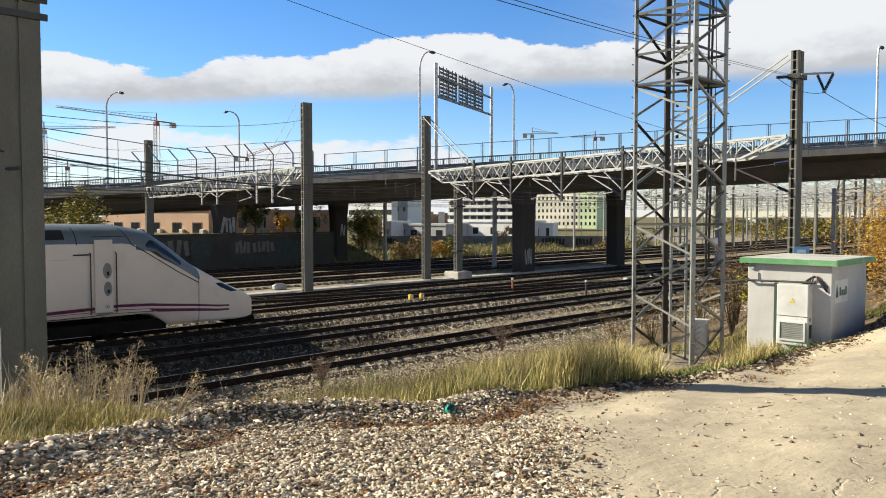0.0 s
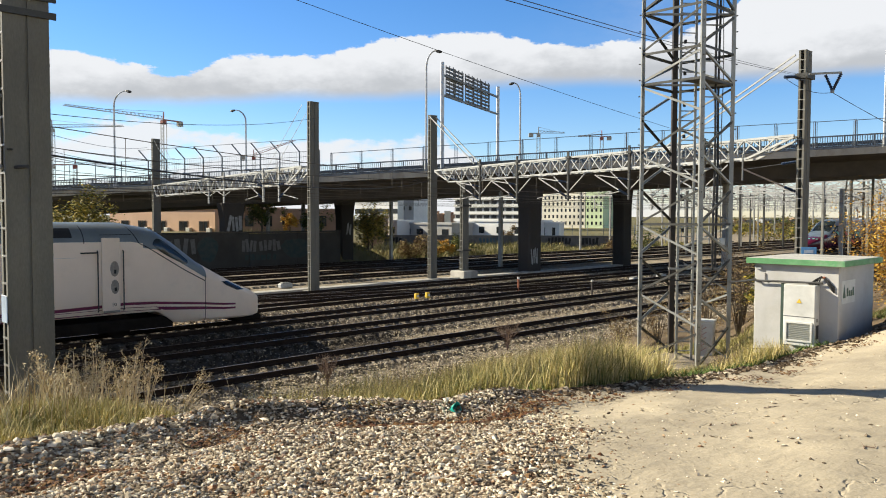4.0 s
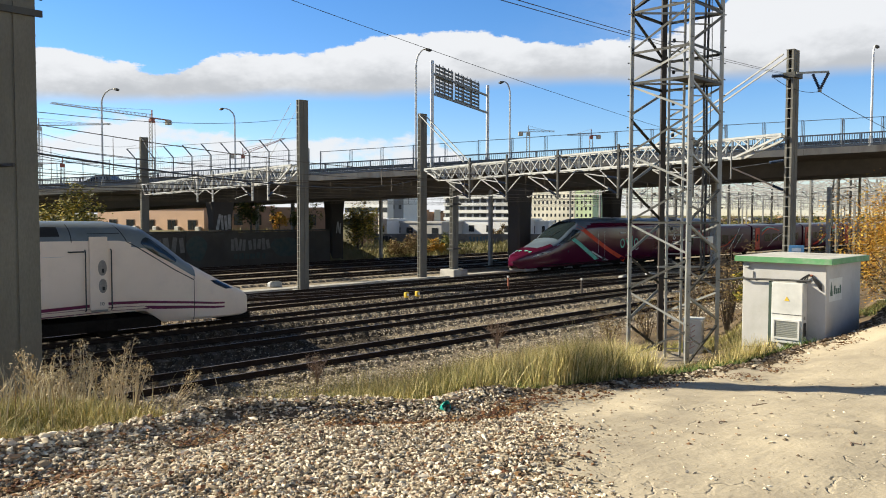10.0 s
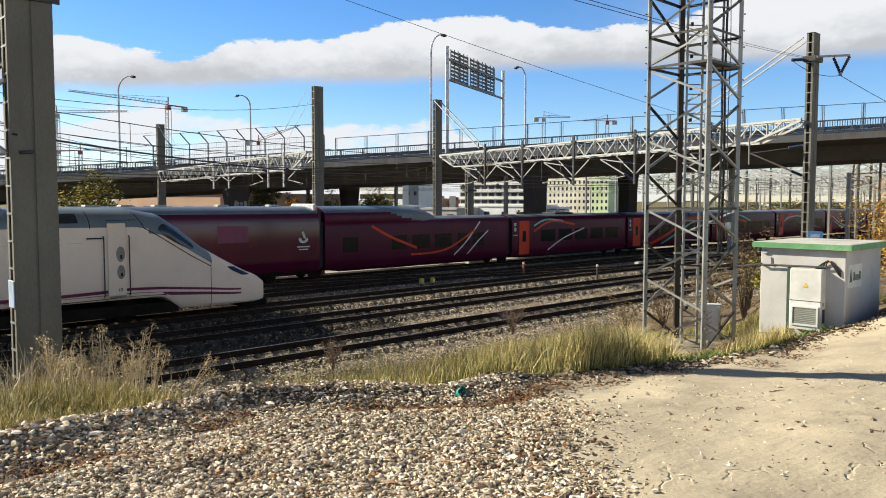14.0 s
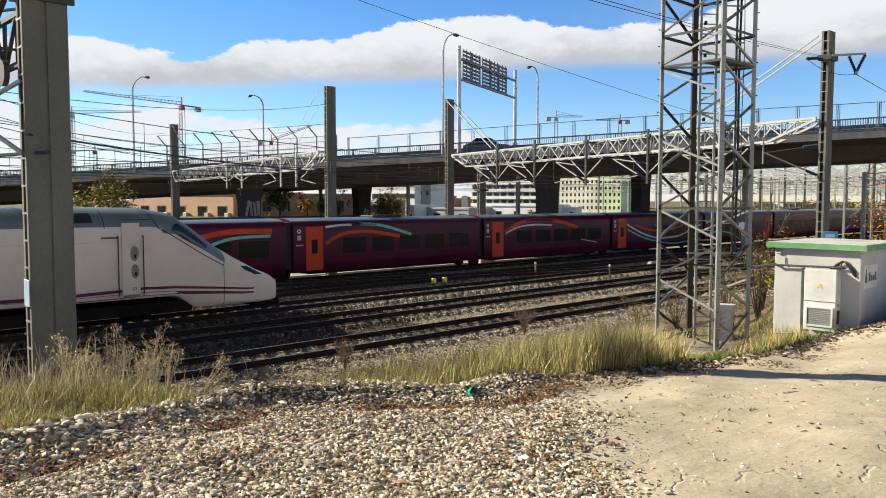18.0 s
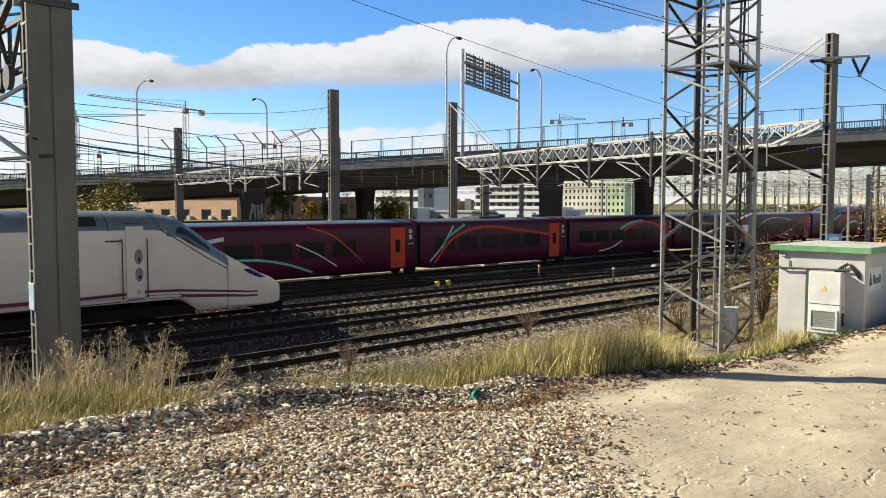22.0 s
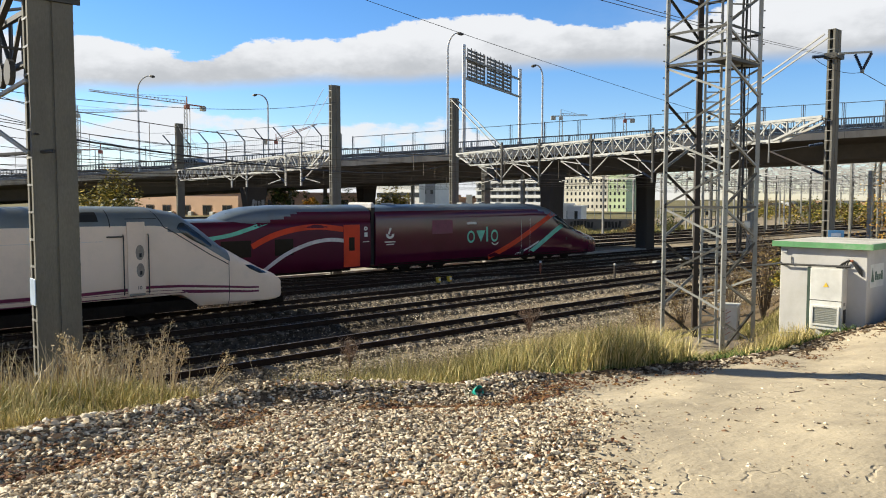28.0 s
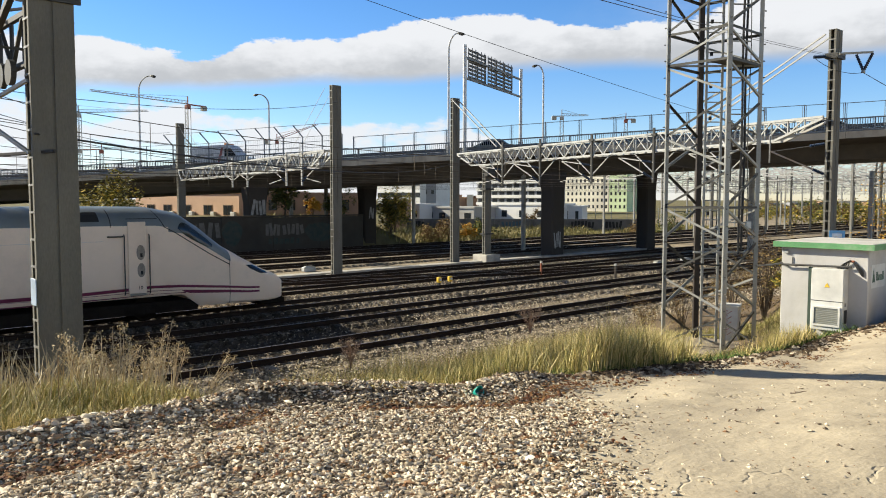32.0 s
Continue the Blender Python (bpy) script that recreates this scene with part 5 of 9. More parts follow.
def build_tower():
    gx, gy = TOWER
    gz = 1.02
    ob = empty("lattice_tower", pose(gx, gy, gz) @ Matrix.Scale(1.30, 4), "grey galvanised lattice tower on a concrete pad beside the path", "tower")
    h, d = 8.6, 0.81
    C = [Vector((-d, 0, 0)), Vector((0, -d, 0)), Vector((d, 0, 0)), Vector((0, d, 0))]
    part("pad", Mesh().box(-0.66, -0.66, -0.5, 0.66, 0.66, 0.05, bev=0.03), SLEEPER, ob, "weathered concrete pad", at=pose(0, 0, 0, 0, 0, 45))
    bolt = Mesh().tube([(0, 0, 0), (0.03, 0, 0)], 0.011, 6).data("step_bolt")
    bolt.materials.append(STEEL_DARK)
    for k, c in enumerate(C):
        part("leg", Mesh().angle((c.x, c.y, -0.1), (c.x, c.y, h), 0.070, 0.012, face=(c.x, c.y, 0)), TOWER_STEEL, ob)
        for j in range(30):
            part("leg_bolt", bolt, None, ob, at=pose(c.x * 1.02, c.y * 1.02, 0.2 + 0.28 * j, 0, 0, 90 * k + (25 if j % 2 else -25) + 180))
    up = lambda p, z: p + Vector((0, 0, z))
    tops = [4.88, 5.40, 6.10, 6.80, 7.50, 8.20]
    for k in range(4):
        a, b = C[k], C[(k + 1) % 4]
        n = (a + b) / 2

        # rising diagonals and horizontals get the dark steel as painted shade
        def bar(name, p, q, w=0.036, mat=TOWER_STEEL):
            part(name, Mesh().angle(p, q, w, 0.008, face=n), mat, ob)
        for j in range(4):
            z = 0.08 + 1.2 * j
            bar("diagonal", up(a, z), up(b, z + 0.58), mat=SHADED_STEEL)
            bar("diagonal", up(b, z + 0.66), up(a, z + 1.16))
        bar("horizontal", up(a, 2.46), up(b, 2.46), mat=SHADED_STEEL)
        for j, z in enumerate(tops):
            bar("horizontal", up(a, z), up(b, z), 0.042, SHADED_STEEL)
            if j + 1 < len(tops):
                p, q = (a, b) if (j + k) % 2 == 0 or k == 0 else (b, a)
                bar("diagonal", up(p, z + 0.04), up(q, tops[j + 1] - 0.04), mat=SHADED_STEEL if j % 3 else TOWER_STEEL)
    for j in (0, 2):
        part("inner_tie", Mesh().beam(up(C[0], tops[j]), up(C[2], tops[j]), 0.04, 0.03), TOWER_STEEL, ob)
    # half platform of steel mesh
    pl = part("platform", Mesh().box(-0.42, -0.52, 4.90, 0.52, -0.1, 4.93), STEEL_DARK, ob, "steel mesh platform", at=pose(0, 0, 0, 0, 0, 45))
    # climbing ladder
    lad = part("ladder", Mesh().beam((-0.1, 0.1, 0.05), (-0.1, 0.1, h), 0.032, 0.04), TOWER_STEEL, ob, "climbing ladder")
    part("ladder_stile", Mesh().beam((0.18, 0.14, 0.05), (0.18, 0.14, h), 0.032, 0.04), TOWER_STEEL, lad)
    rung = Mesh().tube([(-0.1, 0.1, 0), (0.18, 0.14, 0)], 0.011, 6).data("rung")
    rung.materials.append(TOWER_STEEL)
    clip = Mesh().box(-0.02, -0.025, -0.03, 0.02, 0.025, 0.03).data("ladder_clip")
    clip.materials.append(RUBBER)
    for k in range(44):
        part("rung", rung, None, lad, at=pose(0, 0, 0.2 + 0.17 * k))
    for k in range(10):
        part("ladder_clip", clip, None, lad, at=pose(-0.03, 0.08, 0.7 + 0.55 * k))
    # added dark bar for the rear leg's shade, cables down the other side
    part("cable_riser", Mesh().box(-0.06, d - 0.12, -0.1, 0.03, d - 0.03, h), DARK_BROWN, ob, "added dark bar standing in for the rear leg's shaded side")
    for k, (x, y) in enumerate(((0.48, -0.02), (0.55, 0.03))):
        pts = [(x + 0.008 * math.sin(z * 2.1 + k), y, z) for z in [1.65 + 0.42 * q for q in range(17)]]
        part("riser_cable", Mesh().tube(pts, 0.02, 6), CABLE, ob)
    part("thin_cable", Mesh().tube([(0.64 + 0.01 * math.sin(q), 0.1, 1.9 + 0.42 * q) for q in range(16)], 0.008, 5), CABLE, ob)
    for k in range(10):
        z = 2.2 + 0.62 * k
        part("cable_bracket", Mesh().beam((0.2, -0.02, z), (0.62, 0.03, z), 0.03, 0.02), TOWER_STEEL, ob)
    part("cable_bracket", Mesh().beam((-0.3, -0.04, 1.68), (0.6, 0.0, 1.68), 0.05, 0.03), TOWER_STEEL, ob)
    part("meter_box", Mesh().box(0.58, -0.1, 2.1, 0.66, -0.02, 2.22, bev=0.01), BOX_WHITE, ob)


DARK_BROWN = material("dark_brown_bar", (0.035, 0.026, 0.02), 0.6, fine=0.2)
build_tower()

# ---- equipment hut ----
def build_hut():
    base = 1.9
    ob = empty("equipment_hut", pose(5.68, 14.2, base, 0, 0, -45), "small white rendered equipment hut with a green-edged flat roof", "hut")
    L, D, H = 1.47, 1.86, 1.64
    part("wall", Mesh().box(0, 0, -0.4, L, D, H, bev=0.012), HUT_WHITE, ob, "white rendered wall with mud splashes")
    part("roof_slab", Mesh().box(-0.10, -0.10, H + 0.03, L + 0.10, D + 0.10, H + 0.105, bev=0.012), ROOF_TOP, ob, "pale grey roof slab")
    m = Mesh()
    x0, y0, x1, y1 = -0.115, -0.115, L + 0.115, D + 0.115
    for a, b in (((x0, y0), (x1, y0 + 0.015)), ((x0, y1 - 0.015), (x1, y1)), ((x0, y0 + 0.015), (x0 + 0.015, y1 - 0.015)), ((x1 - 0.015, y0 + 0.015), (x1, y1 - 0.015))):
        m.box(a[0], a[1], H, b[0], b[1], H + 0.1)
    part("roof_trim", m, GREEN, ob, "chipped green roof trim")
    part("soffit", Mesh().box(-0.09, -0.09, H, L + 0.09, D + 0.09, H + 0.028), CONC_DARK, ob)
    # cooling cabinet on the front
    cab = part("cabinet", Mesh().box(0.62, -0.22, 0.22, 1.16, -0.001, 1.30, bev=0.012), BOX_WHITE, ob, "white cooling cabinet on the wall")
    part("cabinet_joint", Mesh().box(0.62, -0.224, 0.735, 1.16, -0.22, 0.745), STEEL_DARK, cab)
    part("warning_sign", Mesh().plate([(0.845, -0.226, 0.98), (0.935, -0.226, 0.98), (0.89, -0.226, 1.06)], 0.004), YELLOW, cab, "small yellow warning triangle")
    fr = Mesh()
    for a, b in (((0.66, 0.30), (1.12, 0.33)), ((0.66, 0.62), (1.12, 0.65)), ((0.66, 0.33), (0.69, 0.62)), ((1.09, 0.33), (1.12, 0.62))):
        fr.box(a[0], -0.245, a[1], b[0], -0.22, b[1])
    part("grille_frame", fr, BOX_WHITE, cab)
    part("grille_back", Mesh().box(0.69, -0.226, 0.33, 1.09, -0.2205, 0.62), GRILLE, cab)
    sl = Mesh().box(-0.2, -0.004, -0.010, 0.2, 0.004, 0.010).data("grille_slat")
    sl.materials.append(GRILLE)
    for i in range(9):
        part("grille_slat", sl, None, cab, at=pose(0.89, -0.229, 0.35 + 0.031 * i, 15))
    part("side_vent", Mesh().box(1.161, -0.17, 0.36, 1.166, -0.05, 0.6), STEEL_DARK, cab)
    part("side_lock", Mesh().box(1.161, -0.16, 0.66, 1.17, -0.10, 0.72, bev=0.005), STEEL, cab)
    # dark downpipe, conduit and the cables that enter at the top corner
    part("downpipe", Mesh().box(0.50, -0.05, -0.1, 0.565, -0.001, 1.30, bev=0.008), PIPE, ob, "dark green cable duct")
    part("lower_cable", Mesh().tube([(-0.05, -0.16, 0.05), (0.3, -0.05, 0.08), (0.53, -0.06, 0.12)], 0.012, 6), CABLE, ob)
    for k in range(4):
        m = Mesh().tube([(0.98 + 0.05 * k, -0.012, 1.30), (1.1 + 0.03 * k, -0.05, 1.40 + 0.02 * k), (1.22, -0.03, 1.44), (1.30 + 0.02 * k, -0.03, 1.38 - 0.05 * k), (1.40, -0.012, 1.27 - 0.03 * k)], 0.012, 6)
        part("entry_cable", m, CABLE, ob)
    part("junction", Mesh().box(1.19, -0.045, 1.42, 1.25, -0.001, 1.455, bev=0.008), RUST, ob, "rusty junction clip")
    part("corner_lamp", Mesh().box(0.05, -0.045, H - 0.12, 0.14, -0.001, H - 0.05, bev=0.012), STEEL_WHITE, ob)
    part("hook_wire", Mesh().tube([(0.2, -0.012, 1.46), (0.2, -0.015, 1.36), (0.22, -0.02, 1.31), (0.25, -0.015, 1.33)], 0.008, 6), CABLE, ob)
    # company plate on the side wall: pale board with a dark wedge and unreadable bars
    pl = part("name_plate", Mesh().box(L + 0.001, 0.12, 0.98, L + 0.008, 0.80, 1.38), BOX_WHITE, ob, "white name plate with a dark green mark")
    part("plate_mark", Mesh().plate([(L + 0.012, 0.17, 1.08), (L + 0.012, 0.30, 1.08), (L + 0.012, 0.22, 1.32)], 0.004), SIGN_GREEN, pl)
    for k in range(4):
        part("plate_bar", Mesh().box(L + 0.008, 0.36 + 0.10 * k, 1.10, L + 0.012, 0.43 + 0.10 * k, 1.25 if k in (0, 3) else 1.2), SIGN_GREEN, pl)


YELLOW = material("signal_yellow", (0.75, 0.52, 0.05), 0.5, fine=0.05)
GRILLE = material("grey_grille", (0.36, 0.37, 0.34), 0.5, 0.3, fine=0.1)
PIPE = material("dark_green_duct", (0.035, 0.06, 0.045), 0.6, fine=0.1)
RUST = material("rusty_iron", (0.30, 0.10, 0.05), 0.8, fine=0.3)
SIGN_GREEN = material("dark_sign_green", (0.03, 0.09, 0.06), 0.5, fine=0.05)
SCRIBBLE = material("faded_marker", (0.42, 0.22, 0.2), 0.9, fine=0.2)
ROOF_TOP = material("pale_roof_felt", (0.55, 0.54, 0.50), 0.9, scale=2, fine=0.15, stain=(0.3, 0.28, 0.24), stain_amount=0.5)
BLUE_SIGN = material("blue_enamel", (0.10, 0.28, 0.55), 0.4, fine=0.05)
ORANGE_LEAF = island_material("autumn_leaves", [(0.0, (0.30, 0.13, 0.02)), (0.4, (0.50, 0.28, 0.04)), (0.7, (0.58, 0.38, 0.07)), (1.0, (0.24, 0.20, 0.05))], 0.6)
OLIVE_LEAF = island_material("yellow_green_leaves", [(0.0, (0.06, 0.07, 0.015)), (0.4, (0.15, 0.15, 0.03)), (0.75, (0.34, 0.28, 0.05)), (1.0, (0.50, 0.36, 0.06))], 0.6)
GREEN_LEAF = island_material("dull_green_leaves", [(0.0, (0.035, 0.06, 0.015)), (0.5, (0.08, 0.11, 0.03)), (0.8, (0.16, 0.16, 0.04)), (1.0, (0.26, 0.20, 0.05))], 0.6)
BROWN_LEAF = island_material("withered_leaves", [(0.0, (0.10, 0.06, 0.03)), (0.5, (0.20, 0.13, 0.06)), (1.0, (0.30, 0.24, 0.10))], 0.7)
BARK = material("grey_brown_bark", (0.11, 0.085, 0.06), 0.95, fine=0.3, bump=0.5)

build_hut()


# ---- small cabinet, and other things beside the tower ----
def build_cabinet():
    ob = empty("trackside_cabinet", pose(6.19, 18.4, 0.93, 0, 0, -28) @ Matrix.Scale(1.25, 4), "small white trackside cabinet with red scribbles behind the tower", "cabinet")
    part("body", Mesh().box(-0.17, -0.15, -0.15, 0.17, 0.15, 0.74, bev=0.012), BOX_WHITE, ob)
    part("lid", Mesh().box(-0.19, -0.17, 0.74, 0.19, 0.17, 0.78, bev=0.01), BOX_WHITE, ob)
    part("door_joint", Mesh().box(0.171, -0.12, 0.02, 0.174, 0.12, 0.68), PALE, ob)
    part("lock", Mesh().box(0.171, -0.03, 0.36, 0.185, 0.0, 0.46), STEEL_DARK, ob)
    part("warning_mark", Mesh().plate([(0.176, 0.02, 0.5), (0.176, 0.09, 0.5), (0.176, 0.055, 0.57)], 0.003), STEEL_DARK, ob)
    for k in range(5):
        z = 0.64 - 0.1 * k
        part("scribble", Mesh().tube([(-0.1, -0.154, z), (-0.02, -0.154, z + 0.04), (-0.05, -0.154, z - 0.05), (0.05, -0.154, z + 0.02)], 0.008, 4), SCRIBBLE, ob)


build_cabinet()


def clump(name, c, radius, count, size, mat, rng, squash=1.0, keep=None):
    """Small folded leaves in an uneven cloud of sub-clusters."""
    k = max(5, count // 70)
    cc = rng.normal(0, 0.5, (k, 3)) * radius * np.array([1, 1, squash])
    i = rng.integers(0, k, count)
    p = cc[i] + rng.normal(0, 0.17, (count, 3)) * radius
    p += np.array(c)
    a, w = rng.uniform(0, 6.283, count), size * rng.uniform(0.6, 1.3, count)
    d = np.stack([np.cos(a), np.sin(a), rng.uniform(-0.8, 0.5, count)], 1) * w[:, None]
    t = np.stack([-np.sin(a), np.cos(a), rng.uniform(-0.8, 0.8, count)], 1) * (w * 0.6)[:, None]
    v4 = np.stack([p - d, p + t, p + d, p - t], 1)
    f = np.array([(0, 3, 1), (3, 2, 1)])[None] + (np.arange(count) * 4)[:, None, None]
    return tri_mesh(name, v4.reshape(-1, 3), f.reshape(-1, 3), mat)


def tree(name, x, y, z, h, r, mat, label, category, seed, leaves=2600, size=0.09, squash=1.0, crown=0.62, group=""):
    rng = np.random.default_rng(seed)
    ob = empty(name, pose(x, y, z), label, category, group)
    m = Mesh()
    top = Vector((rng.normal(0, 0.1) * r, rng.normal(0, 0.1) * r, h * 0.72))
    m.tube([(0, 0, -0.3), (0.02 * h, 0, h * 0.25), top * 0.7, top], 0.035 * h ** 0.8, 8, r2=0.008 * h)
    for k in range(9):
        a, q = rng.uniform(0, 6.28), rng.uniform(0.25, 0.9)
        s = top * q
        e = s + Vector((math.cos(a) * r * 0.7, math.sin(a) * r * 0.7, h * rng.uniform(0.1, 0.3)))
        m.tube([s, (s + e) / 2 + Vector((0, 0, 0.05 * h)), e], 0.012 * h ** 0.8, 5, r2=0.004 * h)
    part("trunk", m, BARK, ob, "bare branching trunk")
    part("crown", clump("crown", (0, 0, h * crown), r, leaves, size, mat, rng, squash), None, ob, "uneven leafy crown")
    return ob


def shrub(x, y, h, r, mat, label, seed, leaves=1500, size=0.05, name="shrub"):
    rng = np.random.default_rng(seed)
    z = ground_z(x, y)
    ob = empty(name, pose(x, y, z), label, "shrub", "shrubs along the line")
    m = Mesh()
    for k in range(12):
        a = rng.uniform(0, 6.28)
        e = Vector((math.cos(a) * r * rng.uniform(0.2, 0.9), math.sin(a) * r * rng.uniform(0.2, 0.9), h * rng.uniform(0.6, 1.0)))
        m.tube([(0, 0, -0.1), e * 0.5 + Vector((0, 0, 0.1 * h)), e], 0.014 * h ** 0.5, 5, r2=0.003)
    part("branching_stem", m, BARK, ob)
    part("foliage", clump("foliage", (0, 0, h * 0.55), max(r, 0.1), leaves, size, mat, rng, h / (2.0 * r)), None, ob)
    return ob


def dead_bush(x, y, h, seed, label):
    rng = np.random.default_rng(seed)
    ob = empty("dry_bush", pose(x, y, ground_z(x, y)), label, "bush", "dry bushes on the bank")
    m = Mesh()
    for k in range(34):
        a = rng.uniform(0, 6.28)
        s = rng.uniform(0.08, 0.4) * h
        e = Vector((math.cos(a) * s, math.sin(a) * s, h * rng.uniform(0.5, 1.0)))
        b = Vector((e.x * 0.15, e.y * 0.15, h * rng.uniform(0.15, 0.4)))
        m.tube([(0, 0, -0.05), b, e], 0.011, 5, r2=0.003)
        for q in range(6):
            t = rng.uniform(0.4, 0.95)
            o = b.lerp(e, t)
            m.tube([o, o + Vector((rng.normal(0, 0.1), rng.normal(0, 0.1), rng.uniform(0.03, 0.16))) * h], 0.004, 4, r2=0.0015)
    part("branchwork", m, TWIG, ob)
    return ob


TWIG = material("dry_twigs", (0.22, 0.15, 0.11), 0.9, fine=0.2)


def dry_weed(x, y, h, lean, seed, label):
    """A dead weed: bleached stems from one root, each with side sprays of small seed heads."""
    rng = np.random.default_rng(seed)
    ob = empty("dry_weed", pose(x, y, ground_z(x, y)), label, "weed", "dry weeds by the massive mast")
    heads = []
    for k in range(int(rng.integers(6, 10))):
        a, r = rng.uniform(0, 6.28), rng.uniform(0.03, 0.16) * h
        e = Vector((math.cos(a) * r + lean * h, math.sin(a) * r, h * rng.uniform(0.6, 1.0)))
        b = Vector((e.x * 0.35, e.y * 0.35, e.z * 0.5))
        m = Mesh().tube([(rng.normal(0, 0.02), rng.normal(0, 0.02), -0.05), b, e], 0.013, 5, r2=0.005)
        for q in range(5):
            o = b.lerp(e, 0.5 + 0.12 * q)
            d = Vector((rng.normal(0, 0.05), rng.normal(0, 0.05), rng.uniform(0.02, 0.08))) * h
            m.tube([o, o + d], 0.005, 4, r2=0.002)
            heads.append(o + d)
        heads.append(e)
        part("stem", m, STRAW_STEM, ob)
    c = np.repeat(np.array([tuple(q) for q in heads]), 10, 0)
    c = c + rng.normal(0, 0.028, c.shape)
    n = len(c)
    w = rng.uniform(0.007, 0.014, n)
    d, t = rng.normal(0, 1, (n, 3)) * w[:, None], rng.normal(0, 1, (n, 3)) * (w * 0.7)[:, None]
    f = np.array([(0, 3, 1), (3, 2, 1)])[None] + (np.arange(n) * 4)[:, None, None]
    part("seed_fluff", tri_mesh("seed_fluff", np.stack([c - d, c + t, c + d, c - t], 1).reshape(-1, 3), f.reshape(-1, 3), STALK), None, ob, "fluffy bleached seed heads")["kind"] = "stuff"


STRAW_STEM = material("bleached_weed_stem", (0.58, 0.48, 0.32), 0.9, fine=0.2)


def build_planting():
    for k, (u, v, h, lean) in enumerate(((5.6, 16.4, 1.9, 0.0), (6.0, 16.9, 2.1, 0.04), (6.5, 16.4, 2.0, 0.06), (7.0, 16.8, 1.6, 0.1), (7.6, 16.4, 1.2, 0.5), (5.3, 15.6, 1.5, -0.05), (4.1, 11.9, 1.7, 0.0), (3.7, 11.5, 1.5, -0.05), (4.7, 12.6, 1.7, 0.05), (5.3, 13.6, 1.8, 0.0), (5.7, 14.6, 1.7, 0.05), (3.3, 10.8, 1.2, 0.05), (4.4, 11.2, 1.0, 0.1), (3.0, 10.2, 1.2, 0.0))):
        p = W(u, v)
        dry_weed(p.x, p.y, h, lean, 140 + k, "dead bleached weed with fluffy seed heads on the bank")
    shrub(12.25, 19.8, 2.5, 1.35, ORANGE_LEAF, "tall golden autumn shrub beside the hut", 3, 30000, 0.03)
    shrub(14.6, 21.5, 2.8, 1.4, ORANGE_LEAF, "tall golden autumn shrub beside the hut", 4, 6000, 0.045)
    shrub(10.6, 17.6, 1.3, 0.7, BROWN_LEAF, "withered brown shrub behind the hut", 5, 1600, 0.04)
    for k, (x, y, h, r) in enumerate(((7.0, 20.6, 1.7, 0.6), (7.6, 20.0, 1.9, 0.6), (8.1, 21.0, 2.2, 0.7), (7.3, 22.0, 2.0, 0.7), (8.6, 22.4, 2.4, 0.8), (6.2, 22.5, 1.2, 0.6), (5.2, 23.0, 1.0, 0.6))):
        shrub(x, y, h, r, BROWN_LEAF, "withered brown weeds between tower and hut", 20 + k, 1000, 0.028)
    shrub(7.9, 19.4, 1.7, 0.45, OLIVE_LEAF, "yellowing bush behind the hut corner", 31, 900, 0.04)
    for k, (u, v, h) in enumerate(((12.3, 17.3, 0.95), (20.2, 17.6, 1.2))):
        p = W(u, v)
        dead_bush(p.x, p.y, h, 40 + k, "leafless brown bush standing in the grass")


build_planting()


# ---- litter on the gravel and path ----
CUP = material("turquoise_plastic", (0.02, 0.42, 0.34), 0.35, fine=0.05)


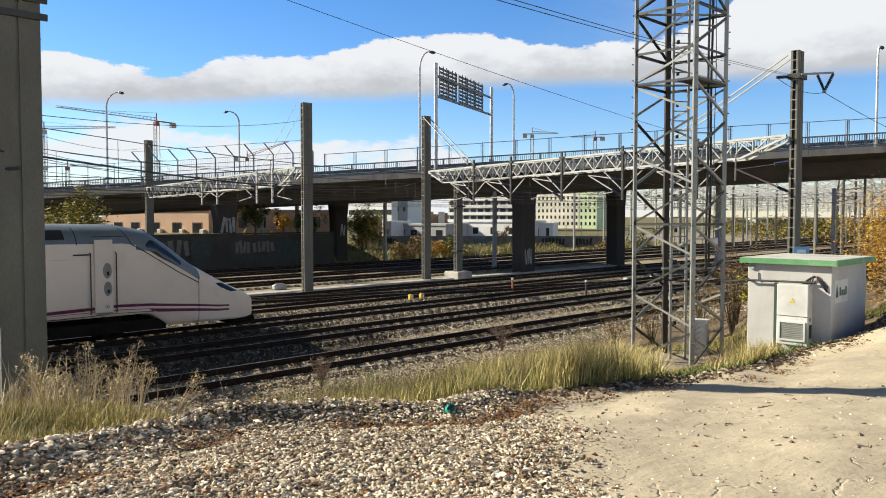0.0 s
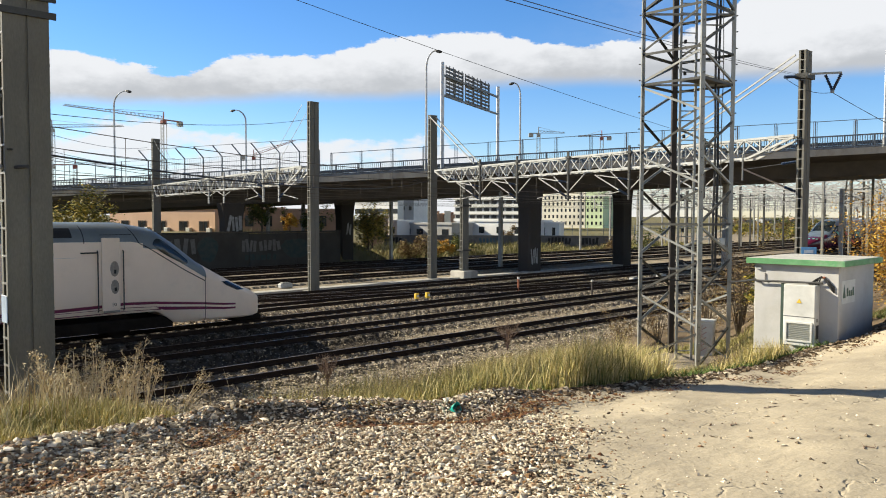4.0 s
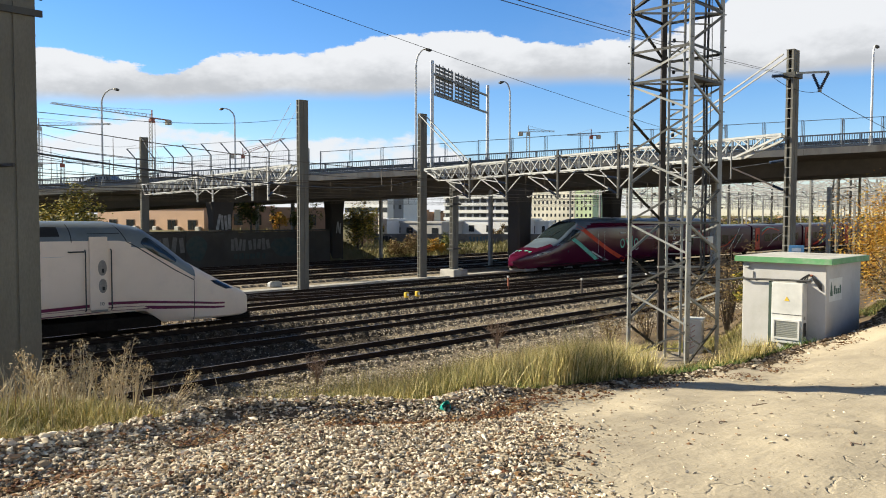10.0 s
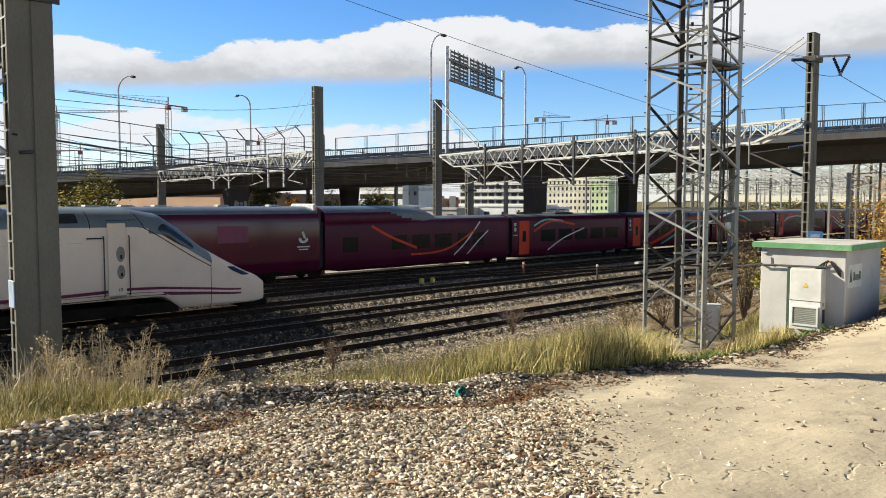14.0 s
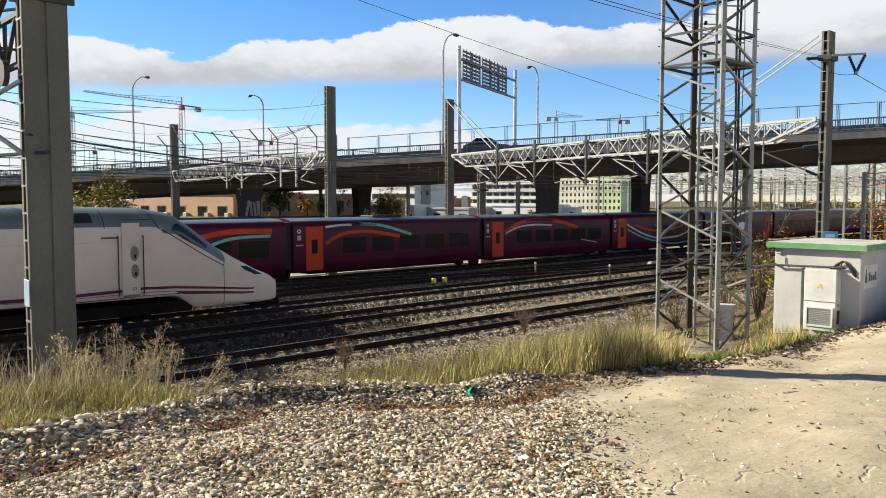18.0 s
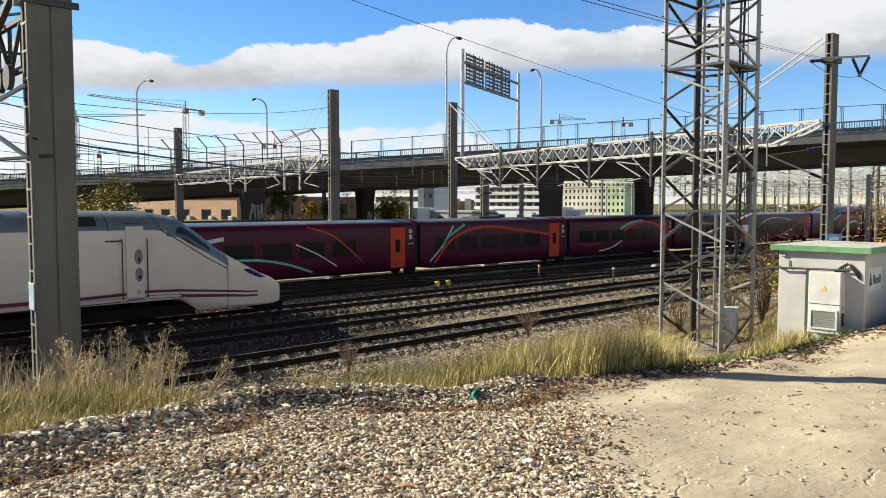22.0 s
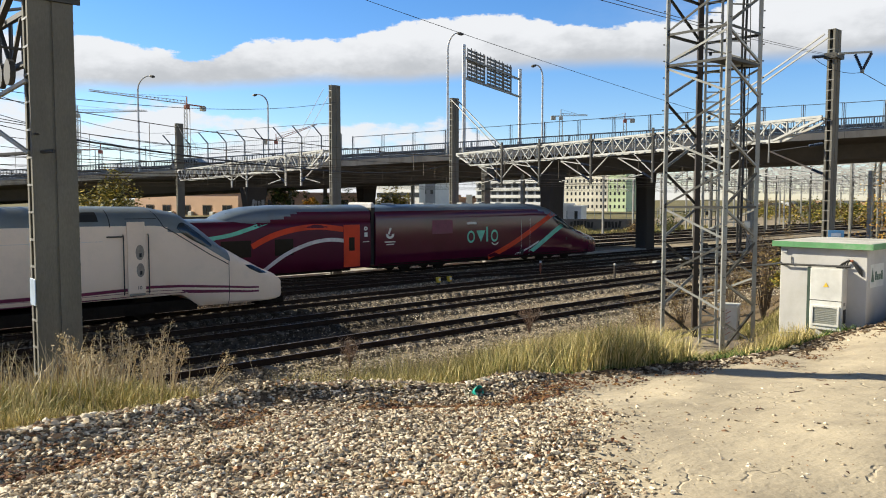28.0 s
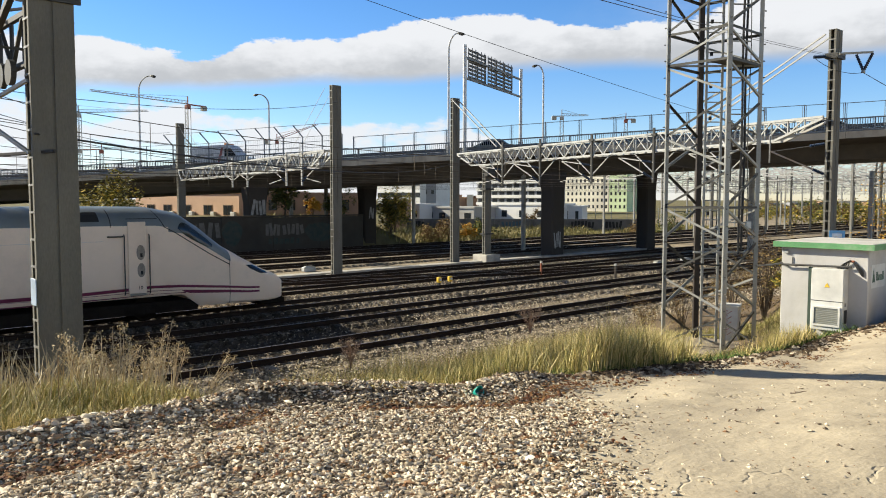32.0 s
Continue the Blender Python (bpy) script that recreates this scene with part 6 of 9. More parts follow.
def build_litter():
    x, y = 0.06, 7.1
    ob = empty("crumpled_cup", pose(x, y, ground_z(x, y) + 0.035, 68, 12, 25) @ Matrix.Scale(0.7, 4), "crumpled turquoise plastic cup lying on the gravel", "cup")
    m = Mesh()
    n = 18
    rings = []
    for z, r in ((-0.06, 0.042), (-0.02, 0.05), (0.02, 0.056), (0.06, 0.064), (0.064, 0.068), (0.066, 0.06), (0.02, 0.052), (-0.05, 0.038)):
        rings.append([(math.cos(6.2832 * i / n) * r * (1 + 0.15 * math.sin(3 * 6.2832 * i / n + z * 60)), math.sin(6.2832 * i / n) * r * (1 - 0.2 * math.cos(2 * 6.2832 * i / n)), z) for i in range(n)])
    m.loft(rings)
    smooth_angle(part("cup_wall", m, CUP, ob), 50)
    part("cup_label", Mesh().plate([(-0.018, -0.061, -0.02), (0.018, -0.061, -0.02), (0.018, -0.064, 0.02), (-0.018, -0.064, 0.02)], 0.003), BOX_WHITE, ob)
    rng = np.random.default_rng(5)
    # a rotten stump of wood at the path's edge, and sticks
    x, y = 2.68, 10.15
    m = Mesh()
    for k in range(9):
        a = rng.uniform(0, 6.28)
        c = Vector((rng.normal(0, 0.07), rng.normal(0, 0.05), 0.015))
        d = Vector((math.cos(a), math.sin(a) * 0.6, 0.15)) * rng.uniform(0.05, 0.13)
        m.tube([c - d, c + Vector((0, 0, 0.03)), c + d], 0.022, 6, r2=0.01)
    s = empty("rotten_wood", pose(x, y, ground_z(x, y)), "dark crumbling piece of rotten wood on the sand", "wood")
    part("splinters", m, BARK, s)
    for k, (x, y, l, a) in enumerate(((3.05, 5.5, 0.16, 30), (2.5, 6.6, 0.12, 30), (3.2, 7.5, 0.2, 28), (1.1, 6.2, 0.2, -10), (1.35, 8.6, 0.3, 25), (1.9, 8.9, 0.22, 20), (4.1, 9.2, 0.18, 25), (0.95, 7.15, 0.22, 15), (3.7, 8.1, 0.1, -20))):
        m = Mesh()
        pts = [Vector((l * (i / 5 - 0.5), rng.normal(0, 0.02), 0.005 + abs(rng.normal(0, 0.003)))) for i in range(6)]
        m.tube(pts, 0.006, 6, r2=0.002)
        m.tube([pts[2], pts[2] + Vector((0.05, 0.05, 0.008))], 0.003, 5, r2=0.001)
        st = part("stick", m, TWIG, None, at=pose(x, y, ground_z(x, y), 0, 0, a))
        tagged(st, "dry broken stick on the sandy path", "stick", "sticks on the path")
    for k, (x, y) in enumerate(((0.75, 8.7), (-1.25, 7.45), (-1.5, 7.6))):
        m = Mesh().plate([(-0.07, -0.04, 0.03), (0.06, -0.05, 0.035), (0.08, 0.03, 0.05), (-0.05, 0.05, 0.03)], 0.004)
        o = part("paper_scrap", m, BOX_WHITE, None, at=pose(x, y, ground_z(x, y), 8, 5, 40 * k))
        tagged(o, "white scrap of paper among the stones", "litter", "scraps on the gravel")


build_litter()

# ---- trains ----
def lerp_table(tab):
    xs = [a for a, b in tab]
    ys = [b for a, b in tab]
    return lambda x: float(np.interp(x, xs, ys))


class Body:
    """A car body: top, bottom and half width along x; sides upright, roof rounded."""

    def __init__(self, top, bot, half, shoulder=0.72, p=2.4):
        self.top, self.bot, self.half, self.sh, self.p = lerp_table(top), lerp_table(bot), lerp_table(half), shoulder, p

    def y_at(self, x, z):
        zt, zb, w = self.top(x), self.bot(x), self.half(x)
        zs = zb + self.sh * (zt - zb)
        if z <= zs:
            lo = zb + 0.18 * (zt - zb)
            t = min(1, max(0, (z - zb) / (lo - zb)))
            return w * (0.9 + 0.28 * t if t < 0.25 else 0.96 + 0.04 * t)
        k = min(1.0, (z - zs) / (zt - zs))
        return w * max(0.0, 1 - k ** self.p) ** (1 / self.p)

    def ring(self, x, n=9):
        zt, zb, w = self.top(x), self.bot(x), self.half(x)
        zs = zb + self.sh * (zt - zb)
        lo = zb + 0.18 * (zt - zb)
        side = [(w * 0.9, zb), (w * 0.97, zb + 0.25 * (lo - zb)), (w, lo), (w, (lo + zs) / 2), (w, zs)]
        for i in range(1, n):
            a = math.pi / 2 * i / n
            side.append((w * math.cos(a) ** (2 / self.p), zs + (zt - zs) * math.sin(a) ** (2 / self.p)))
        side.append((0.0, zt))
        return [(x, -y, z) for y, z in side] + [(x, y, z) for y, z in side[-2::-1]]

    def mesh(self, xs, pick):
        m = Mesh()
        rings = [self.ring(x) for x in xs]
        m.loft(rings, pick(0, 0, 0))
        for k, f in enumerate(m.f):
            c = sum((Vector(m.v[i]) for i in f), Vector()) / len(f)
            m.m[k] = m.slot(pick(*c))
        return m

    def skin(self, x, a, off=0.0):
        """A place on the roof: a is 0 along the ridge, -1 and 1 at the shoulders."""
        zt, zb, w = self.top(x), self.bot(x), self.half(x)
        zs = zb + self.sh * (zt - zb)
        q = math.pi / 2 * abs(a)
        return (x - 0.5 * off, math.copysign(w * math.sin(q) ** (2 / self.p), a), zs + (zt - zs) * math.cos(q) ** (2 / self.p) + off)

    def sheet(self, x0, x1, half, off=0.012, nx=10, na=10):
        """A pane laid across the roof from x0 to x1; half: how far it reaches to either shoulder, at its two ends."""
        m = Mesh()
        g = [self.skin(x0 + (x1 - x0) * i / nx, (half[0] + (half[1] - half[0]) * i / nx) * (2 * j / na - 1), off) for i in range(nx + 1) for j in range(na + 1)]
        k = na + 1
        m.add(g, [(i * k + j, (i + 1) * k + j, (i + 1) * k + j + 1, i * k + j + 1) for i in range(nx) for j in range(na)])
        return m

    def strip(self, pts, width, off=0.006, side=-1, mat=None, m=None):
        """A painted band on the side along points (x, z), laid on the surface."""
        m = m or Mesh()
        L, R = [], []
        for k, (x, z) in enumerate(pts):
            a, b = pts[max(k - 1, 0)], pts[min(k + 1, len(pts) - 1)]
            d = Vector((b[0] - a[0], b[1] - a[1])).normalized()
            w = width(k / (len(pts) - 1)) if callable(width) else width
            n = Vector((-d.y, d.x)) * w / 2
            for q, lst in ((n, L), (-n, R)):
                px, pz = x + q.x, z + q.y
                lst.append((px, side * (self.y_at(px, pz) + off), pz))
        o = len(m.v)
        k = len(pts)
        m.add(L + R, [(i, i + 1, k + i + 1, k + i) if side > 0 else (i, k + i, k + i + 1, i + 1) for i in range(k - 1)], mat)
        return m

    def patch(self, x0, z0, x1, z1, off=0.006, side=-1, nx=4, nz=4, m=None, mat=None, slant=0.0):
        m = m or Mesh()
        g = []
        for j in range(nz + 1):
            for i in range(nx + 1):
                z = z0 + (z1 - z0) * j / nz
                x = x0 + (x1 - x0) * i / nx + slant * (z - z0)
                g.append((x, side * (self.y_at(x, z) + off), z))
        n = nx + 1
        m.add(g, [(j * n + i, j * n + i + 1, (j + 1) * n + i + 1, (j + 1) * n + i) for j in range(nz) for i in range(nx)], mat)
        return m


WHITE_BODY = Body(
    [(-22, 4.12), (-8.3, 4.14), (-5.9, 4.11), (-4.8, 3.91), (-4.1, 3.44), (-3.2, 2.70), (-2.3, 2.17), (-1.35, 1.66), (-0.7, 1.40), (-0.38, 1.18), (-0.22, 0.75)],
    [(-22, 0.93), (-4.9, 0.92), (-4.25, 0.44), (-1.1, 0.36), (-0.5, 0.36), (-0.22, 0.55)],
    [(-22, 1.42), (-4.5, 1.42), (-3.2, 1.40), (-2.2, 1.30), (-1.4, 1.12), (-0.8, 0.85), (-0.42, 0.6), (-0.22, 0.25)], 0.74, 2.2)


def white_pick(x, y, z):
    if x > -5.6:
        return GREY_TRAIN if z > 3.4 - (x + 5.6) * 0.6 and x < -3.0 else WHITE_TRAIN
    return GREY_TRAIN if z > 3.42 else WHITE_TRAIN


def wheelset(parent, x, z=0.46, r=0.46):
    for s in (-1, 1):
        m = Mesh()
        rings = []
        for y, rr in ((-0.07, r * 0.55), (-0.07, r * 0.97), (-0.035, r), (0.05, r), (0.055, r + 0.025), (0.075, r + 0.025), (0.075, r * 0.5)):
            rings.append([(math.cos(2 * math.pi * i / 20) * rr, s * (0.75 - 0.02) - s * y, z + math.sin(2 * math.pi * i / 20) * rr) for i in range(20)])
        m.loft(rings)
        w = part("wheel", m, UNDER, parent, at=pose(x, 0, 0))
        smooth_angle(w, 30)
    part("axle", Mesh().tube([(x, -0.7, z), (x, 0.7, z)], 0.08, 10), UNDER, parent)


def bogie(parent, x, half=1.3):
    m = Mesh()
    for s in (-1, 1):
        m.box(x - half - 0.5, s * 1.02 - 0.08, 0.42, x + half + 0.5, s * 1.02 + 0.08, 0.62, bev=0.03)
        for q in (-1, 1):
            m.box(x + q * half - 0.2, s * 1.12 - 0.09, 0.30, x + q * half + 0.2, s * 1.12 + 0.09, 0.62, bev=0.04)
            m.tube([(x + q * 0.45, s * 1.1, 0.3), (x + q * 0.45, s * 1.1, 0.68)], 0.11, 10)
    m.box(x - 0.35, -1.0, 0.40, x + 0.35, 1.0, 0.60)
    part("bogie_frame", m, UNDER, parent, "grimy bogie frame")
    for q in (-1, 1):
        wheelset(parent, x + q * half)


def curve(pts, n=6):
    """Points along a smooth line through (x, z) points."""
    out = []
    P = [pts[0]] + list(pts) + [pts[-1]]
    for k in range(1, len(P) - 2):
        p0, p1, p2, p3 = P[k - 1:k + 3]
        for i in range(n):
            t = i / n
            out.append(tuple(0.5 * (2 * p1[j] + (p2[j] - p0[j]) * t + (2 * p0[j] - 5 * p1[j] + 4 * p2[j] - p3[j]) * t * t + (3 * p1[j] - p0[j] - 3 * p2[j] + p3[j]) * t ** 3) for j in (0, 1)))
    return out + [pts[-1]]


# grey that stands in for shade inside the door's grip recesses
GRIP = material("grey_recess_shade", (0.30, 0.26, 0.22), 0.7, scale=4, fine=0.3)


def build_white_train():
    ob = empty("high_speed_train", track_pose(16.6, 28.2), "parked white high-speed power car with a grey roof and maroon stripes", "train")
    B = WHITE_BODY
    xs = [-21.5, -20, -16, -12, -9] + [-8 + 0.15 * i for i in range(48)] + [-0.82, -0.72, -0.62, -0.54, -0.46, -0.4, -0.35, -0.31, -0.28, -0.25, -0.23, -0.22]
    body = part("body", B.mesh(xs, white_pick), None, ob, "white and grey streamlined body")
    smooth_angle(body, 35)
    for side in (-1, 1):
        # two maroon bands that widen and part towards the tail
        for name, pts, w in (("upper_stripe", [(-21, 1.22), (-10.8, 1.19), (-8.7, 1.19), (-7.0, 1.24), (-6.1, 1.28), (-5.0, 1.24), (-3.2, 1.08), (-2.3, 0.98), (-1.75, 0.94)], lambda t: 0.13 - 0.06 * t),
                             ("lower_stripe", [(-21, 1.02), (-10.8, 1.02), (-8.7, 1.02), (-7.0, 1.05), (-6.1, 1.08), (-5.0, 1.04), (-3.2, 0.91), (-2.3, 0.82), (-1.75, 0.79)], lambda t: 0.21 - 0.14 * t)):
            q = []
            for a, b in zip(pts, pts[1:]):
                q += [(a[0] + (b[0] - a[0]) * i / 5, a[1] + (b[1] - a[1]) * i / 5) for i in range(5)]
            q.append(pts[-1])
            part(name, B.strip(q, w, side=side), STRIPE, body, "maroon stripe")
        # the dark seam between roof cap and side
        seam = [(-5.9 + 0.1 * i, 3.62 - 0.0 * i) for i in range(0)] + [(-5.85, 3.98), (-5.6, 3.40), (-5.2, 3.18), (-4.6, 2.80), (-3.9, 2.36), (-3.1, 1.92)]
        q = []
        for a, b in zip(seam, seam[1:]):
            q += [(a[0] + (b[0] - a[0]) * i / 6, a[1] + (b[1] - a[1]) * i / 6) for i in range(6)]
        part("seam", B.strip(q + [seam[-1]], 0.035, off=0.008, side=side), RUBBER, body)
        part("nose_joint", B.strip([(-3.1, 0.42 + 0.1 * i) for i in range(18)], 0.025, off=0.008, side=side), RUBBER, body)
        # windscreen quarter and lamp glass
        m = Mesh()
        m = glass_fan(B, curve([(-5.12, 3.34), (-5.0, 3.50), (-4.78, 3.52), (-4.35, 3.21), (-4.0, 2.92), (-3.78, 2.70), (-3.92, 2.60), (-4.45, 2.84), (-4.9, 3.12), (-5.12, 3.34)], 3)[:-1], side, 0.02)
        part("windscreen", m, CAB_GLASS, body, "dark swept windscreen glass")
        m = glass_fan(B, [(-2.4, 1.86), (-2.0, 1.83), (-1.55, 1.62), (-1.22, 1.46), (-1.7, 1.48), (-2.2, 1.70)], side)
        part("headlamp_glass", m, GLASS_DARK, body, "dark headlamp cover")
        part("roof_grille", B.patch(-8.6, 3.62, -7.8, 3.94, off=0.01, side=side), RUBBER, body, "dark roof grille")
        part("roof_joint", B.strip([(-7.45, 3.42 + 0.06 * i) for i in range(11)], 0.03, off=0.008, side=side), RUBBER, body)
        part("roof_joint", B.strip([(-6.9 + 0.1 * i, 3.70) for i in range(12)], 0.02, off=0.008, side=side), RUBBER, body)
        part("side_joint", B.strip([(-21 + 0.7 * i, 2.95) for i in range(20)], 0.012, off=0.006, side=side), PALE, body)
        # cab door with its recesses, and the handrails beside it
        y = B.y_at(-6.5, 2.4)
        d = Mesh().box(-6.9, side * (y + 0.02) - 0.022, 1.1, -6.28, side * (y + 0.02) + 0.022, 3.6, bev=0.015)
        door = part("door", d, WHITE_TRAIN, ob, "white cab door")
        for (x0, z0, x1, z1) in ((-6.62, 2.26, -6.32, 2.80), (-6.60, 1.66, -6.32, 2.16)):
            r = Mesh()
            n = 14
            cx, cz, rx, rz = (x0 + x1) / 2, (z0 + z1) / 2, (x1 - x0) / 2, (z1 - z0) / 2
            r.loft([[(cx + rx * math.cos(6.2832 * i / n) * k, side * (y + yy), cz + rz * math.sin(6.2832 * i / n) * k) for i in range(n)] for k, yy in ((1.0, 0.046), (0.8, 0.05))])
            part("grip_recess", r, GRIP, door, "oval grip recess, its shade painted grey")
            part("grip", Mesh().box(cx - 0.02, side * (y + 0.06) - 0.012, cz - rz * 0.6, cx + 0.05, side * (y + 0.06) + 0.012, cz - rz * 0.1), RUBBER, door)
        if side < 0:
            num = bpy.data.curves.new("door_number", "FONT")
            num.body, num.size, num.extrude, num.align_x = "10", 0.17, 0.003, "CENTER"
            num.materials.append(RUBBER)
            part("door_number", num, None, door, "small black painted number", at=pose(-6.5, -(y + 0.046), 1.24, 90))
        part("sill", Mesh().box(-6.85, side * (y + 0.03) - 0.02, 1.02, -6.3, side * (y + 0.03) + 0.02, 1.09, bev=0.01), STEEL, door)
        for x in (-7.03, -6.17):
            part("handrail", Mesh().tube([(x, side * (y + 0.01), 3.16), (x, side * (y + 0.07), 3.12), (x, side * (y + 0.07), 1.12), (x, side * (y + 0.01), 1.08)], 0.022, 8), STEEL_DARK, ob)
        part("grab_bar", Mesh().tube([(-7.56, side * (y + 0.01), 3.1), (-7.54, side * (y + 0.06), 3.1), (-7.06, side * (y + 0.06), 3.1)], 0.025, 8), STEEL_DARK, ob)
    # running gear
    m = Mesh().box(-21, -1.2, 0.3, -4.3, 1.2, 0.7)
    part("underframe", m, UNDER, ob, "black underframe")
    part("coupler_skirt", Mesh().box(-1.5, -0.75, 0.16, -0.35, 0.75, 0.4, bev=0.05), UNDER, ob)
    for x in (-7.4, -17.5):
        bogie(ob, x)


def glass_fan(B, pts, side, off=0.012):
    """A pane on the curved skin inside an outline of (x, z) points, with a thin rim."""
    cx, cz = sum(p[0] for p in pts) / len(pts), sum(p[1] for p in pts) / len(pts)
    q = []
    for a, b in zip(pts, pts[1:] + pts[:1]):
        q += [(a[0] + (b[0] - a[0]) * i / 3, a[1] + (b[1] - a[1]) * i / 3) for i in range(3)]
    m = Mesh()
    rings = []
    for k in (1.0, 0.75, 0.5, 0.25):
        rings.append([(cx + (x - cx) * k, 0, cz + (z - cz) * k) for x, z in q])
    rings = [[(x, side * (B.y_at(x, z) + off), z) for x, _, z in r] for r in rings]
    m.loft(rings, caps=False)
    n = len(q)
    o = len(m.v)
    m.add([(cx, side * (B.y_at(cx, cz) + off), cz)], [])
    for i in range(n):
        m.f.append((3 * n + i, 3 * n + (i + 1) % n, o))
        m.m.append(0)
    if side < 0:
        return m
    m.f = [f[::-1] for f in m.f]
    return m


build_white_train()

NOSE = 22.7
CAR = 14.45
PURPLE_LOCO = Body(
    [(-22.7, 4.06), (-9, 4.1), (-7.6, 4.04), (-6.6, 3.83), (-5.6, 3.34), (-4.7, 2.78), (-3.7, 2.32), (-2.6, 1.98), (-1.6, 1.72), (-0.8, 1.48), (-0.3, 1.25), (0, 0.95)],
    [(-22.7, 0.52), (-8, 0.52), (-6, 0.45), (-3, 0.42), (-1, 0.34), (-0.4, 0.36), (0, 0.6)],
    [(-22.7, 1.5), (-6, 1.5), (-4.4, 1.46), (-3.0, 1.36), (-2.0, 1.2), (-1.2, 0.98), (-0.6, 0.72), (-0.2, 0.46), (0, 0.2)], 0.76, 2.3)
PURPLE_CAR = Body([(-20, 3.4), (20, 3.4)], [(-20, 0.50), (20, 0.50)], [(-20, 1.5), (20, 1.5)], 0.82, 2.6)


CAB_EDGE = lerp_table([(-22.8, 3.66), (-8.4, 3.66), (-7.6, 3.45), (-6.9, 3.05), (-6.1, 2.42), (-4.8, 2.16), (-3.4, 1.98), (-3.0, 9.0)])


def loco_pick(x, y, z):
    """Grey above the line that runs along the roof and dips round the cab."""
    return ROOF_BLUE if z > CAB_EDGE(x) else PURPLE


def car_pick(x, y, z):
    return ROOF_BLUE if z > 3.27 else PURPLE_SATIN


MOVING = []


def blob(B, cx, cz, rx, rz, side, inner=0.0, a0=0.0, a1=360.0, off=0.006):
    """A flat painted ring, arc or disc on the side."""
    n = max(6, int(28 * (a1 - a0) / 360))
    pts = []
    for k in ((1.0, inner) if inner else (1.0, 0.01)):
        for i in range(n + 1):
            a = radians(a0 + (a1 - a0) * i / n)
            x, z = cx + rx * k * math.cos(a), cz + rz * k * math.sin(a)
            pts.append((x, side * (B.y_at(x, z) + off), z))
    m = Mesh()
    m.add(pts, [(i, i + 1, n + 2 + i, n + 1 + i) for i in range(n)])
    return m


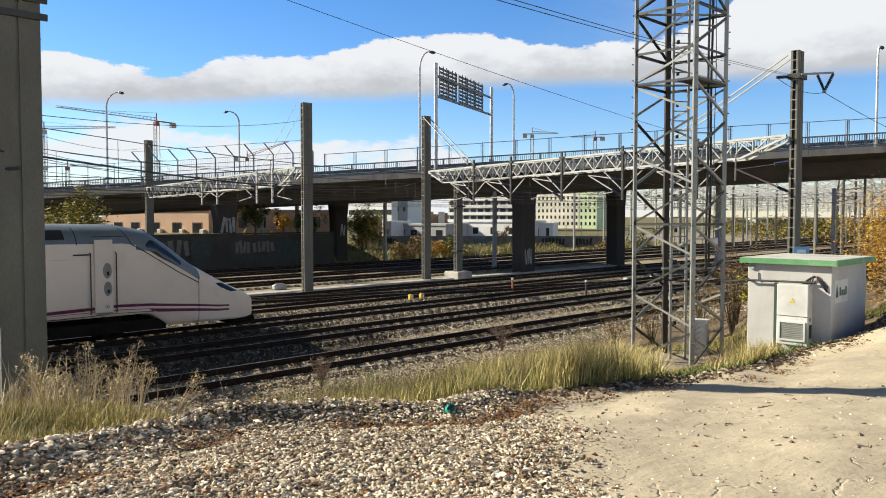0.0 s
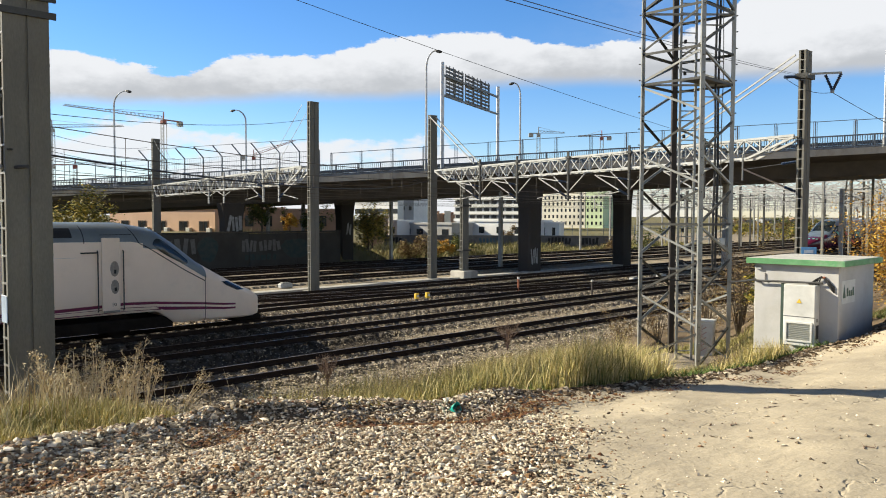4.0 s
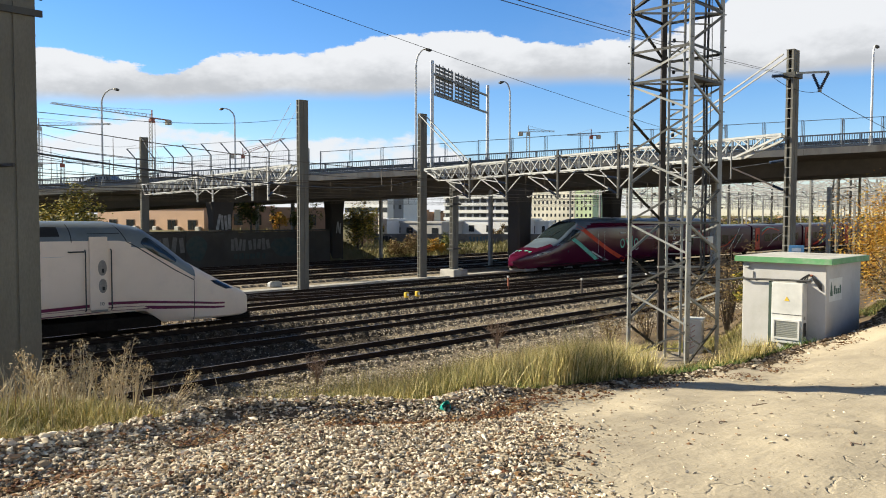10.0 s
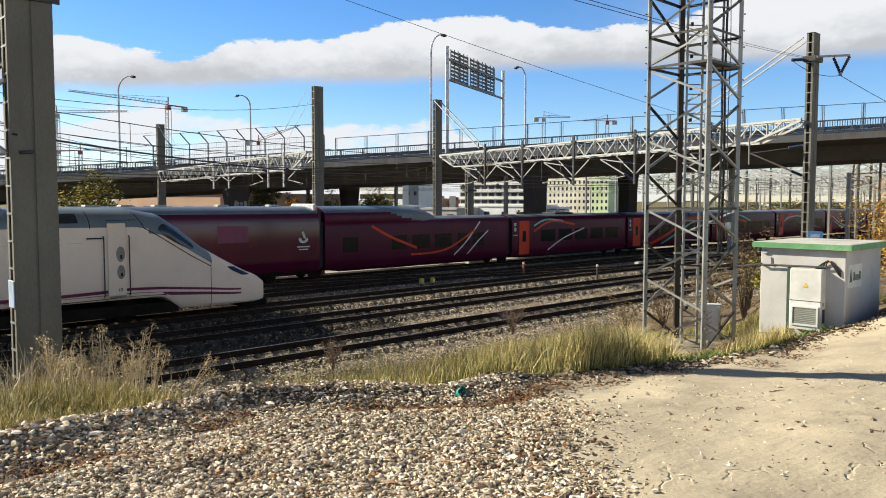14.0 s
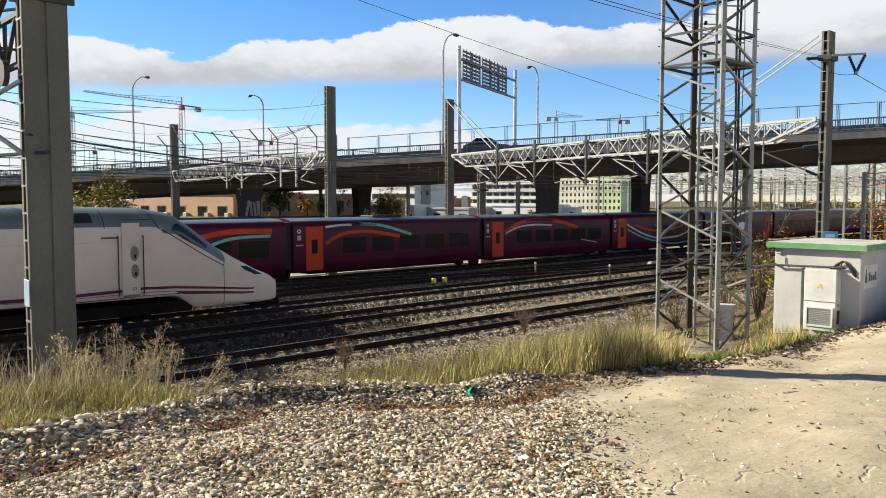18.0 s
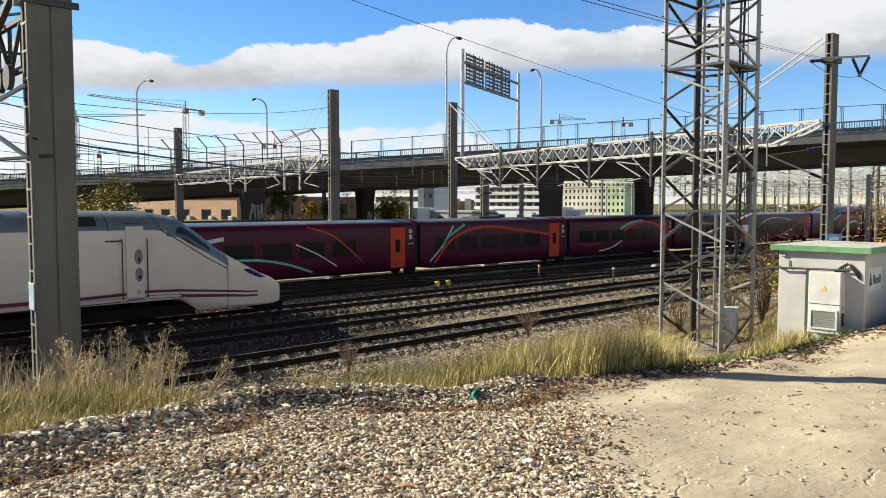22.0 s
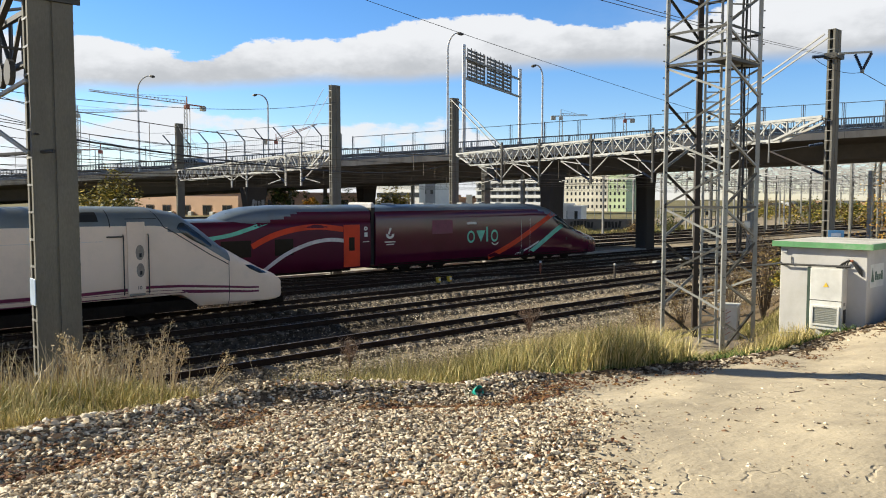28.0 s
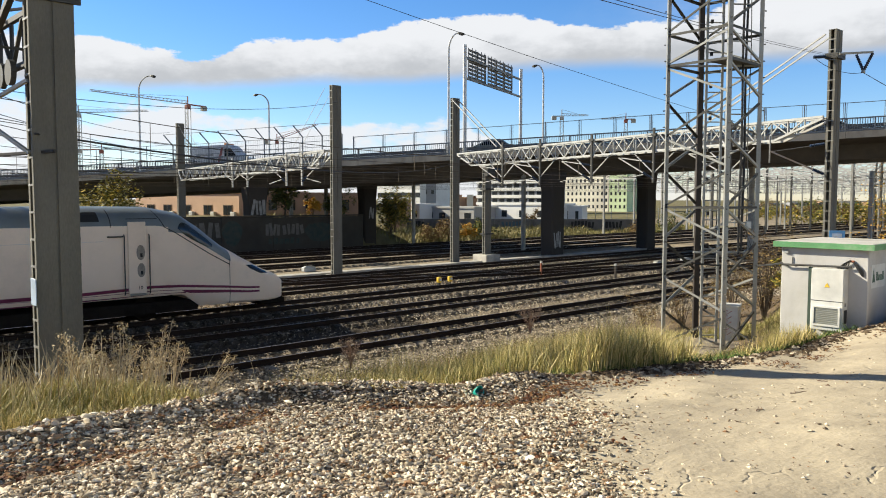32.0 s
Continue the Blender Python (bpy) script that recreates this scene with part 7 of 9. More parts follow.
def power_car(parent, at):
    B = PURPLE_LOCO
    xs = [-22.55, -22.4, -20, -16, -12, -10] + [-9 + 0.09 * i for i in range(90)] + [-0.9, -0.8, -0.68, -0.56, -0.45, -0.35, -0.26, -0.18, -0.11, -0.05, 0]
    car = part("power_car", B.mesh(xs, loco_pick), None, parent, "purple power car with a long nose and grey roof", at=at)
    smooth_angle(car, 35)
    for s in (-1, 1):
        f = -s      # which way the marks read is the same seen from either side
        part("orange_band", B.strip(curve([(-6.4, 3.45), (-7.4, 3.02), (-9.2, 2.15), (-11.0, 1.35), (-13.2, 0.56)]), 0.34, side=s), ORANGE, car, "orange-red band")
        part("teal_band", B.strip(curve([(-5.35, 2.62), (-6.3, 2.2), (-7.6, 1.5), (-9.2, 0.66)]), 0.33, side=s), TEAL, car, "teal band")
        part("pale_band", B.strip(curve([(-8.2, 1.45), (-9.4, 0.98), (-10.6, 0.62)]), 0.12, side=s), PALE, car)
        part("cab_window", glass_fan(B, [(-4.05, 2.20), (-5.0, 2.66), (-5.95, 3.22), (-6.65, 3.16), (-6.2, 2.72), (-5.2, 2.34)], s, 0.016), CAB_GLASS, car, "dark slanted cab side window")
        part("window_rim", B.strip(curve([(-4.0, 2.17), (-5.2, 2.30), (-6.25, 2.70), (-6.72, 3.17)]), 0.05, off=0.02, side=s), RUBBER, car)
        part("headlamp", glass_fan(B, [(-3.05, 1.62), (-2.3, 1.58), (-1.5, 1.36), (-1.25, 1.22), (-1.7, 1.26), (-2.5, 1.42)], s, 0.012), LAMP_GLASS, car, "slim pale headlamp cover")
        part("lamp_lens", blob(B, -1.75, 1.36, 0.13, 0.06, s, off=0.018), BOX_WHITE, car)
        part("lamp_lens", blob(B, -2.15, 1.45, 0.12, 0.055, s, off=0.018), RUBBER, car)
        part("inspection_hatch", blob(B, -5.1, 1.55, 0.09, 0.1, s), RUBBER, car)
        part("step_recess", B.patch(-10.2, 0.56, -9.75, 0.95, off=0.008, side=s), RUBBER, car, "dark step recess")
        part("skirt_edge", B.strip([(-22.3 + 0.5 * i, 0.60) for i in range(41)], 0.07, off=0.006, side=s), UNDER, car)
        # cab door outline, side grille, and the marks
        for x in (-9.15, -10.05):
            part("door_joint", B.strip([(x, 0.75 + 0.1 * i) for i in range(24)], 0.022, off=0.008, side=s), PALE, car)
        part("side_grille", B.patch(-18.2, 2.25, -16.5, 3.1, off=0.008, side=s), STRIPE, car, "dark side grille")
        x0, x1 = (-15.25, -12.35)
        L = lambda q: x0 + (x1 - x0) * (1 - q if s > 0 else q)
        for q in (0.13, 0.88):
            part("mark_ring", blob(B, L(q), 1.98, 0.34, 0.40, s, inner=0.66), TEAL, car, "teal ring mark")
        part("mark_wedge", glass_fan(B, [(L(0.30), 2.36), (L(0.58), 2.36), (L(0.44), 1.60)], s, 0.006), TEAL, car)
        part("mark_bar", B.patch(min(L(0.61), L(0.67)), 1.62, max(L(0.61), L(0.67)), 2.6, side=s), TEAL, car)
        part("mark_smile", blob(B, L(0.9), 1.62, 0.36, 0.26, s, inner=0.74, a0=200, a1=340), PALE, car)
        part("name_bar", B.patch(min(L(0.0), L(0.3)), 2.78, max(L(0.0), L(0.3)), 2.93, side=s), PALE, car, "short pale bar of writing")
        part("emblem", blob(B, -21.5, 2.3, 0.3, 0.22, s, inner=0.4, a0=160, a1=380), PALE, car)
        part("emblem", B.strip([(-21.6, 2.35), (-21.45, 2.7)], 0.14, side=s), PALE, car)
        part("emblem_bar", B.patch(-21.9, 1.86, -21.1, 1.93, side=s), PALE, car)
        part("emblem_bar", B.patch(-21.8, 1.72, -21.2, 1.78, side=s), PALE, car)
    part("windscreen", B.sheet(-6.75, -4.25, (0.46, 0.50)), CAB_GLASS, car, "wide raked windscreen")
    part("nose_panel", B.sheet(-3.75, -2.2, (0.5, 0.34)), ROOF_BLUE, car, "pale rounded panel on the nose")
    for k in range(4):
        x = -1.42 + 0.05 * (k % 2)
        part("nose_mark", Mesh().add([B.skin(x + 0.14 * math.cos(6.2832 * i / 12), -0.42 + 0.28 * k + 0.09 * math.sin(6.2832 * i / 12), 0.012) for i in range(12)], [tuple(range(12))]), TEAL, car)
    part("wiper", Mesh().beam(B.skin(-4.3, 0.05, 0.04), B.skin(-5.3, 0.22, 0.04), 0.03, 0.03), RUBBER, car)
    part("gangway", Mesh().box(-22.75, -1.35, 0.6, -22.5, 1.35, 3.9), RUBBER, car)
    part("underframe", Mesh().box(-22.2, -1.2, 0.34, -2.2, 1.2, 0.6), UNDER, car, "black underframe")
    part("plough", Mesh().box(-1.9, -0.8, 0.14, -0.7, 0.8, 0.4, bev=0.06), STEEL, car, "grey snow plough under the nose")
    for x in (-11.0, -12.6, -14.2, -17.5, -20.5):
        part("roof_hatch", Mesh().box(x - 0.3, -0.25, 4.04, x + 0.3, 0.25, 4.16, bev=0.03), STEEL_WHITE, car)
    part("roof_flag", Mesh().box(-22.6, -1.2, 3.72, -22.4, 1.2, 4.2, bev=0.08), PALE, car, "pale fairing at the coupling")
    for x in (-5.8, -18.4):
        bogie(car, x, 1.4)
    return car


# bands on each car: (material, width, points from the car's left end)
CAR_MARKS = {
    0: [(ORANGE, 0.16, [(3.5, 2.9), (5.0, 2.2), (7.0, 1.5)]), (PALE, 0.10, [(10.2, 0.9), (11.4, 1.8), (12.6, 3.0)]), (PALE, 0.08, [(11.4, 0.9), (12.4, 1.7), (13.4, 2.4)]), (ORANGE, 0.12, [(6.5, 1.1), (9.5, 1.3), (12.2, 2.5)])],
    2: [(ORANGE, 0.26, [(3.5, 0.64), (5.5, 1.16), (7.4, 1.77), (9.0, 2.43), (10.9, 2.79), (13.4, 2.78)]), (TEAL, 0.15, [(5.5, 0.64), (7.6, 1.32), (9.4, 1.96), (11.1, 2.46), (13.3, 2.54)])],
    3: [(ORANGE, 0.2, [(2.25, 2.0), (3.4, 2.52), (5.3, 2.6), (7.5, 2.26)]), (TEAL, 0.16, [(4.6, 3.05), (6.2, 2.92), (8.4, 2.35)]), (PALE, 0.12, [(2.24, 2.91), (3.1, 3.0), (4.0, 3.02)])],
    4: [(ORANGE, 0.24, [(2.3, 2.2), (3.6, 2.8), (5.6, 3.0), (8.0, 2.85), (10.2, 2.4)]), (PALE, 0.11, [(2.3, 2.15), (3.6, 2.55), (5.2, 2.68), (7.2, 2.62)]), (PALE, 0.06, [(10.6, 1.5), (11.6, 1.35), (12.6, 1.2)])],
    5: [(PALE, 0.14, [(2.2, 2.46), (4.5, 1.67), (6.6, 1.26), (8.6, 1.22), (10.6, 1.4), (13.9, 2.24)]), (TEAL, 0.11, [(2.3, 2.05), (4.5, 1.36), (7.0, 0.91), (9.8, 0.69), (13.9, 1.0)]), (ORANGE, 0.13, [(3.3, 2.43), (5.9, 1.9), (9.4, 1.96), (12.4, 2.75)])],
    6: [(PALE, 0.2, [(0.4, 2.36), (1.2, 2.52), (1.9, 2.62)]), (TEAL, 0.12, [(0.4, 1.1), (1.8, 1.46), (3.6, 1.49), (5.4, 1.19), (7.1, 0.64)]), (ORANGE, 0.08, [(6.7, 3.1), (8.4, 2.57), (10.4, 1.05)]), (PALE, 0.08, [(6.0, 2.2), (7.4, 1.6), (8.6, 0.9)])],
    7: [(PALE, 0.1, [(1.0, 0.8), (2.0, 1.7), (3.0, 3.0)]), (TEAL, 0.14, [(4.0, 3.05), (2.6, 2.3), (2.0, 1.6)]), (ORANGE, 0.16, [(1.4, 0.7), (3.0, 2.2), (5.6, 2.85), (9.0, 2.6), (12.3, 2.2)])],
    8: [(TEAL, 0.18, [(6.6, 2.34), (8.0, 2.8), (9.9, 3.04)]), (ORANGE, 0.18, [(7.1, 2.2), (8.2, 2.65), (9.6, 2.86), (11.1, 2.77), (12.3, 2.47)]), (PALE, 0.13, [(3.9, 0.73), (5.4, 0.92), (6.9, 1.45)]), (ORANGE, 0.08, [(1.4, 1.41), (2.7, 1.23), (4.1, 1.37)])],
    9: [(ORANGE, 0.12, [(1.2, 3.03), (3.8, 2.92), (6.7, 2.39)]), (PALE, 0.14, [(8.3, 1.24), (10.5, 0.71), (12.4, 0.84)]), (TEAL, 0.12, [(6.4, 1.5), (7.4, 1.2), (8.4, 0.8)])],
    10: [(PALE, 0.12, [(1.4, 2.0), (3.4, 2.72), (6.0, 2.9), (9.0, 2.6)]), (ORANGE, 0.14, [(4.0, 0.8), (7.0, 1.1), (10.0, 2.0), (12.2, 2.4)])],
    11: [(TEAL, 0.2, [(4.8, 2.36), (6.5, 2.56), (7.7, 2.86), (8.8, 3.2)]), (ORANGE, 0.3, [(7.9, 1.97), (9.05, 2.48), (10.5, 2.81), (12.0, 2.89), (13.5, 2.71)]), (PALE, 0.2, [(8.55, 0.7), (9.8, 1.47), (11.2, 1.98), (12.5, 2.17), (13.6, 2.08)])],
}
CAR_MARKS[1] = [(ORANGE, 0.14, [(2.6, 2.2), (4.6, 2.9), (7.4, 2.6)]), (TEAL, 0.12, [(2.6, 2.6), (4.0, 3.02), (6.0, 2.9)]), (PALE, 0.09, [(4.2, 0.8), (6.0, 1.6), (8.6, 2.3)])]


def passenger_car(parent, k, u):
    B = PURPLE_CAR
    n = CAR if 0 < k < 11 else 15.6
    ox = -n / 2
    xs = [ox + 0.22, ox + 0.3, ox + 0.45, -n / 4, 0, n / 4, -ox - 0.45, -ox - 0.3, -ox - 0.22]
    car = part("passenger_car", B.mesh(xs, car_pick), None, parent, "low purple passenger car with painted bands", at=pose(u + n / 2, 0, 0))
    smooth_angle(car, 35)
    for mat, w, pts in CAR_MARKS.get(k, []):
        q = curve([(ox + x, z) for x, z in pts])
        part("painted_band", B.strip(q, w, off=0.009), mat, car)
    # windows
    if k in (0,):
        wins = [(1.4, 2.5), (5.0, 6.2), (6.6, 8.1), (8.5, 10.0), (10.5, 11.6), (11.9, 13.0)]
    elif k == 11:
        wins = [(1.2, 2.8), (3.6, 5.6), (6.2, 7.85), (9.2, 10.3)]
    elif k == 5:
        wins = [(5.9, 7.2), (7.6, 9.15), (9.6, 11.1), (11.4, 12.3), (12.6, 13.3)]
    elif k == 6:
        wins = [(1.9, 3.55), (4.0, 5.75), (6.2, 7.8), (8.3, 9.9)]
    elif k < 6:
        wins = [(3.4, 5.0), (5.45, 7.05), (7.45, 9.05), (9.45, 11.1), (11.5, 13.2)]
    else:
        wins = [(1.4, 3.05), (3.45, 5.1), (5.5, 7.1), (7.5, 9.3), (9.6, 11.35)]
    for a, b in wins:
        part("window", B.patch(ox + a, 1.45, ox + b, 2.30, off=0.005, nx=2, nz=2), GLASS_DARK, car, "dark tinted window")
    # door, orange, with its own pane
    if k > 0:
        a = 0.98 if k < 6 else n - 2.08
        d = Mesh().box(ox + a, -1.522, 0.6, ox + a + 1.1, -1.47, 2.96, bev=0.012)
        door = part("door", d, ORANGE, car, "bright orange plug door")
        part("door_pane", Mesh().box(ox + a + 0.34, -1.53, 1.5, ox + a + 0.74, -1.50, 2.26, bev=0.03), GLASS_DARK, door)
        e = a - 0.62 if k < 6 else a + 1.32
        part("emblem", blob(B, ox + e + 0.2, 2.72, 0.13, 0.12, -1, inner=0.4), PALE, car)
        part("emblem", B.patch(ox + e + 0.1, 2.25, ox + e + 0.32, 2.5), PALE, car)
        part("emblem_bar", B.patch(ox + e, 1.95, ox + e + 0.45, 2.0), PALE, car)
    for s in (-1, 1):
        part("gangway", Mesh().box(min(s * n / 2, s * (n / 2 - 0.3)), -1.3, 0.7, max(s * n / 2, s * (n / 2 - 0.3)), 1.3, 3.2), RUBBER, car)
    part("underframe", Mesh().box(ox + 1.4, -1.15, 0.36, -ox - 1.4, 1.15, 0.56), UNDER, car, "black underframe")
    # single wheels between cars, and roof gear
    wheelset(car, ox + 0.02, 0.44, 0.44)
    if k % 2:
        m = Mesh()
        m.box(-1.1, -0.7, 3.36, 1.1, 0.7, 3.5, bev=0.06)
        for q in (-0.8, 0.8):
            m.tube([(q, -0.5, 3.5), (q, -0.5, 3.66), (q * 0.2, 0, 3.72), (q, 0.5, 3.66), (q, 0.5, 3.5)], 0.03, 6)
        part("roof_gear", m, STEEL_DARK, car, "folded roof equipment")
    if k in (0, 11):
        # raised roof fairing on the side of the power car
        s = 1 if k == 11 else -1
        F = Body([(0, 3.4), (0.8, 3.78), (1.8, 3.98), (3.3, 4.07), (9.0, 4.07)], [(0, 3.0), (9, 3.0)], [(0, 0.9), (0.8, 1.3), (2.0, 1.46), (9.0, 1.49)], 0.45, 2.2)
        m = Mesh()
        rings = [[(s * (x + n / 2 - 9.22), y, z) for x, y, z in F.ring(q)] for q in (0.02, 0.3, 0.6, 1.0, 1.4, 1.8, 2.2, 2.6, 3.0, 3.4, 3.8, 4.2, 4.6, 5, 7, 9.0)]
        m.loft(rings, ROOF_BLUE)
        for i, f in enumerate(m.f):
            c = sum((Vector(m.v[j]) for j in f), Vector()) / len(f)
            q = s * c.x - n / 2 + 9.22
            if c.z < 3.0 + 0.68 * min(1.0, max(0.0, (q - 1.5) / 3.0)):
                m.m[i] = m.slot(PURPLE_SATIN)
        f = part("roof_fairing", m, None, car, "blue-grey roof fairing over purple flanks")
        smooth_angle(f, 40)
    return n


def build_purple_train():
    ob = empty("passenger_train", track_pose(0, 36.5), "long purple high-speed passenger train with orange doors and swooping bands", "train")
    # the train runs towards -u; its leading power car is turned about
    power_car(ob, pose(0, 0, 0, 0, 0, 180))
    u = NOSE
    for k in range(12):
        u += passenger_car(ob, k, u)
    power_car(ob, pose(u + NOSE, 0, 0))
    MOVING.append(("purple", ob))


build_purple_train()

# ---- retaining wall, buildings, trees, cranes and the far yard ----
WALL = material("dark_retaining_wall", (0.062, 0.054, 0.043), 0.95, scale=0.4, fine=0.12, bump=0.3, stain=(0.07, 0.065, 0.055), stain_amount=0.7, stain_scale=0.6)
FIELD_WALL = material("grey_field_wall", (0.15, 0.145, 0.14), 0.9, scale=0.5, fine=0.12, stain=(0.08, 0.07, 0.06), stain_amount=0.6, stain_scale=1.0)
TERRACOTTA = material("orange_rendered_facade", (0.66, 0.44, 0.30), 0.9, second=(0.58, 0.38, 0.26), scale=0.3, fine=0.06)
BROWN_FACADE = material("brown_brick_facade", (0.46, 0.29, 0.19), 0.9, scale=0.3, fine=0.12)
WHITE_FACADE = material("white_facade", (0.78, 0.78, 0.76), 0.8, second=(0.6, 0.6, 0.585), scale=0.1, fine=0.04)
CREAM_FACADE = material("cream_facade", (0.80, 0.76, 0.64), 0.8, scale=0.1, fine=0.05)
LIME_FACADE = material("pale_green_facade", (0.62, 0.74, 0.46), 0.8, scale=0.1, fine=0.05)
GREY_FACADE = material("grey_facade", (0.30, 0.31, 0.33), 0.8, scale=0.1, fine=0.05)
PALE_GREY_FACADE = material("pale_grey_facade", (0.46, 0.45, 0.43), 0.8, scale=0.3, fine=0.08)
BLUE_FACADE = material("dark_blue_facade", (0.06, 0.075, 0.10), 0.5, scale=0.1, fine=0.05)
WIN_DARK = material("dark_window_pane", (0.03, 0.035, 0.04), 0.15, fine=0.0)
BROWN_FRAME = material("brown_window_frame", (0.16, 0.10, 0.06), 0.7, fine=0.1)
RED_CRANE = material("red_crane_paint", (0.34, 0.11, 0.08), 0.6, fine=0.1)
YARD_STEEL = material("pale_yard_steel", (0.44, 0.44, 0.43), 0.6, 0.2, fine=0.08)


def build_wall():
    ob = empty("retaining_wall", track_pose(0, 61), "dark concrete retaining wall covered with faded graffiti", "wall", kind="structure")
    for k in range(17):
        u = -40 + 5 * k
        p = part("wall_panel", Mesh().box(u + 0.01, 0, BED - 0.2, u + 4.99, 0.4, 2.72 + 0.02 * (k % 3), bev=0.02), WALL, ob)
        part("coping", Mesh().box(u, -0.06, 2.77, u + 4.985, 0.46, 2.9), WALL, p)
    U, V = W(1, 0), W(0, 1)
    local = lambda u, z: Vector((u, -0.0, z))
    for k, (u, z, w, h, n, mat) in enumerate(((14, 0.5, 3.2, 1.9, 6, SPRAY_FADED), (21, 0.7, 4.0, 1.6, 7, SPRAY_FADED), (26.6, 1.0, 3.4, 1.4, 5, SPRAY_FADED), (34.2, 1.0, 1.5, 1.3, 4, SPRAY_FADED), (35.9, 1.1, 2.3, 1.1, 5, SPRAY_FADED), (34.4, 0.3, 3.4, 0.6, 6, SPRAY_TEAL), (38.6, 0.8, 2.6, 1.3, 5, SPRAY_TEAL), (9, 0.5, 3.2, 1.8, 6, SPRAY_FADED))):
        scrawl(ob, local(u, z), Vector((1, 0, 0)), Vector((0, -1, 0)), w, h, n, mat, 50 + k)
    for u, z, a, b in ((31.0, 1.4, 0.95, 1.1), (40.0, 1.3, 1.7, 0.9)):
        part("sprayed_patch", Mesh().plate([(u + a * math.cos(q) * (1 + 0.12 * math.sin(3 * q)), -0.006, z + b * math.sin(q)) for q in (math.tau * i / 18 for i in range(18))], 0.004), SPRAY_TEAL, ob, "faded dark teal sprayed patch")


build_wall()


def block(name, x0, y0, x1, y1, z0, z1, depth, mat, label, floors=0, cols=0, win=(0.55, 0.5), pane=None, band=None, group=""):
    """A building whose front runs from (x0, y0) to (x1, y1): wall, roof edge, and a window for each bay."""
    a, b = Vector((x0, y0, 0)), Vector((x1, y1, 0))
    L = (b - a).length
    ang = math.degrees(math.atan2(b.y - a.y, b.x - a.x))
    ob = empty(name, pose(x0, y0, z0, 0, 0, ang), label, "building", group)
    h = z1 - z0
    part("wall", Mesh().box(0, 0, -1.5, L, depth, h), mat, ob)
    part("roof_edge", Mesh().box(-0.15, -0.15, h, L + 0.15, depth + 0.15, h + 0.3), mat, ob)
    if floors:
        fh, cw = h / floors, L / cols
        me = Mesh().box(-cw * win[0] / 2, -0.03, -fh * win[1] / 2, cw * win[0] / 2, 0.06, fh * win[1] / 2).data("window")
        me.materials.append(pane or WIN_DARK)
        sill = None
        for i in range(floors):
            if band:
                part("balcony_band", Mesh().box(0, -0.7, i * fh - 0.1, L, -0.002, i * fh + fh * 0.36), band, ob)
            for j in range(cols):
                part("window", me, None, ob, at=pose((j + 0.5) * cw, 0, (i + 0.62) * fh))
    return ob


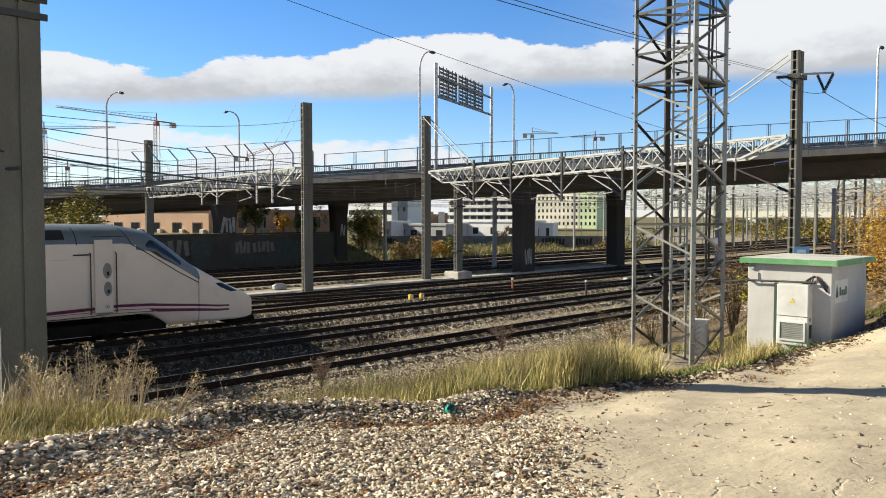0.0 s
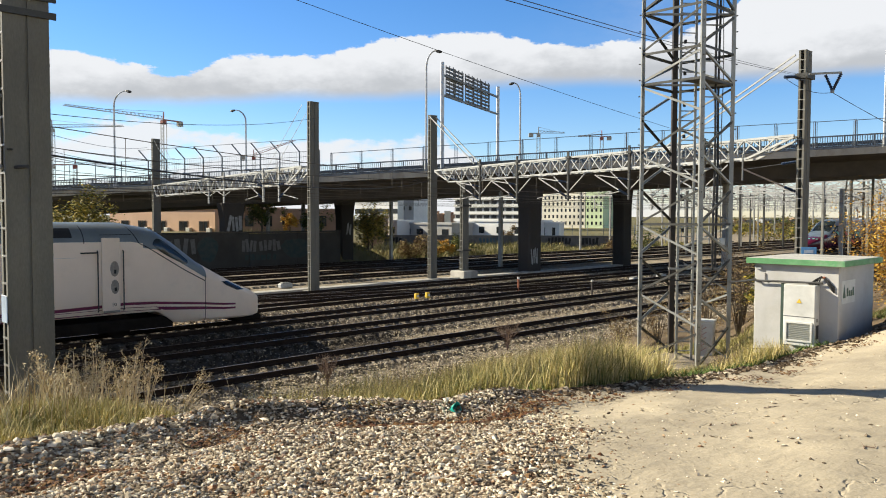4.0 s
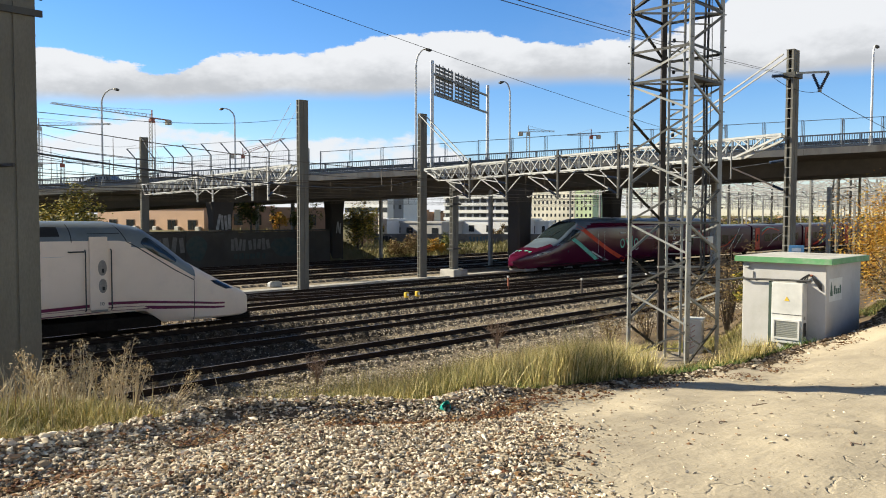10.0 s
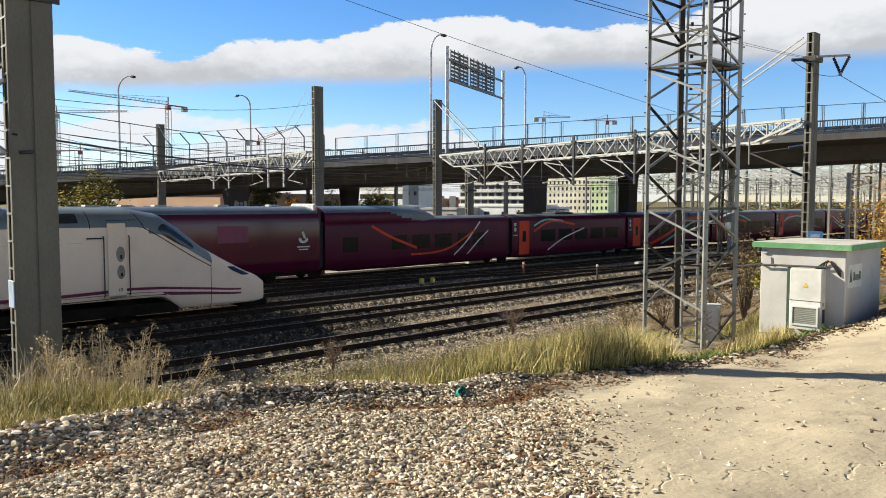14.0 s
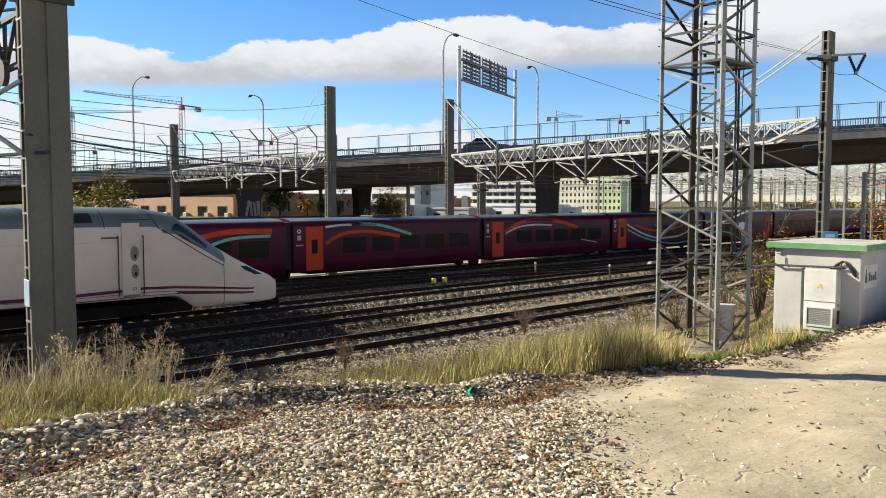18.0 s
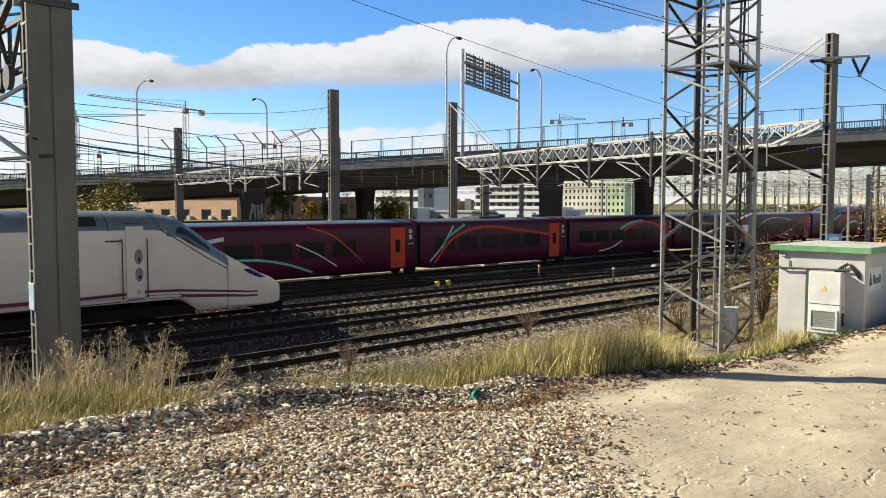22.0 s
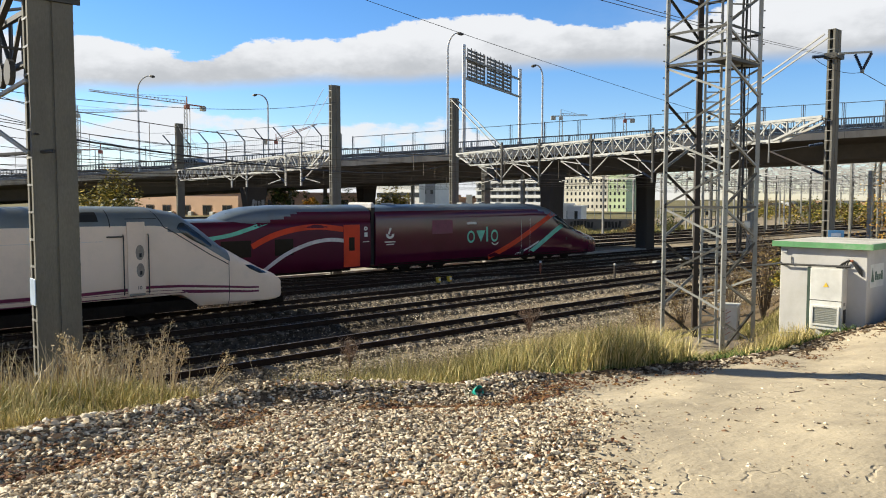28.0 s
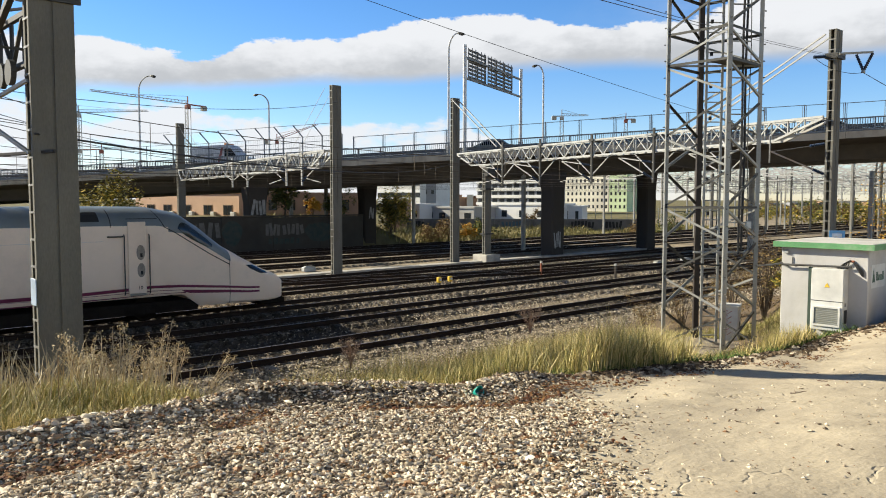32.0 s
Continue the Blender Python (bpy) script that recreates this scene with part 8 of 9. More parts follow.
def build_town():
    o = block("orange_building", -45.4, 102, -28.2, 92, 1.6, 5.1, 12, TERRACOTTA, "low orange rendered building with white-framed windows")
    for k, q in enumerate((0.16, 0.33, 0.52, 0.72, 0.9)):
        x = 19.9 * q
        w = part("window_frame", Mesh().box(x - 0.8, -0.05, 0.75, x + 0.8, 0.02, 2.05), BROWN_FRAME, o)
        part("pane", Mesh().box(x - 0.68, -0.07, 0.85, x - 0.05, -0.052, 1.95), WIN_DARK, w)
        part("pane", Mesh().box(x + 0.05, -0.07, 0.85, x + 0.68, -0.052, 1.95), WIN_DARK, w)
        part("air_conditioner", Mesh().box(x + 0.85, -0.45, 0.65, x + 1.55, -0.01, 1.2, bev=0.04), BOX_WHITE, o)
    rng = np.random.default_rng(8)
    for k in range(16):
        x = rng.uniform(0.5, 19)
        part("roof_vent", Mesh().box(x, 1 + rng.uniform(0, 6), 3.8, x + rng.uniform(0.3, 1.6), 8.2, 3.8 + rng.uniform(0.4, 1.5), bev=0.03), CONC_PALE if k % 2 else GREY_FACADE, o)
    for k in range(34):
        x = 0.3 + 0.58 * k
        part("roof_rail_post", Mesh().box(x, 0.1, 3.8, x + 0.06, 0.16, 4.75), CONC_PALE, o)
    part("roof_rail", Mesh().box(0.2, 0.1, 4.7, 19.7, 0.16, 4.76), CONC_PALE, o)
    block("brown_building", -25.5, 93, -12.8, 97.5, 1.6, 4.9, 10, BROWN_FACADE, "low brown brick building behind the wall", 1, 6, (0.45, 0.4))
    block("brown_building", -12.4, 110, -9.5, 110, 0.0, 4.1, 10, BROWN_FACADE, "small brown brick building behind the trees", 1, 3, (0.4, 0.4))
    block("office_block", -29, 236, -15.2, 226, 0, 13.8, 18, WHITE_FACADE, "white office block with dark ribbon windows", 4, 3, (1.0, 0.42))
    block("office_tower", -14.7, 228, -10.6, 229, 0, 16, 14, GREY_FACADE, "grey office stair tower beside the white block", 4, 2, (0.4, 0.3))
    block("white_shed", -10.4, 121.0, -8.1, 119.2, 0, 3.35, 5, WHITE_FACADE, "small bright white building beyond the tracks", 1, 2, (0.3, 0.3))
    block("grey_shed", -7.6, 122.5, 0.4, 117.0, 0, 2.95, 6, PALE_GREY_FACADE, "long grey shed beyond the tracks", 1, 4, (0.5, 0.3))
    block("apartment_block", 2.0, 268, 23.5, 252, 0, 19.5, 14, GREY_FACADE, "large apartment block with white balcony bands", 8, 9, (0.7, 0.45), band=WHITE_FACADE)
    block("white_hall", 1.2, 124.0, 11.8, 116.5, 0, 3.45, 8, WHITE_FACADE, "long low white hall beyond the tracks", 1, 4, (0.3, 0.3))
    block("white_shed", 14.2, 121.5, 17.3, 120.5, 0, 3.1, 5, WHITE_FACADE, "small bright white building beyond the tracks", 1, 2, (0.3, 0.4))
    block("apartment_block", 36.2, 308, 52.5, 296, 0, 20, 14, CREAM_FACADE, "cream apartment block with a grid of small windows", 8, 11, (0.42, 0.5))
    block("apartment_block", 52.7, 296, 58.6, 291.8, 0, 20, 14, LIME_FACADE, "pale green end of the apartment block", 8, 4, (0.42, 0.5))
    block("office_block", 60.2, 300, 66.5, 300, 0, 17, 14, BLUE_FACADE, "dark blue glazed office block", 5, 4, (0.6, 0.5))
    for k in range(12):
        x = -33 + 3.4 * k
        block("terraced_house", x, 400 + (k % 3) * 6, x + 3.2, 400, 0, 4.6 + (k * 7 % 4) * 0.6, 8, BROWN_FACADE if k % 3 else CREAM_FACADE, "distant small brick house on the skyline", group="distant houses")
    rng = np.random.default_rng(12)
    for k in range(16):
        y = rng.uniform(520, 800)
        x = y * (0.36 + 0.24 * (k + rng.random()) / 16)
        w = rng.uniform(12, 30)
        block("distant_block", x, y, x + w, y, 0, rng.uniform(0.8, 3.2), 12, (GREY_FACADE, BROWN_FACADE, CREAM_FACADE, GREY_FACADE)[k % 4], "distant pale block on the skyline", 3, 5, (0.5, 0.4), group="distant blocks")
    # low graffitied wall before the field
    ob = empty("field_wall", pose(-9.6, 112, 0.0), "low grey wall with sprayed marks at the edge of the field", "wall", kind="structure")
    for k in range(13):
        part("wall_panel", Mesh().box(2.6 * k, 0, -0.6, 2.6 * k + 2.58, 0.2, 1.5), FIELD_WALL, ob)
    for k, (x, n, mat) in enumerate(((1.2, 3, SPRAY_BLACK), (10, 5, SPRAY_BLACK), (14, 6, SPRAY_BLUE), (24, 7, SPRAY_BLACK), (28.5, 6, SPRAY_BLACK))):
        scrawl(ob, Vector((x, 0, 0.15)), Vector((1, 0, 0)), Vector((0, -1, 0)), 0.5 * n, 1.1, n, mat, 90 + k)
    fe = empty("field_fence", pose(20, 128, ground_z(20, 128)), "thin wire fence with posts across the grassy rise", "fence")
    for k in range(12):
        x = -2 + 2.6 * k
        part("fence_post", Mesh().beam((x, 0, -0.5), (x, 0, 3.0), 0.09, 0.09), FENCE, fe)
    for z in (0.6, 1.4, 2.2, 2.9):
        part("fence_wire", Mesh().beam((-2, 0, z), (27, 0, z), 0.02, 0.02), FENCE, fe)
    part("concrete_block", Mesh().box(0, 0, 0, 3.6, 1, 0.7, bev=0.05), CONC_PALE, fe, at=pose(-1, -30, -1.3))


build_town()


def build_far_green():
    tree("yellow_tree", -28.4, 60.5, BED, 6.4, 2.3, OLIVE_LEAF, "yellow-green autumn tree standing before the bridge", "tree", 61, 3600, 0.13)
    tree("yellow_tree", -31.5, 61.5, BED, 5.2, 1.8, OLIVE_LEAF, "dull green tree standing before the bridge", "tree", 62, 2600, 0.12)
    tree("dark_tree", -17.6, 71.5, 2.2, 4.2, 1.3, GREEN_LEAF, "dark leafy tree growing above the retaining wall", "tree", 63, 2200, 0.12)
    tree("green_tree", -8.6, 80.5, 0.0, 5.4, 1.8, OLIVE_LEAF, "green and yellow tree beside the bridge pier", "tree", 64, 3400, 0.13)
    tree("green_tree", -9.7, 96, 0.0, 4.7, 2.0, OLIVE_LEAF, "green and yellow tree beside the bridge pier", "tree", 65, 2200, 0.13)
    tree("orange_tree", -18.6, 89, 1.8, 3.2, 0.9, ORANGE_LEAF, "small orange autumn tree before the brown building", "tree", 66, 900, 0.13)
    tree("small_tree", 9.0, 114.6, 0.0, 3.0, 1.2, BROWN_LEAF, "small half-bare tree before the white hall", "tree", 67, 800, 0.14)
    for k, (x, y, h, r, mat) in enumerate(((-13.2, 75.2, 2.6, 1.4, GREEN_LEAF), (-4.4, 84, 1.9, 1.6, BROWN_LEAF), (-2.6, 86, 2.2, 1.6, BROWN_LEAF), (1.2, 92, 2.0, 1.4, GREEN_LEAF), (25.5, 100, 2.6, 1.6, GREEN_LEAF), (22.6, 104, 1.6, 1.6, BROWN_LEAF), (-0.6, 90, 1.4, 1.0, ORANGE_LEAF))):
        shrub(x, y, h, r, mat, "bushy scrub at the foot of the far bank", 70 + k, 1300, 0.12)
    rng = np.random.default_rng(31)
    for k in range(20):
        y = rng.uniform(118, 210)
        x = y * (0.37 + 0.22 * (k + rng.random()) / 20)
        shrub(x, y, rng.uniform(2.4, 4.6), rng.uniform(2.2, 4.2), (BROWN_LEAF, OLIVE_LEAF, GREEN_LEAF)[k % 3], "scrubby autumn bush beyond the yard", 100 + k, 900, 0.22)
    # dry grass along the far bank
    n = 16000
    u = rng.uniform(44, 118, n)
    v = 62.6 + 24 * rng.random(n) ** 1.6
    x, y = CU * u - SU * v, SU * u + CU * v
    c = np.array([hum(a, b, 0.25, 2.0) for a, b in zip(x, y)])
    h = (0.35 + 0.5 * rng.random(n)) * (1 + 1.2 * np.clip(c, -0.4, 1))
    p = np.stack([x, y, gz(x, y) - 0.03], 1)
    tagged(new("far_grass", blades("far_grass", p, h, 0.05 + 0.05 * rng.random(n), 0.3 + 0.6 * rng.random(n), FAR_BLADE, rng, 2)), "tall green and straw grass along the far bank", "grass", kind="stuff")


build_far_green()


def crane(x, y, h, jib, back, ang, mat, label, luff=0.0):
    ob = empty("tower_crane", pose(x, y, 0, 0, 0, ang), label, "crane", "tower cranes on the skyline")
    m = Mesh()
    w = 1.0
    for a, b in ((-1, -1), (1, -1), (1, 1), (-1, 1)):
        m.beam((a * w, b * w, 0), (a * w, b * w, h), 0.25, 0.25)
    z = 0.0
    while z < h - 2:
        m.beam((-w, -w, z), (w, -w, z + 2), 0.15)
        m.beam((w, -w, z + 2), (w, w, z + 4 if z + 4 < h else h), 0.15)
        z += 2
    part("mast", m, YARD_STEEL, ob)
    part("cab", Mesh().box(-1.2, -1.3, h - 0.6, 1.2, 1.1, h + 1.6, bev=0.2), mat, ob)
    m = Mesh()
    s = math.tan(radians(luff))
    P = lambda q, o, k: Vector((q, o, h + 2 + k + q * s))
    m.beam(P(0, 0, 1.6), P(jib, 0, 0.6), 0.25)
    for o in (-0.7, 0.7):
        m.beam(P(0, o, 0), P(jib, o, 0), 0.22)
    q = 0.0
    while q < jib - 2:
        k = 1.6 - 1.0 * q / jib
        m.beam(P(q, -0.7, 0), P(q + 1.2, 0, k), 0.14)
        m.beam(P(q + 1.2, 0, k), P(q + 2.4, 0.7, 0), 0.14)
        q += 2.4
    part("jib", m, YARD_STEEL if not luff else mat, ob)
    part("counter_jib", Mesh().box(-back, -0.8, h + 1.6, 0, 0.8, h + 2.1), mat, ob)
    part("counterweight", Mesh().box(-back - 0.4, -1.0, h - 0.6, -back + 2.6, 1.0, h + 1.8, bev=0.1), CONC_PALE, ob)
    part("apex", Mesh().beam((0, 0, h + 2), (0, 0, h + 6), 0.5, 0.5), mat, ob)
    part("tie", Mesh().tube([(0, 0, h + 6), P(jib * 0.6, 0, 1.2)], 0.08, 4), YARD_STEEL, ob)


def build_cranes():
    pale, red = "distant pale tower crane with a long jib", "distant tower crane with a red cab and jib"
    crane(-149, 400, 52, 57, 12, 242, RED_CRANE, red)
    crane(-218, 420, 50, 42, 12, -8, YARD_STEEL, pale)
    crane(-230, 470, 33, 20, 14, 10, RED_CRANE, red)
    crane(-125, 490, 40, 26, 8, 15, RED_CRANE, red, 22)
    crane(58, 500, 56, 17, 6, 0, YARD_STEEL, pale)
    crane(103, 520, 56, 16, 6, 175, RED_CRANE, red)


build_cranes()


def sagged_line(a, b, sag, n=8):
    a, b = Vector(a), Vector(b)
    return [a.lerp(b, i / n) - Vector((0, 0, sag * 4 * (i / n) * (1 - i / n))) for i in range(n + 1)]


# ---- far yard: gantries beyond the bridge ----
def far_gantry(u, v0, v1, h, label):
    ob = empty("yard_gantry", track_pose(u, 0), label, "gantry", "gantries of the far yard")
    n = max(2, int((v1 - v0) / 15))
    for k in range(n + 1):
        v = v0 + (v1 - v0) * k / n
        m = Mesh().box(-0.13, v - 0.1, BED, 0.13, v + 0.1, h)
        part("mast", m, STEEL if k % 2 else STEEL_DARK, ob)
    m = Mesh()
    for z in (h - 2.6, h - 1.6):
        m.beam((0, v0, z), (0, v1, z), 0.12, 0.12, up=(1, 0, 0))
    b = int((v1 - v0) / 1.7)
    for k in range(b):
        a, c = v0 + (v1 - v0) * k / b, v0 + (v1 - v0) * (k + 1) / b
        m.beam((0, a, h - 2.6 if k % 2 else h - 1.6), (0, c, h - 1.6 if k % 2 else h - 2.6), 0.1, 0.1, up=(1, 0, 0))
    part("lattice_beam", m, YARD_STEEL, ob)
    for v in TRACKS:
        if v0 < v < v1:
            part("drop_post", Mesh().beam((0, v + 0.9, h - 2.6), (0, v + 0.9, 5.2), 0.1, 0.1), YARD_STEEL, ob)
            part("registration_arm", Mesh().beam((0, v + 0.9, 6.0), (0, v - 0.9, 5.5), 0.07, 0.07, up=(1, 0, 0)), YARD_STEEL, ob)
            part("registration_arm", Mesh().beam((0, v + 0.9, 5.4), (0, v - 0.6, 6.7), 0.06, 0.06, up=(1, 0, 0)), YARD_STEEL, ob)
            part("cantilever", Mesh().tube([(0, v + 0.9, 7.2), (0.4, v - 0.2, 6.9), (0.8, v - 1.2, 7.1), (1.4, v - 1.9, 6.2)], 0.045, 5), YARD_STEEL, ob)
            part("drop_brace", Mesh().beam((0, v + 0.9, 6.2), (0, v + 2.1, h - 2.6), 0.06, 0.06, up=(1, 0, 0)), YARD_STEEL, ob)
            part("feeder_loop", Mesh().tube(sagged_line((0, v + 0.9, h - 0.4), (7.5, v + 0.4, h - 0.9), 0.8), 0.03, 4), YARD_STEEL, ob)
    return ob


def build_far_yard():
    for k, u in enumerate((84, 91, 98, 105, 112, 120, 128, 137, 146, 165, 186, 210, 236, 265, 300)):
        far_gantry(u, 14.5 - 0.5 * (k % 2), 60.5, 9.6 + 0.5 * (k % 3), "pale lattice gantry over the far yard tracks")
    rng = np.random.default_rng(77)
    for k in range(64):
        u, v = rng.uniform(70, 240), rng.choice([15.0, 22.0, 26.2, 34.5, 40.5, 47, 51, 59])
        ob = empty("yard_mast", track_pose(u, v), "slim catenary mast in the far yard", "mast", "masts of the far yard")
        h = rng.uniform(7.4, 9.5)
        part("pole", Mesh().box(-0.09, -0.09, BED, 0.09, 0.09, h), STEEL_DARK if k % 2 == 0 else STEEL, ob)
        s = 1 if k % 2 else -1
        part("bracket", Mesh().beam((0, 0, 6.9), (0, s * 2.6, 6.7), 0.08, 0.08, up=(1, 0, 0)), YARD_STEEL, ob)
        part("bracket", Mesh().beam((0, 0, 5.4), (0, s * 2.6, 6.7), 0.07, 0.07, up=(1, 0, 0)), YARD_STEEL, ob)
        part("registration_arm", Mesh().beam((0, s * 0.8, 5.9), (0, s * 2.9, 5.6), 0.06, 0.06, up=(1, 0, 0)), YARD_STEEL, ob)
        part("feeder_arm", Mesh().tube([(0, 0, h - 0.5), (0.3, s * 1.2, h + 0.1), (0.8, s * 2.3, h - 0.4), (1.2, s * 2.6, 6.7)], 0.06, 5), YARD_STEEL, ob)
        part("stay_tube", Mesh().beam((0, 0, h - 0.2), (0, s * 2.4, 6.75), 0.05, 0.05, up=(1, 0, 0)), YARD_STEEL if k % 3 else STEEL_DARK, ob)


build_far_yard()

# ---- overhead line, stays, and trackside furniture ----
def sagged(a, b, sag, n=14):
    a, b = Vector(a), Vector(b)
    return [a.lerp(b, i / n) - Vector((0, 0, sag * 4 * (i / n) * (1 - i / n))) for i in range(n + 1)]


def wire(a, b, sag, r, label="thin dark overhead wire strung between masts", mat=None, name="overhead_wire"):
    ob = part(name, Mesh().tube(sagged(a, b, sag), r, 5), mat or CABLE)
    tagged(ob, label, "wire", "overhead wires")
    return ob


def build_catenary():
    spans = [-70, -30, 3.3, 34, 84, 128, 186, 265]
    for v in TRACKS:
        ob = empty("catenary", track_pose(0, v), "contact and messenger wire with droppers above a track", "catenary", "overhead line")
        for a, b in zip(spans, spans[1:]):
            part("contact_wire", Mesh().tube([(a, 0.15, 5.35), (b, -0.15, 5.35)], 0.011, 5), COPPER, ob)
            part("messenger_wire", Mesh().tube(sagged((a, 0, 6.75), (b, 0, 6.75), 0.9, 12), 0.011, 5), COPPER, ob)
            if -31 < a < 100:
                n = 7
                for k in range(1, n):
                    t = k / n
                    z = 6.75 - 0.9 * 4 * t * (1 - t)
                    part("dropper", Mesh().beam((a + (b - a) * t, 0, 5.36), (a + (b - a) * t, 0, z), 0.012, 0.012), COPPER, ob)


build_catenary()


def insulator(parent, a, b, mat):
    a, b = Vector(a), Vector(b)
    n = 9
    m = Mesh()
    pts = [a.lerp(b, i / (2 * n)) for i in range(2 * n + 1)]
    d = (b - a).normalized()
    s = d.cross(Vector((0, 0, 1)))
    if s.length < 1e-3:
        s = d.cross(Vector((1, 0, 0)))
    s.normalize()
    t = d.cross(s)
    m.loft([[p + (s * math.cos(6.2832 * i / 10) + t * math.sin(6.2832 * i / 10)) * (0.075 if k % 2 else 0.04) for i in range(10)] for k, p in enumerate(pts)])
    part("insulator", m, mat, parent, "dark ribbed insulator")


INSUL = material("dark_glazed_insulator", (0.03, 0.05, 0.09), 0.2, fine=0.0)


def drop(u, v, ztop, way, mat, tubes=True, braces=True, label="drop post with pale cantilever tubes under the gantry"):
    """A post clamped to the beam, with braces and the tubes that hold the wire; way: the side on which its track lies."""
    ob = empty("drop_post", track_pose(u, v), label, "drop post", "drop posts under the gantries")
    part("post", Mesh().beam((-0.42, 0, ztop + 0.35), (-0.42, 0, 5.25), 0.11, 0.1), mat, ob)
    part("clamp", Mesh().box(-0.5, -0.14, ztop - 0.06, 0.4, 0.14, ztop + 0.06), mat, ob)
    X = (1, 0, 0)
    for k in (-1, 1) if braces else ():
        part("brace", Mesh().beam((-0.4, 0, 5.75), (-0.4, 1.15 * k, ztop - 0.95), 0.05, 0.045, up=X), STEEL_WHITE, ob)
    if not tubes:
        return
    part("upper_tube", Mesh().beam((-0.45, 0, 6.3), (-0.45, 2.1 * way, 6.62), 0.05, 0.05, up=X), STEEL_WHITE, ob)
    part("lower_tube", Mesh().beam((-0.45, 0, 5.45), (-0.45, 2.1 * way, 6.6), 0.055, 0.055, up=X), STEEL_WHITE, ob)
    part("steady_arm", Mesh().beam((-0.45, 0.5 * way, 5.7), (-0.45, 2.2 * way, 5.42), 0.042, 0.042, up=X), STEEL_WHITE, ob)
    part("wire_clip", Mesh().box(-0.52, 2.0 * way - 0.07, 5.34, -0.38, 2.0 * way + 0.07, 5.46, bev=0.02), STEEL_DARK, ob)
    insulator(ob, (-0.45, 0.08 * way, 6.31), (-0.45, 0.65 * way, 6.4), INSUL)
    insulator(ob, (-0.45, 0.08 * way, 5.5), (-0.45, 0.6 * way, 5.78), INSUL)


def build_hardware():
    lerp = lambda v, a, b: a[0] + (b[0] - a[0]) * (v - a[1]) / (b[1] - a[1])
    for v in (17.5, 22.0, 26.4, 30.75, 34.4):
        drop(lerp(v, (37.8, 39.5), (33.9, 13.4)), v, 7.72, 1, STEEL_DARK)
    for v in (17.5, 22.0, 26.4, 30.75, 34.4):
        drop(lerp(v, (3.0, 39.0), (3.6, 13.4)), v, 7.75, 1, STEEL_DARK)
    for v, way, arms in ((53.1, 1, False), (50.5, -1, False), (44.5, 1, True), (42.4, -1, True)):
        drop(lerp(v, (28.2, 64.4), (26.7, 39.6)), v, 7.1, way, STEEL_WHITE, arms, not arms)
    # stays from the mast heads
    for (u, v, z, u2, v2, z2) in ((37.9, 40.3, 11.5, 37.2, 35.2, 7.85), (34.05, 13.25, 11.3, 34.6, 19.6, 7.85), (26.6, 39.5, 11.1, 27.4, 45.0, 7.4), (28.2, 64.5, 10.8, 27.9, 60.0, 7.4)):
        thick = 0.06 if v in (40.3, 13.25) else 0.02
        for o in (-0.3, 0.3):
            ob = part("mast_stay", Mesh().beam(W(u + o, v, z), W(u2 + o, v2, z2), thick, thick), STEEL_WHITE)
            tagged(ob, "pale diagonal stay rod from mast head to beam", "stay", "mast stays")
    # bracket and V insulator on the mast behind the hut
    ob = empty("feeder_bracket", track_pose(34.05, 12.95, 10.4), "steel bracket with two dark insulators at the mast head", "bracket")
    part("arm", Mesh().beam((-0.4, -0.3, 0), (0.9, -1.15, 0.12), 0.08, 0.08), STEEL, ob)
    part("collar", Mesh().box(-0.42, -0.26, -0.14, 0.42, 0.26, 0.08), STEEL_DARK, ob)
    insulator(ob, (0.3, -0.72, 0.0), (0.52, -0.92, -0.62), INSUL)
    insulator(ob, (0.9, -1.15, 0.08), (0.56, -0.95, -0.62), INSUL)
    insulator(ob, (-0.45, 0.2, -0.05), (-0.95, 0.5, -0.1), INSUL)
    part("clamp", Mesh().box(0.46, -1.0, -0.76, 0.6, -0.87, -0.62, bev=0.02), STEEL, ob)
    ob = empty("end_bracket", pose(12.7, 33.3, 0), "pale slanting bracket tube between gantry beam and mast", "bracket")
    part("hanger", Mesh().beam((0, 0, 7.1), (0, 0, 5.95), 0.05, 0.05), STEEL, ob)
    part("slant_tube", Mesh().beam((0, 0, 6.45), (2.25, -0.2, 5.45), 0.06, 0.06), PALE_RUST, ob, "pale rust-streaked tube")
    part("tie_rod", Mesh().beam((0, 0, 6.42), (2.3, -0.2, 6.75), 0.025, 0.025), STEEL, ob)
    insulator(ob, (1.6, -0.14, 6.65), (2.2, -0.19, 6.74), INSUL)
    insulator(ob, (1.75, -0.16, 5.67), (2.2, -0.2, 5.47), INSUL)
    # clamps and plate on the massive mast
    ob = empty("mast_clamp", track_pose(3.6, 13.0, 0), "steel clamp angles and a small blue plate on the massive mast", "clamp")
    for z in (7.46, 7.72):
        part("clamp_angle", Mesh().box(-0.42, -0.2, z - 0.05, 0.42, -0.155, z + 0.05), STEEL_DARK, ob)
        part("clamp_angle", Mesh().box(-0.42, 0.155, z - 0.05, 0.42, 0.2, z + 0.05), STEEL, ob)
    part("clamp_bolt", Mesh().tube([(-0.1, -0.35, 7.75), (0.05, -0.15, 7.66)], 0.025, 6), STEEL, ob)
    part("mast_plate", Mesh().box(-0.36, -0.20, 2.75, -0.345, 0.08, 3.17, bev=0.006), BLUE_PALE, ob, "pale blue enamel plate")
    part("bracket_arm", Mesh().beam((-0.33, 0, 6.2), (-0.9, 0.9, 5.75), 0.06, 0.05), STEEL_WHITE, ob)
    part("bracket_arm", Mesh().beam((-0.9, 0.9, 5.75), (-0.33, 0, 5.1), 0.07, 0.05), STEEL_WHITE, ob)
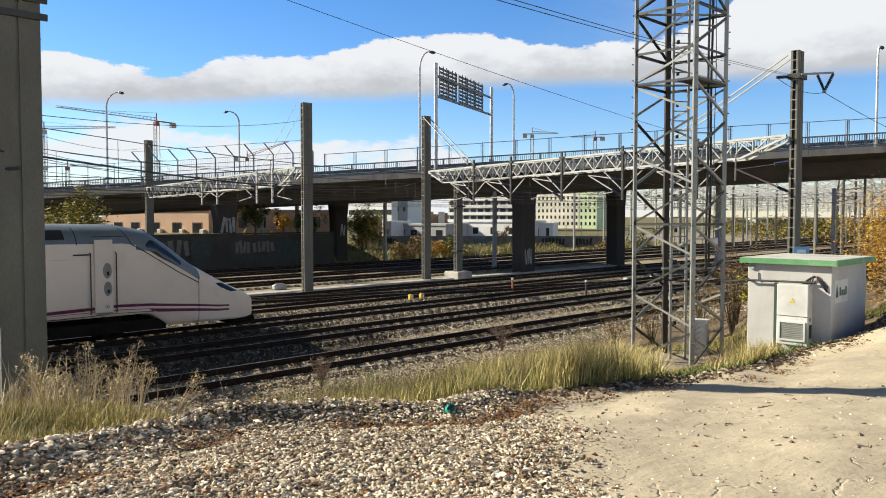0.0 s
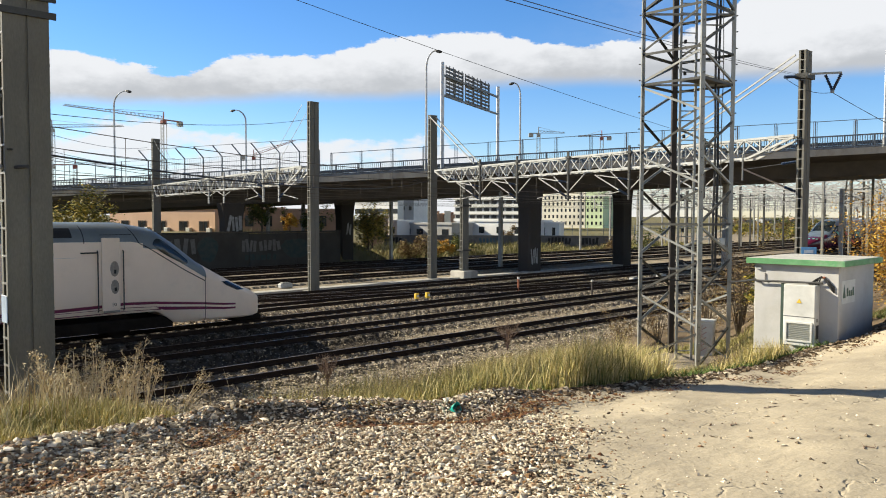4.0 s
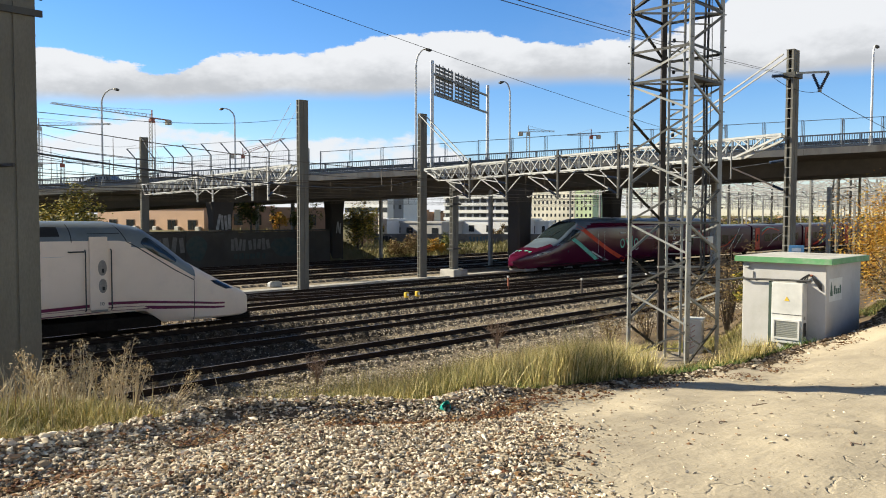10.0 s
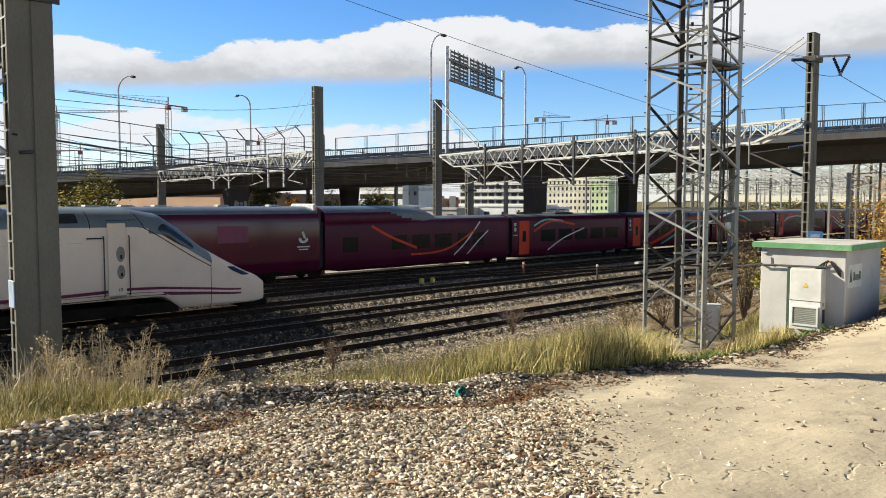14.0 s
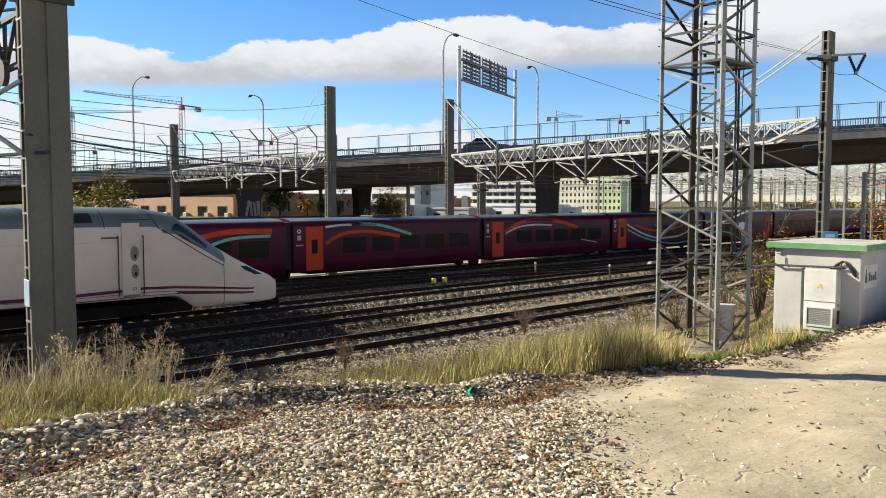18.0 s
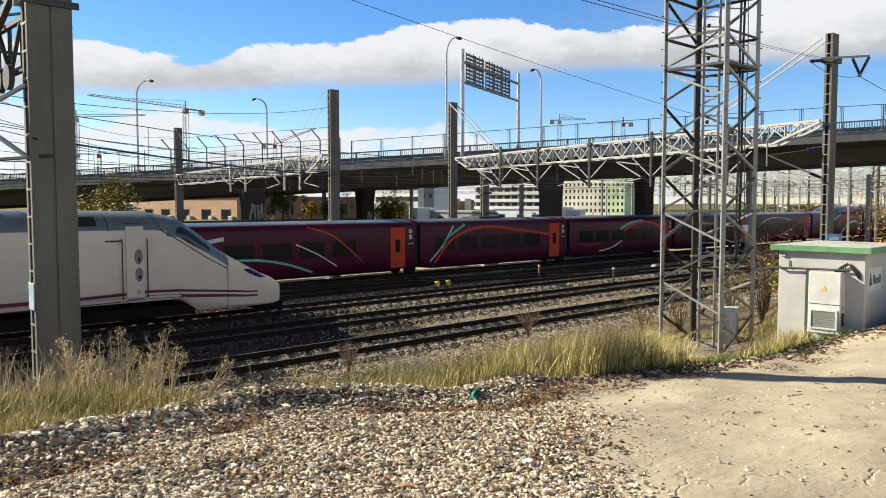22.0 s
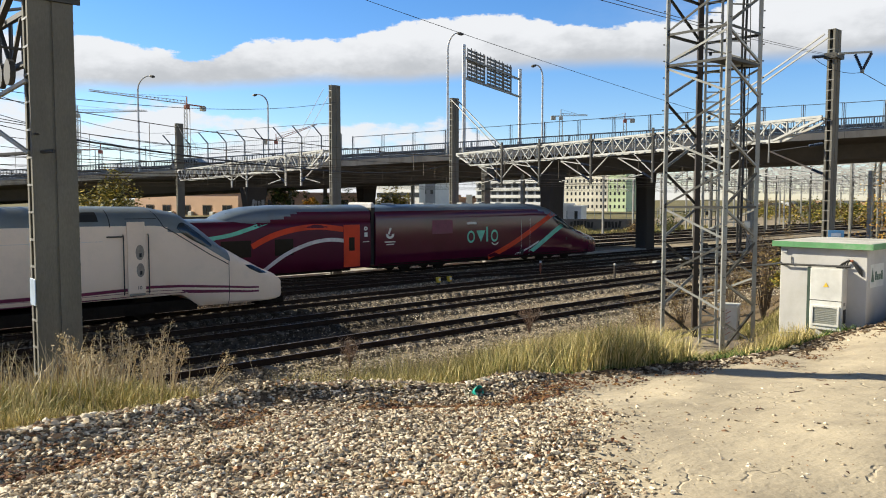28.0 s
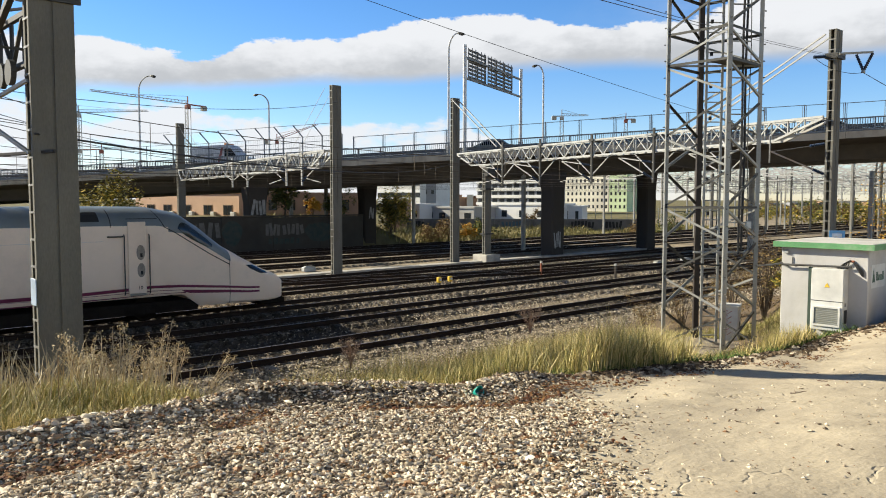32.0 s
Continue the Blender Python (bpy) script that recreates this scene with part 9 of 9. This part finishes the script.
    for k in range(3):
        part("pulley", Mesh().tube([(-0.5, 0.4 + 0.5 * k, 6.35), (-0.42, 0.4 + 0.5 * k, 6.35)], 0.2, 14), STEEL_DARK, ob)
    # the middle post with its own footing and gear
    m = portal_mast(40.9, 40.0, BED, 6.9, "pale post with switch gear on a concrete block", "yard posts")
    part("footing_block", Mesh().box(-0.75, -0.75, -0.2, 0.75, 0.75, 0.62, bev=0.05), CONC_PALE, m, "large pale concrete footing block")
    part("gear_box", Mesh().box(-0.4, -0.5, 6.4, 0.4, -0.1, 7.0, bev=0.05), STEEL_DARK, m)
    part("gear_band", Mesh().box(-0.45, -0.3, 5.4, 0.45, 0.3, 5.55), STEEL_DARK, m)
    part("gear_band", Mesh().box(-0.45, -0.3, 2.1, 0.45, 0.3, 2.2), STEEL_DARK, m)
    for u, v in ((49.5, 44.0), (52.5, 62.2), (44.0, 66.0), (64.5, 21.5), (39.0, 64.5)):
        p = empty("slim_post", track_pose(u, v), "slim grey steel post beside the tracks", "post", "yard posts")
        part("pole", Mesh().box(-0.14, -0.14, BED, 0.14, 0.14, 6.6), STEEL, p)


PALE_RUST = material("rust_streaked_tube", (0.46, 0.38, 0.30), 0.7, fine=0.2)
BLUE_PALE = material("pale_blue_enamel", (0.45, 0.55, 0.68), 0.4, fine=0.08)
build_hardware()


def build_wires():
    head = W(34.05, 12.8, 10.4)
    # twin feeders that come from overhead and run to the mast behind the hut
    for o in (0.0, 0.25):
        wire((-1.28 + o, 8.0, 7.15), (head.x - 0.4 + o, head.y, head.z), 0.1, 0.007, "twin feeder wire running to the mast head")
    clamp = W(34.58, 12.02, 9.66)
    wire(W(33.1, 13.45, 10.3), clamp, 0.25, 0.012, "slack jumper wire under the mast head")
    wire(clamp, (48, 62, 8.2), 1.0, 0.014, "feeder wire leaving the mast head")
    wire((-8.2, 38, 15.2), (26, 70, 10.6), 0.25, 0.016, "feeder wire crossing high over the tracks")
    # cables from the massive mast
    a = W(3.3, 12.8)
    wire((a.x, a.y, 5.38), (-1.5, 55.2, 6.9), 0.6, 0.018, "thick black cable strung from the massive mast")
    wire((a.x + 0.3, a.y, 5.12), (-14, 15, 5.3), 0.1, 0.03, "thick black cable strung from the massive mast")
    for k, (z0, x1, y1, z1) in enumerate(((6.0, -26, 66, 10.2), (5.5, -25, 66, 8.8), (6.05, -8, 46, 10.2), (5.35, -10, 46.5, 7.6), (5.2, -11, 47, 6.6))):
        wire((a.x - 6, a.y + 8, z0 + 1.2), (x1, y1, z1), 0.5, 0.011)
    # cable from tower to hut
    t = Vector((6.44, 17.5, 2.9))
    ob = part("service_cable", Mesh().tube(sagged(t, (5.66, 14.12, 3.24), 0.01, 6) + sagged((5.66, 14.12, 3.22), (6.5, 13.3, 3.24), 0.0, 6), 0.02, 6), CABLE)
    tagged(ob, "black service cable bundle from tower to hut", "cable")
    ob = part("service_cable", Mesh().tube(sagged((5.0, 17.6, 2.95), t, 0.03, 6), 0.02, 6), CABLE)
    tagged(ob, "black service cable bundle inside the tower", "cable")


build_wires()


def build_furniture():
    for u, v, mat in ((35.8, 30.35, RUST), (37.6, 26.2, DARK_BROWN)):
        ob = empty("marker_post", track_pose(u, v, BED), "short marker post with a pale cap between the tracks", "marker post", "marker posts")
        part("post", Mesh().box(-0.05, -0.05, 0, 0.05, 0.05, 0.85, bev=0.01), mat, ob)
        part("cap", Mesh().box(-0.065, -0.06, 0.85, 0.065, 0.06, 0.97, bev=0.02), BOX_WHITE, ob)
    for u in (27.4, 28.2):
        ob = empty("point_lamp", track_pose(u, 30.35, BED), "small yellow lantern box between the tracks", "lantern", "yellow lanterns")
        part("stand", Mesh().box(-0.05, -0.05, 0, 0.05, 0.05, 0.3), STEEL_DARK, ob)
        part("box", Mesh().box(-0.12, -0.1, 0.26, 0.12, 0.1, 0.55, bev=0.03), YELLOW, ob)
        part("lens", Mesh().tube([(0.0, -0.10, 0.42), (0.0, -0.13, 0.42)], 0.07, 12), BOX_WHITE, ob)
    for u, v in ((48.0, 29.8), (27.0, 42.6), (52.0, 30.0), (64.0, 31.0)):
        ob = empty("point_motor", track_pose(u, v, BED), "low pale point motor box beside a rail", "point motor", "point motors")
        part("case", Mesh().box(-0.45, -0.2, 0, 0.45, 0.2, 0.32, bev=0.05), STEEL_WHITE, ob)
        part("lid", Mesh().box(-0.3, -0.16, 0.32, 0.3, 0.16, 0.38, bev=0.02), STEEL, ob)
    # cable trough lids
    ob = empty("cable_trough", track_pose(0, 40.15, -0.2), "row of pale concrete cable trough lids between the tracks", "cable trough", kind="structure")
    lid = Mesh().box(0.01, -0.45, -0.25, 0.99, 0.45, 0.02, bev=0.015).data("trough_lid")
    lid.materials.append(CONC_PALE)
    for k in range(16, 62):
        part("trough_lid", lid, None, ob, at=pose(k, 0.02 * math.sin(k * 2.2), 0, 0, 0, 0.5 * math.sin(k * 1.7)))
    # a crossover between two tracks
    ob = empty("crossover_track", pose(0, 0, 0), "polished crossover rails between two tracks", "railway track", "tracks of the yard", "structure")
    a, b = (19.5, 36.5), (44.5, 28.2)
    for s in (-0.755, 0.755):
        m = Mesh()
        m.beam(W(a[0], a[1] + s, -0.09), W(b[0], b[1] + s, -0.09), 0.07, 0.16, RAIL)
        m.beam(W(a[0], a[1] + s, -0.008), W(b[0], b[1] + s, -0.008), 0.06, 0.012, RAIL_TOP)
        part("rail", m, None, ob)
    # signals beyond the hut
    for u, v, h in ((44.5, 12.2, 2.6), (47.5, 12.3, 1.7)):
        ob = empty("small_signal", track_pose(u, v, BED), "small white trackside signal box on a post", "signal", "small signals")
        part("post", Mesh().box(-0.06, -0.06, 0, 0.06, 0.06, h), STEEL_WHITE, ob)
        part("head", Mesh().box(-0.22, -0.15, h, 0.22, 0.15, h + 0.7, bev=0.03), BOX_WHITE, ob)
    p = W(33.6, 12.5)
    p = W(33.7, 12.5)
    ob = empty("enamel_board", pose(p.x, p.y, 2.72, 0, 0, -24), "blue enamel board on the mast behind the hut", "sign")
    part("board", Mesh().box(-0.3, -0.03, 0, 0.3, 0.0, 0.38, bev=0.01), BLUE_SIGN, ob)
    part("board_bar", Mesh().box(-0.18, -0.036, 0.12, 0.18, -0.031, 0.26), BLUE_PALE, ob)
    ob = empty("concrete_post", track_pose(64.6, 31.1, BED), "pale concrete post in the yard", "post", "yard posts")
    part("shaft", Mesh().box(-0.22, -0.2, 0, 0.22, 0.2, 8.6, bev=0.03), CONC_PALE, ob)


build_furniture()

# ---- what moves ----
TRAIN_ROWS = [(0, 132.40), (1, 123.80), (2, 115.15), (3, 106.45), (4, 97.75), (5, 89.05), (6, 80.30), (7, 71.45), (8, 62.35), (9, 52.95), (10, 43.36), (11, 33.60), (12, 23.32), (13, 12.60), (14, 1.50), (15, -10.05), (16, -21.89), (17, -33.85), (18, -45.81), (19, -57.94), (20, -70.15), (21, -82.49), (22, -95.00), (23, -107.61), (24, -120.34), (25, -133.13), (26, -146.01), (27, -158.94), (28, -171.80), (29, -184.56), (30, -197.24), (31, -209.82), (32, -222.28)]


def on_deck(s, lane):
    p = BP(s, lane, 0.362)
    return pose(p.x, p.y, p.z, 0, -math.degrees(math.atan(0.042)), BR_TURN)


def motions():
    for name, ob in MOVING:
        if name == "purple":
            walk(ob, [(t, track_pose(u, 36.5)) for t, u in TRAIN_ROWS])
    for ob, t0, x0, speed, lane in VEHICLES:
        s0 = (x0 - BRN.x * lane) / BRX.x
        walk(ob, [(t, on_deck(max(-95.0, min(115.0, s0 + speed * (t - t0))), lane)) for t in [0.5 * k for k in range(65)]])


motions()
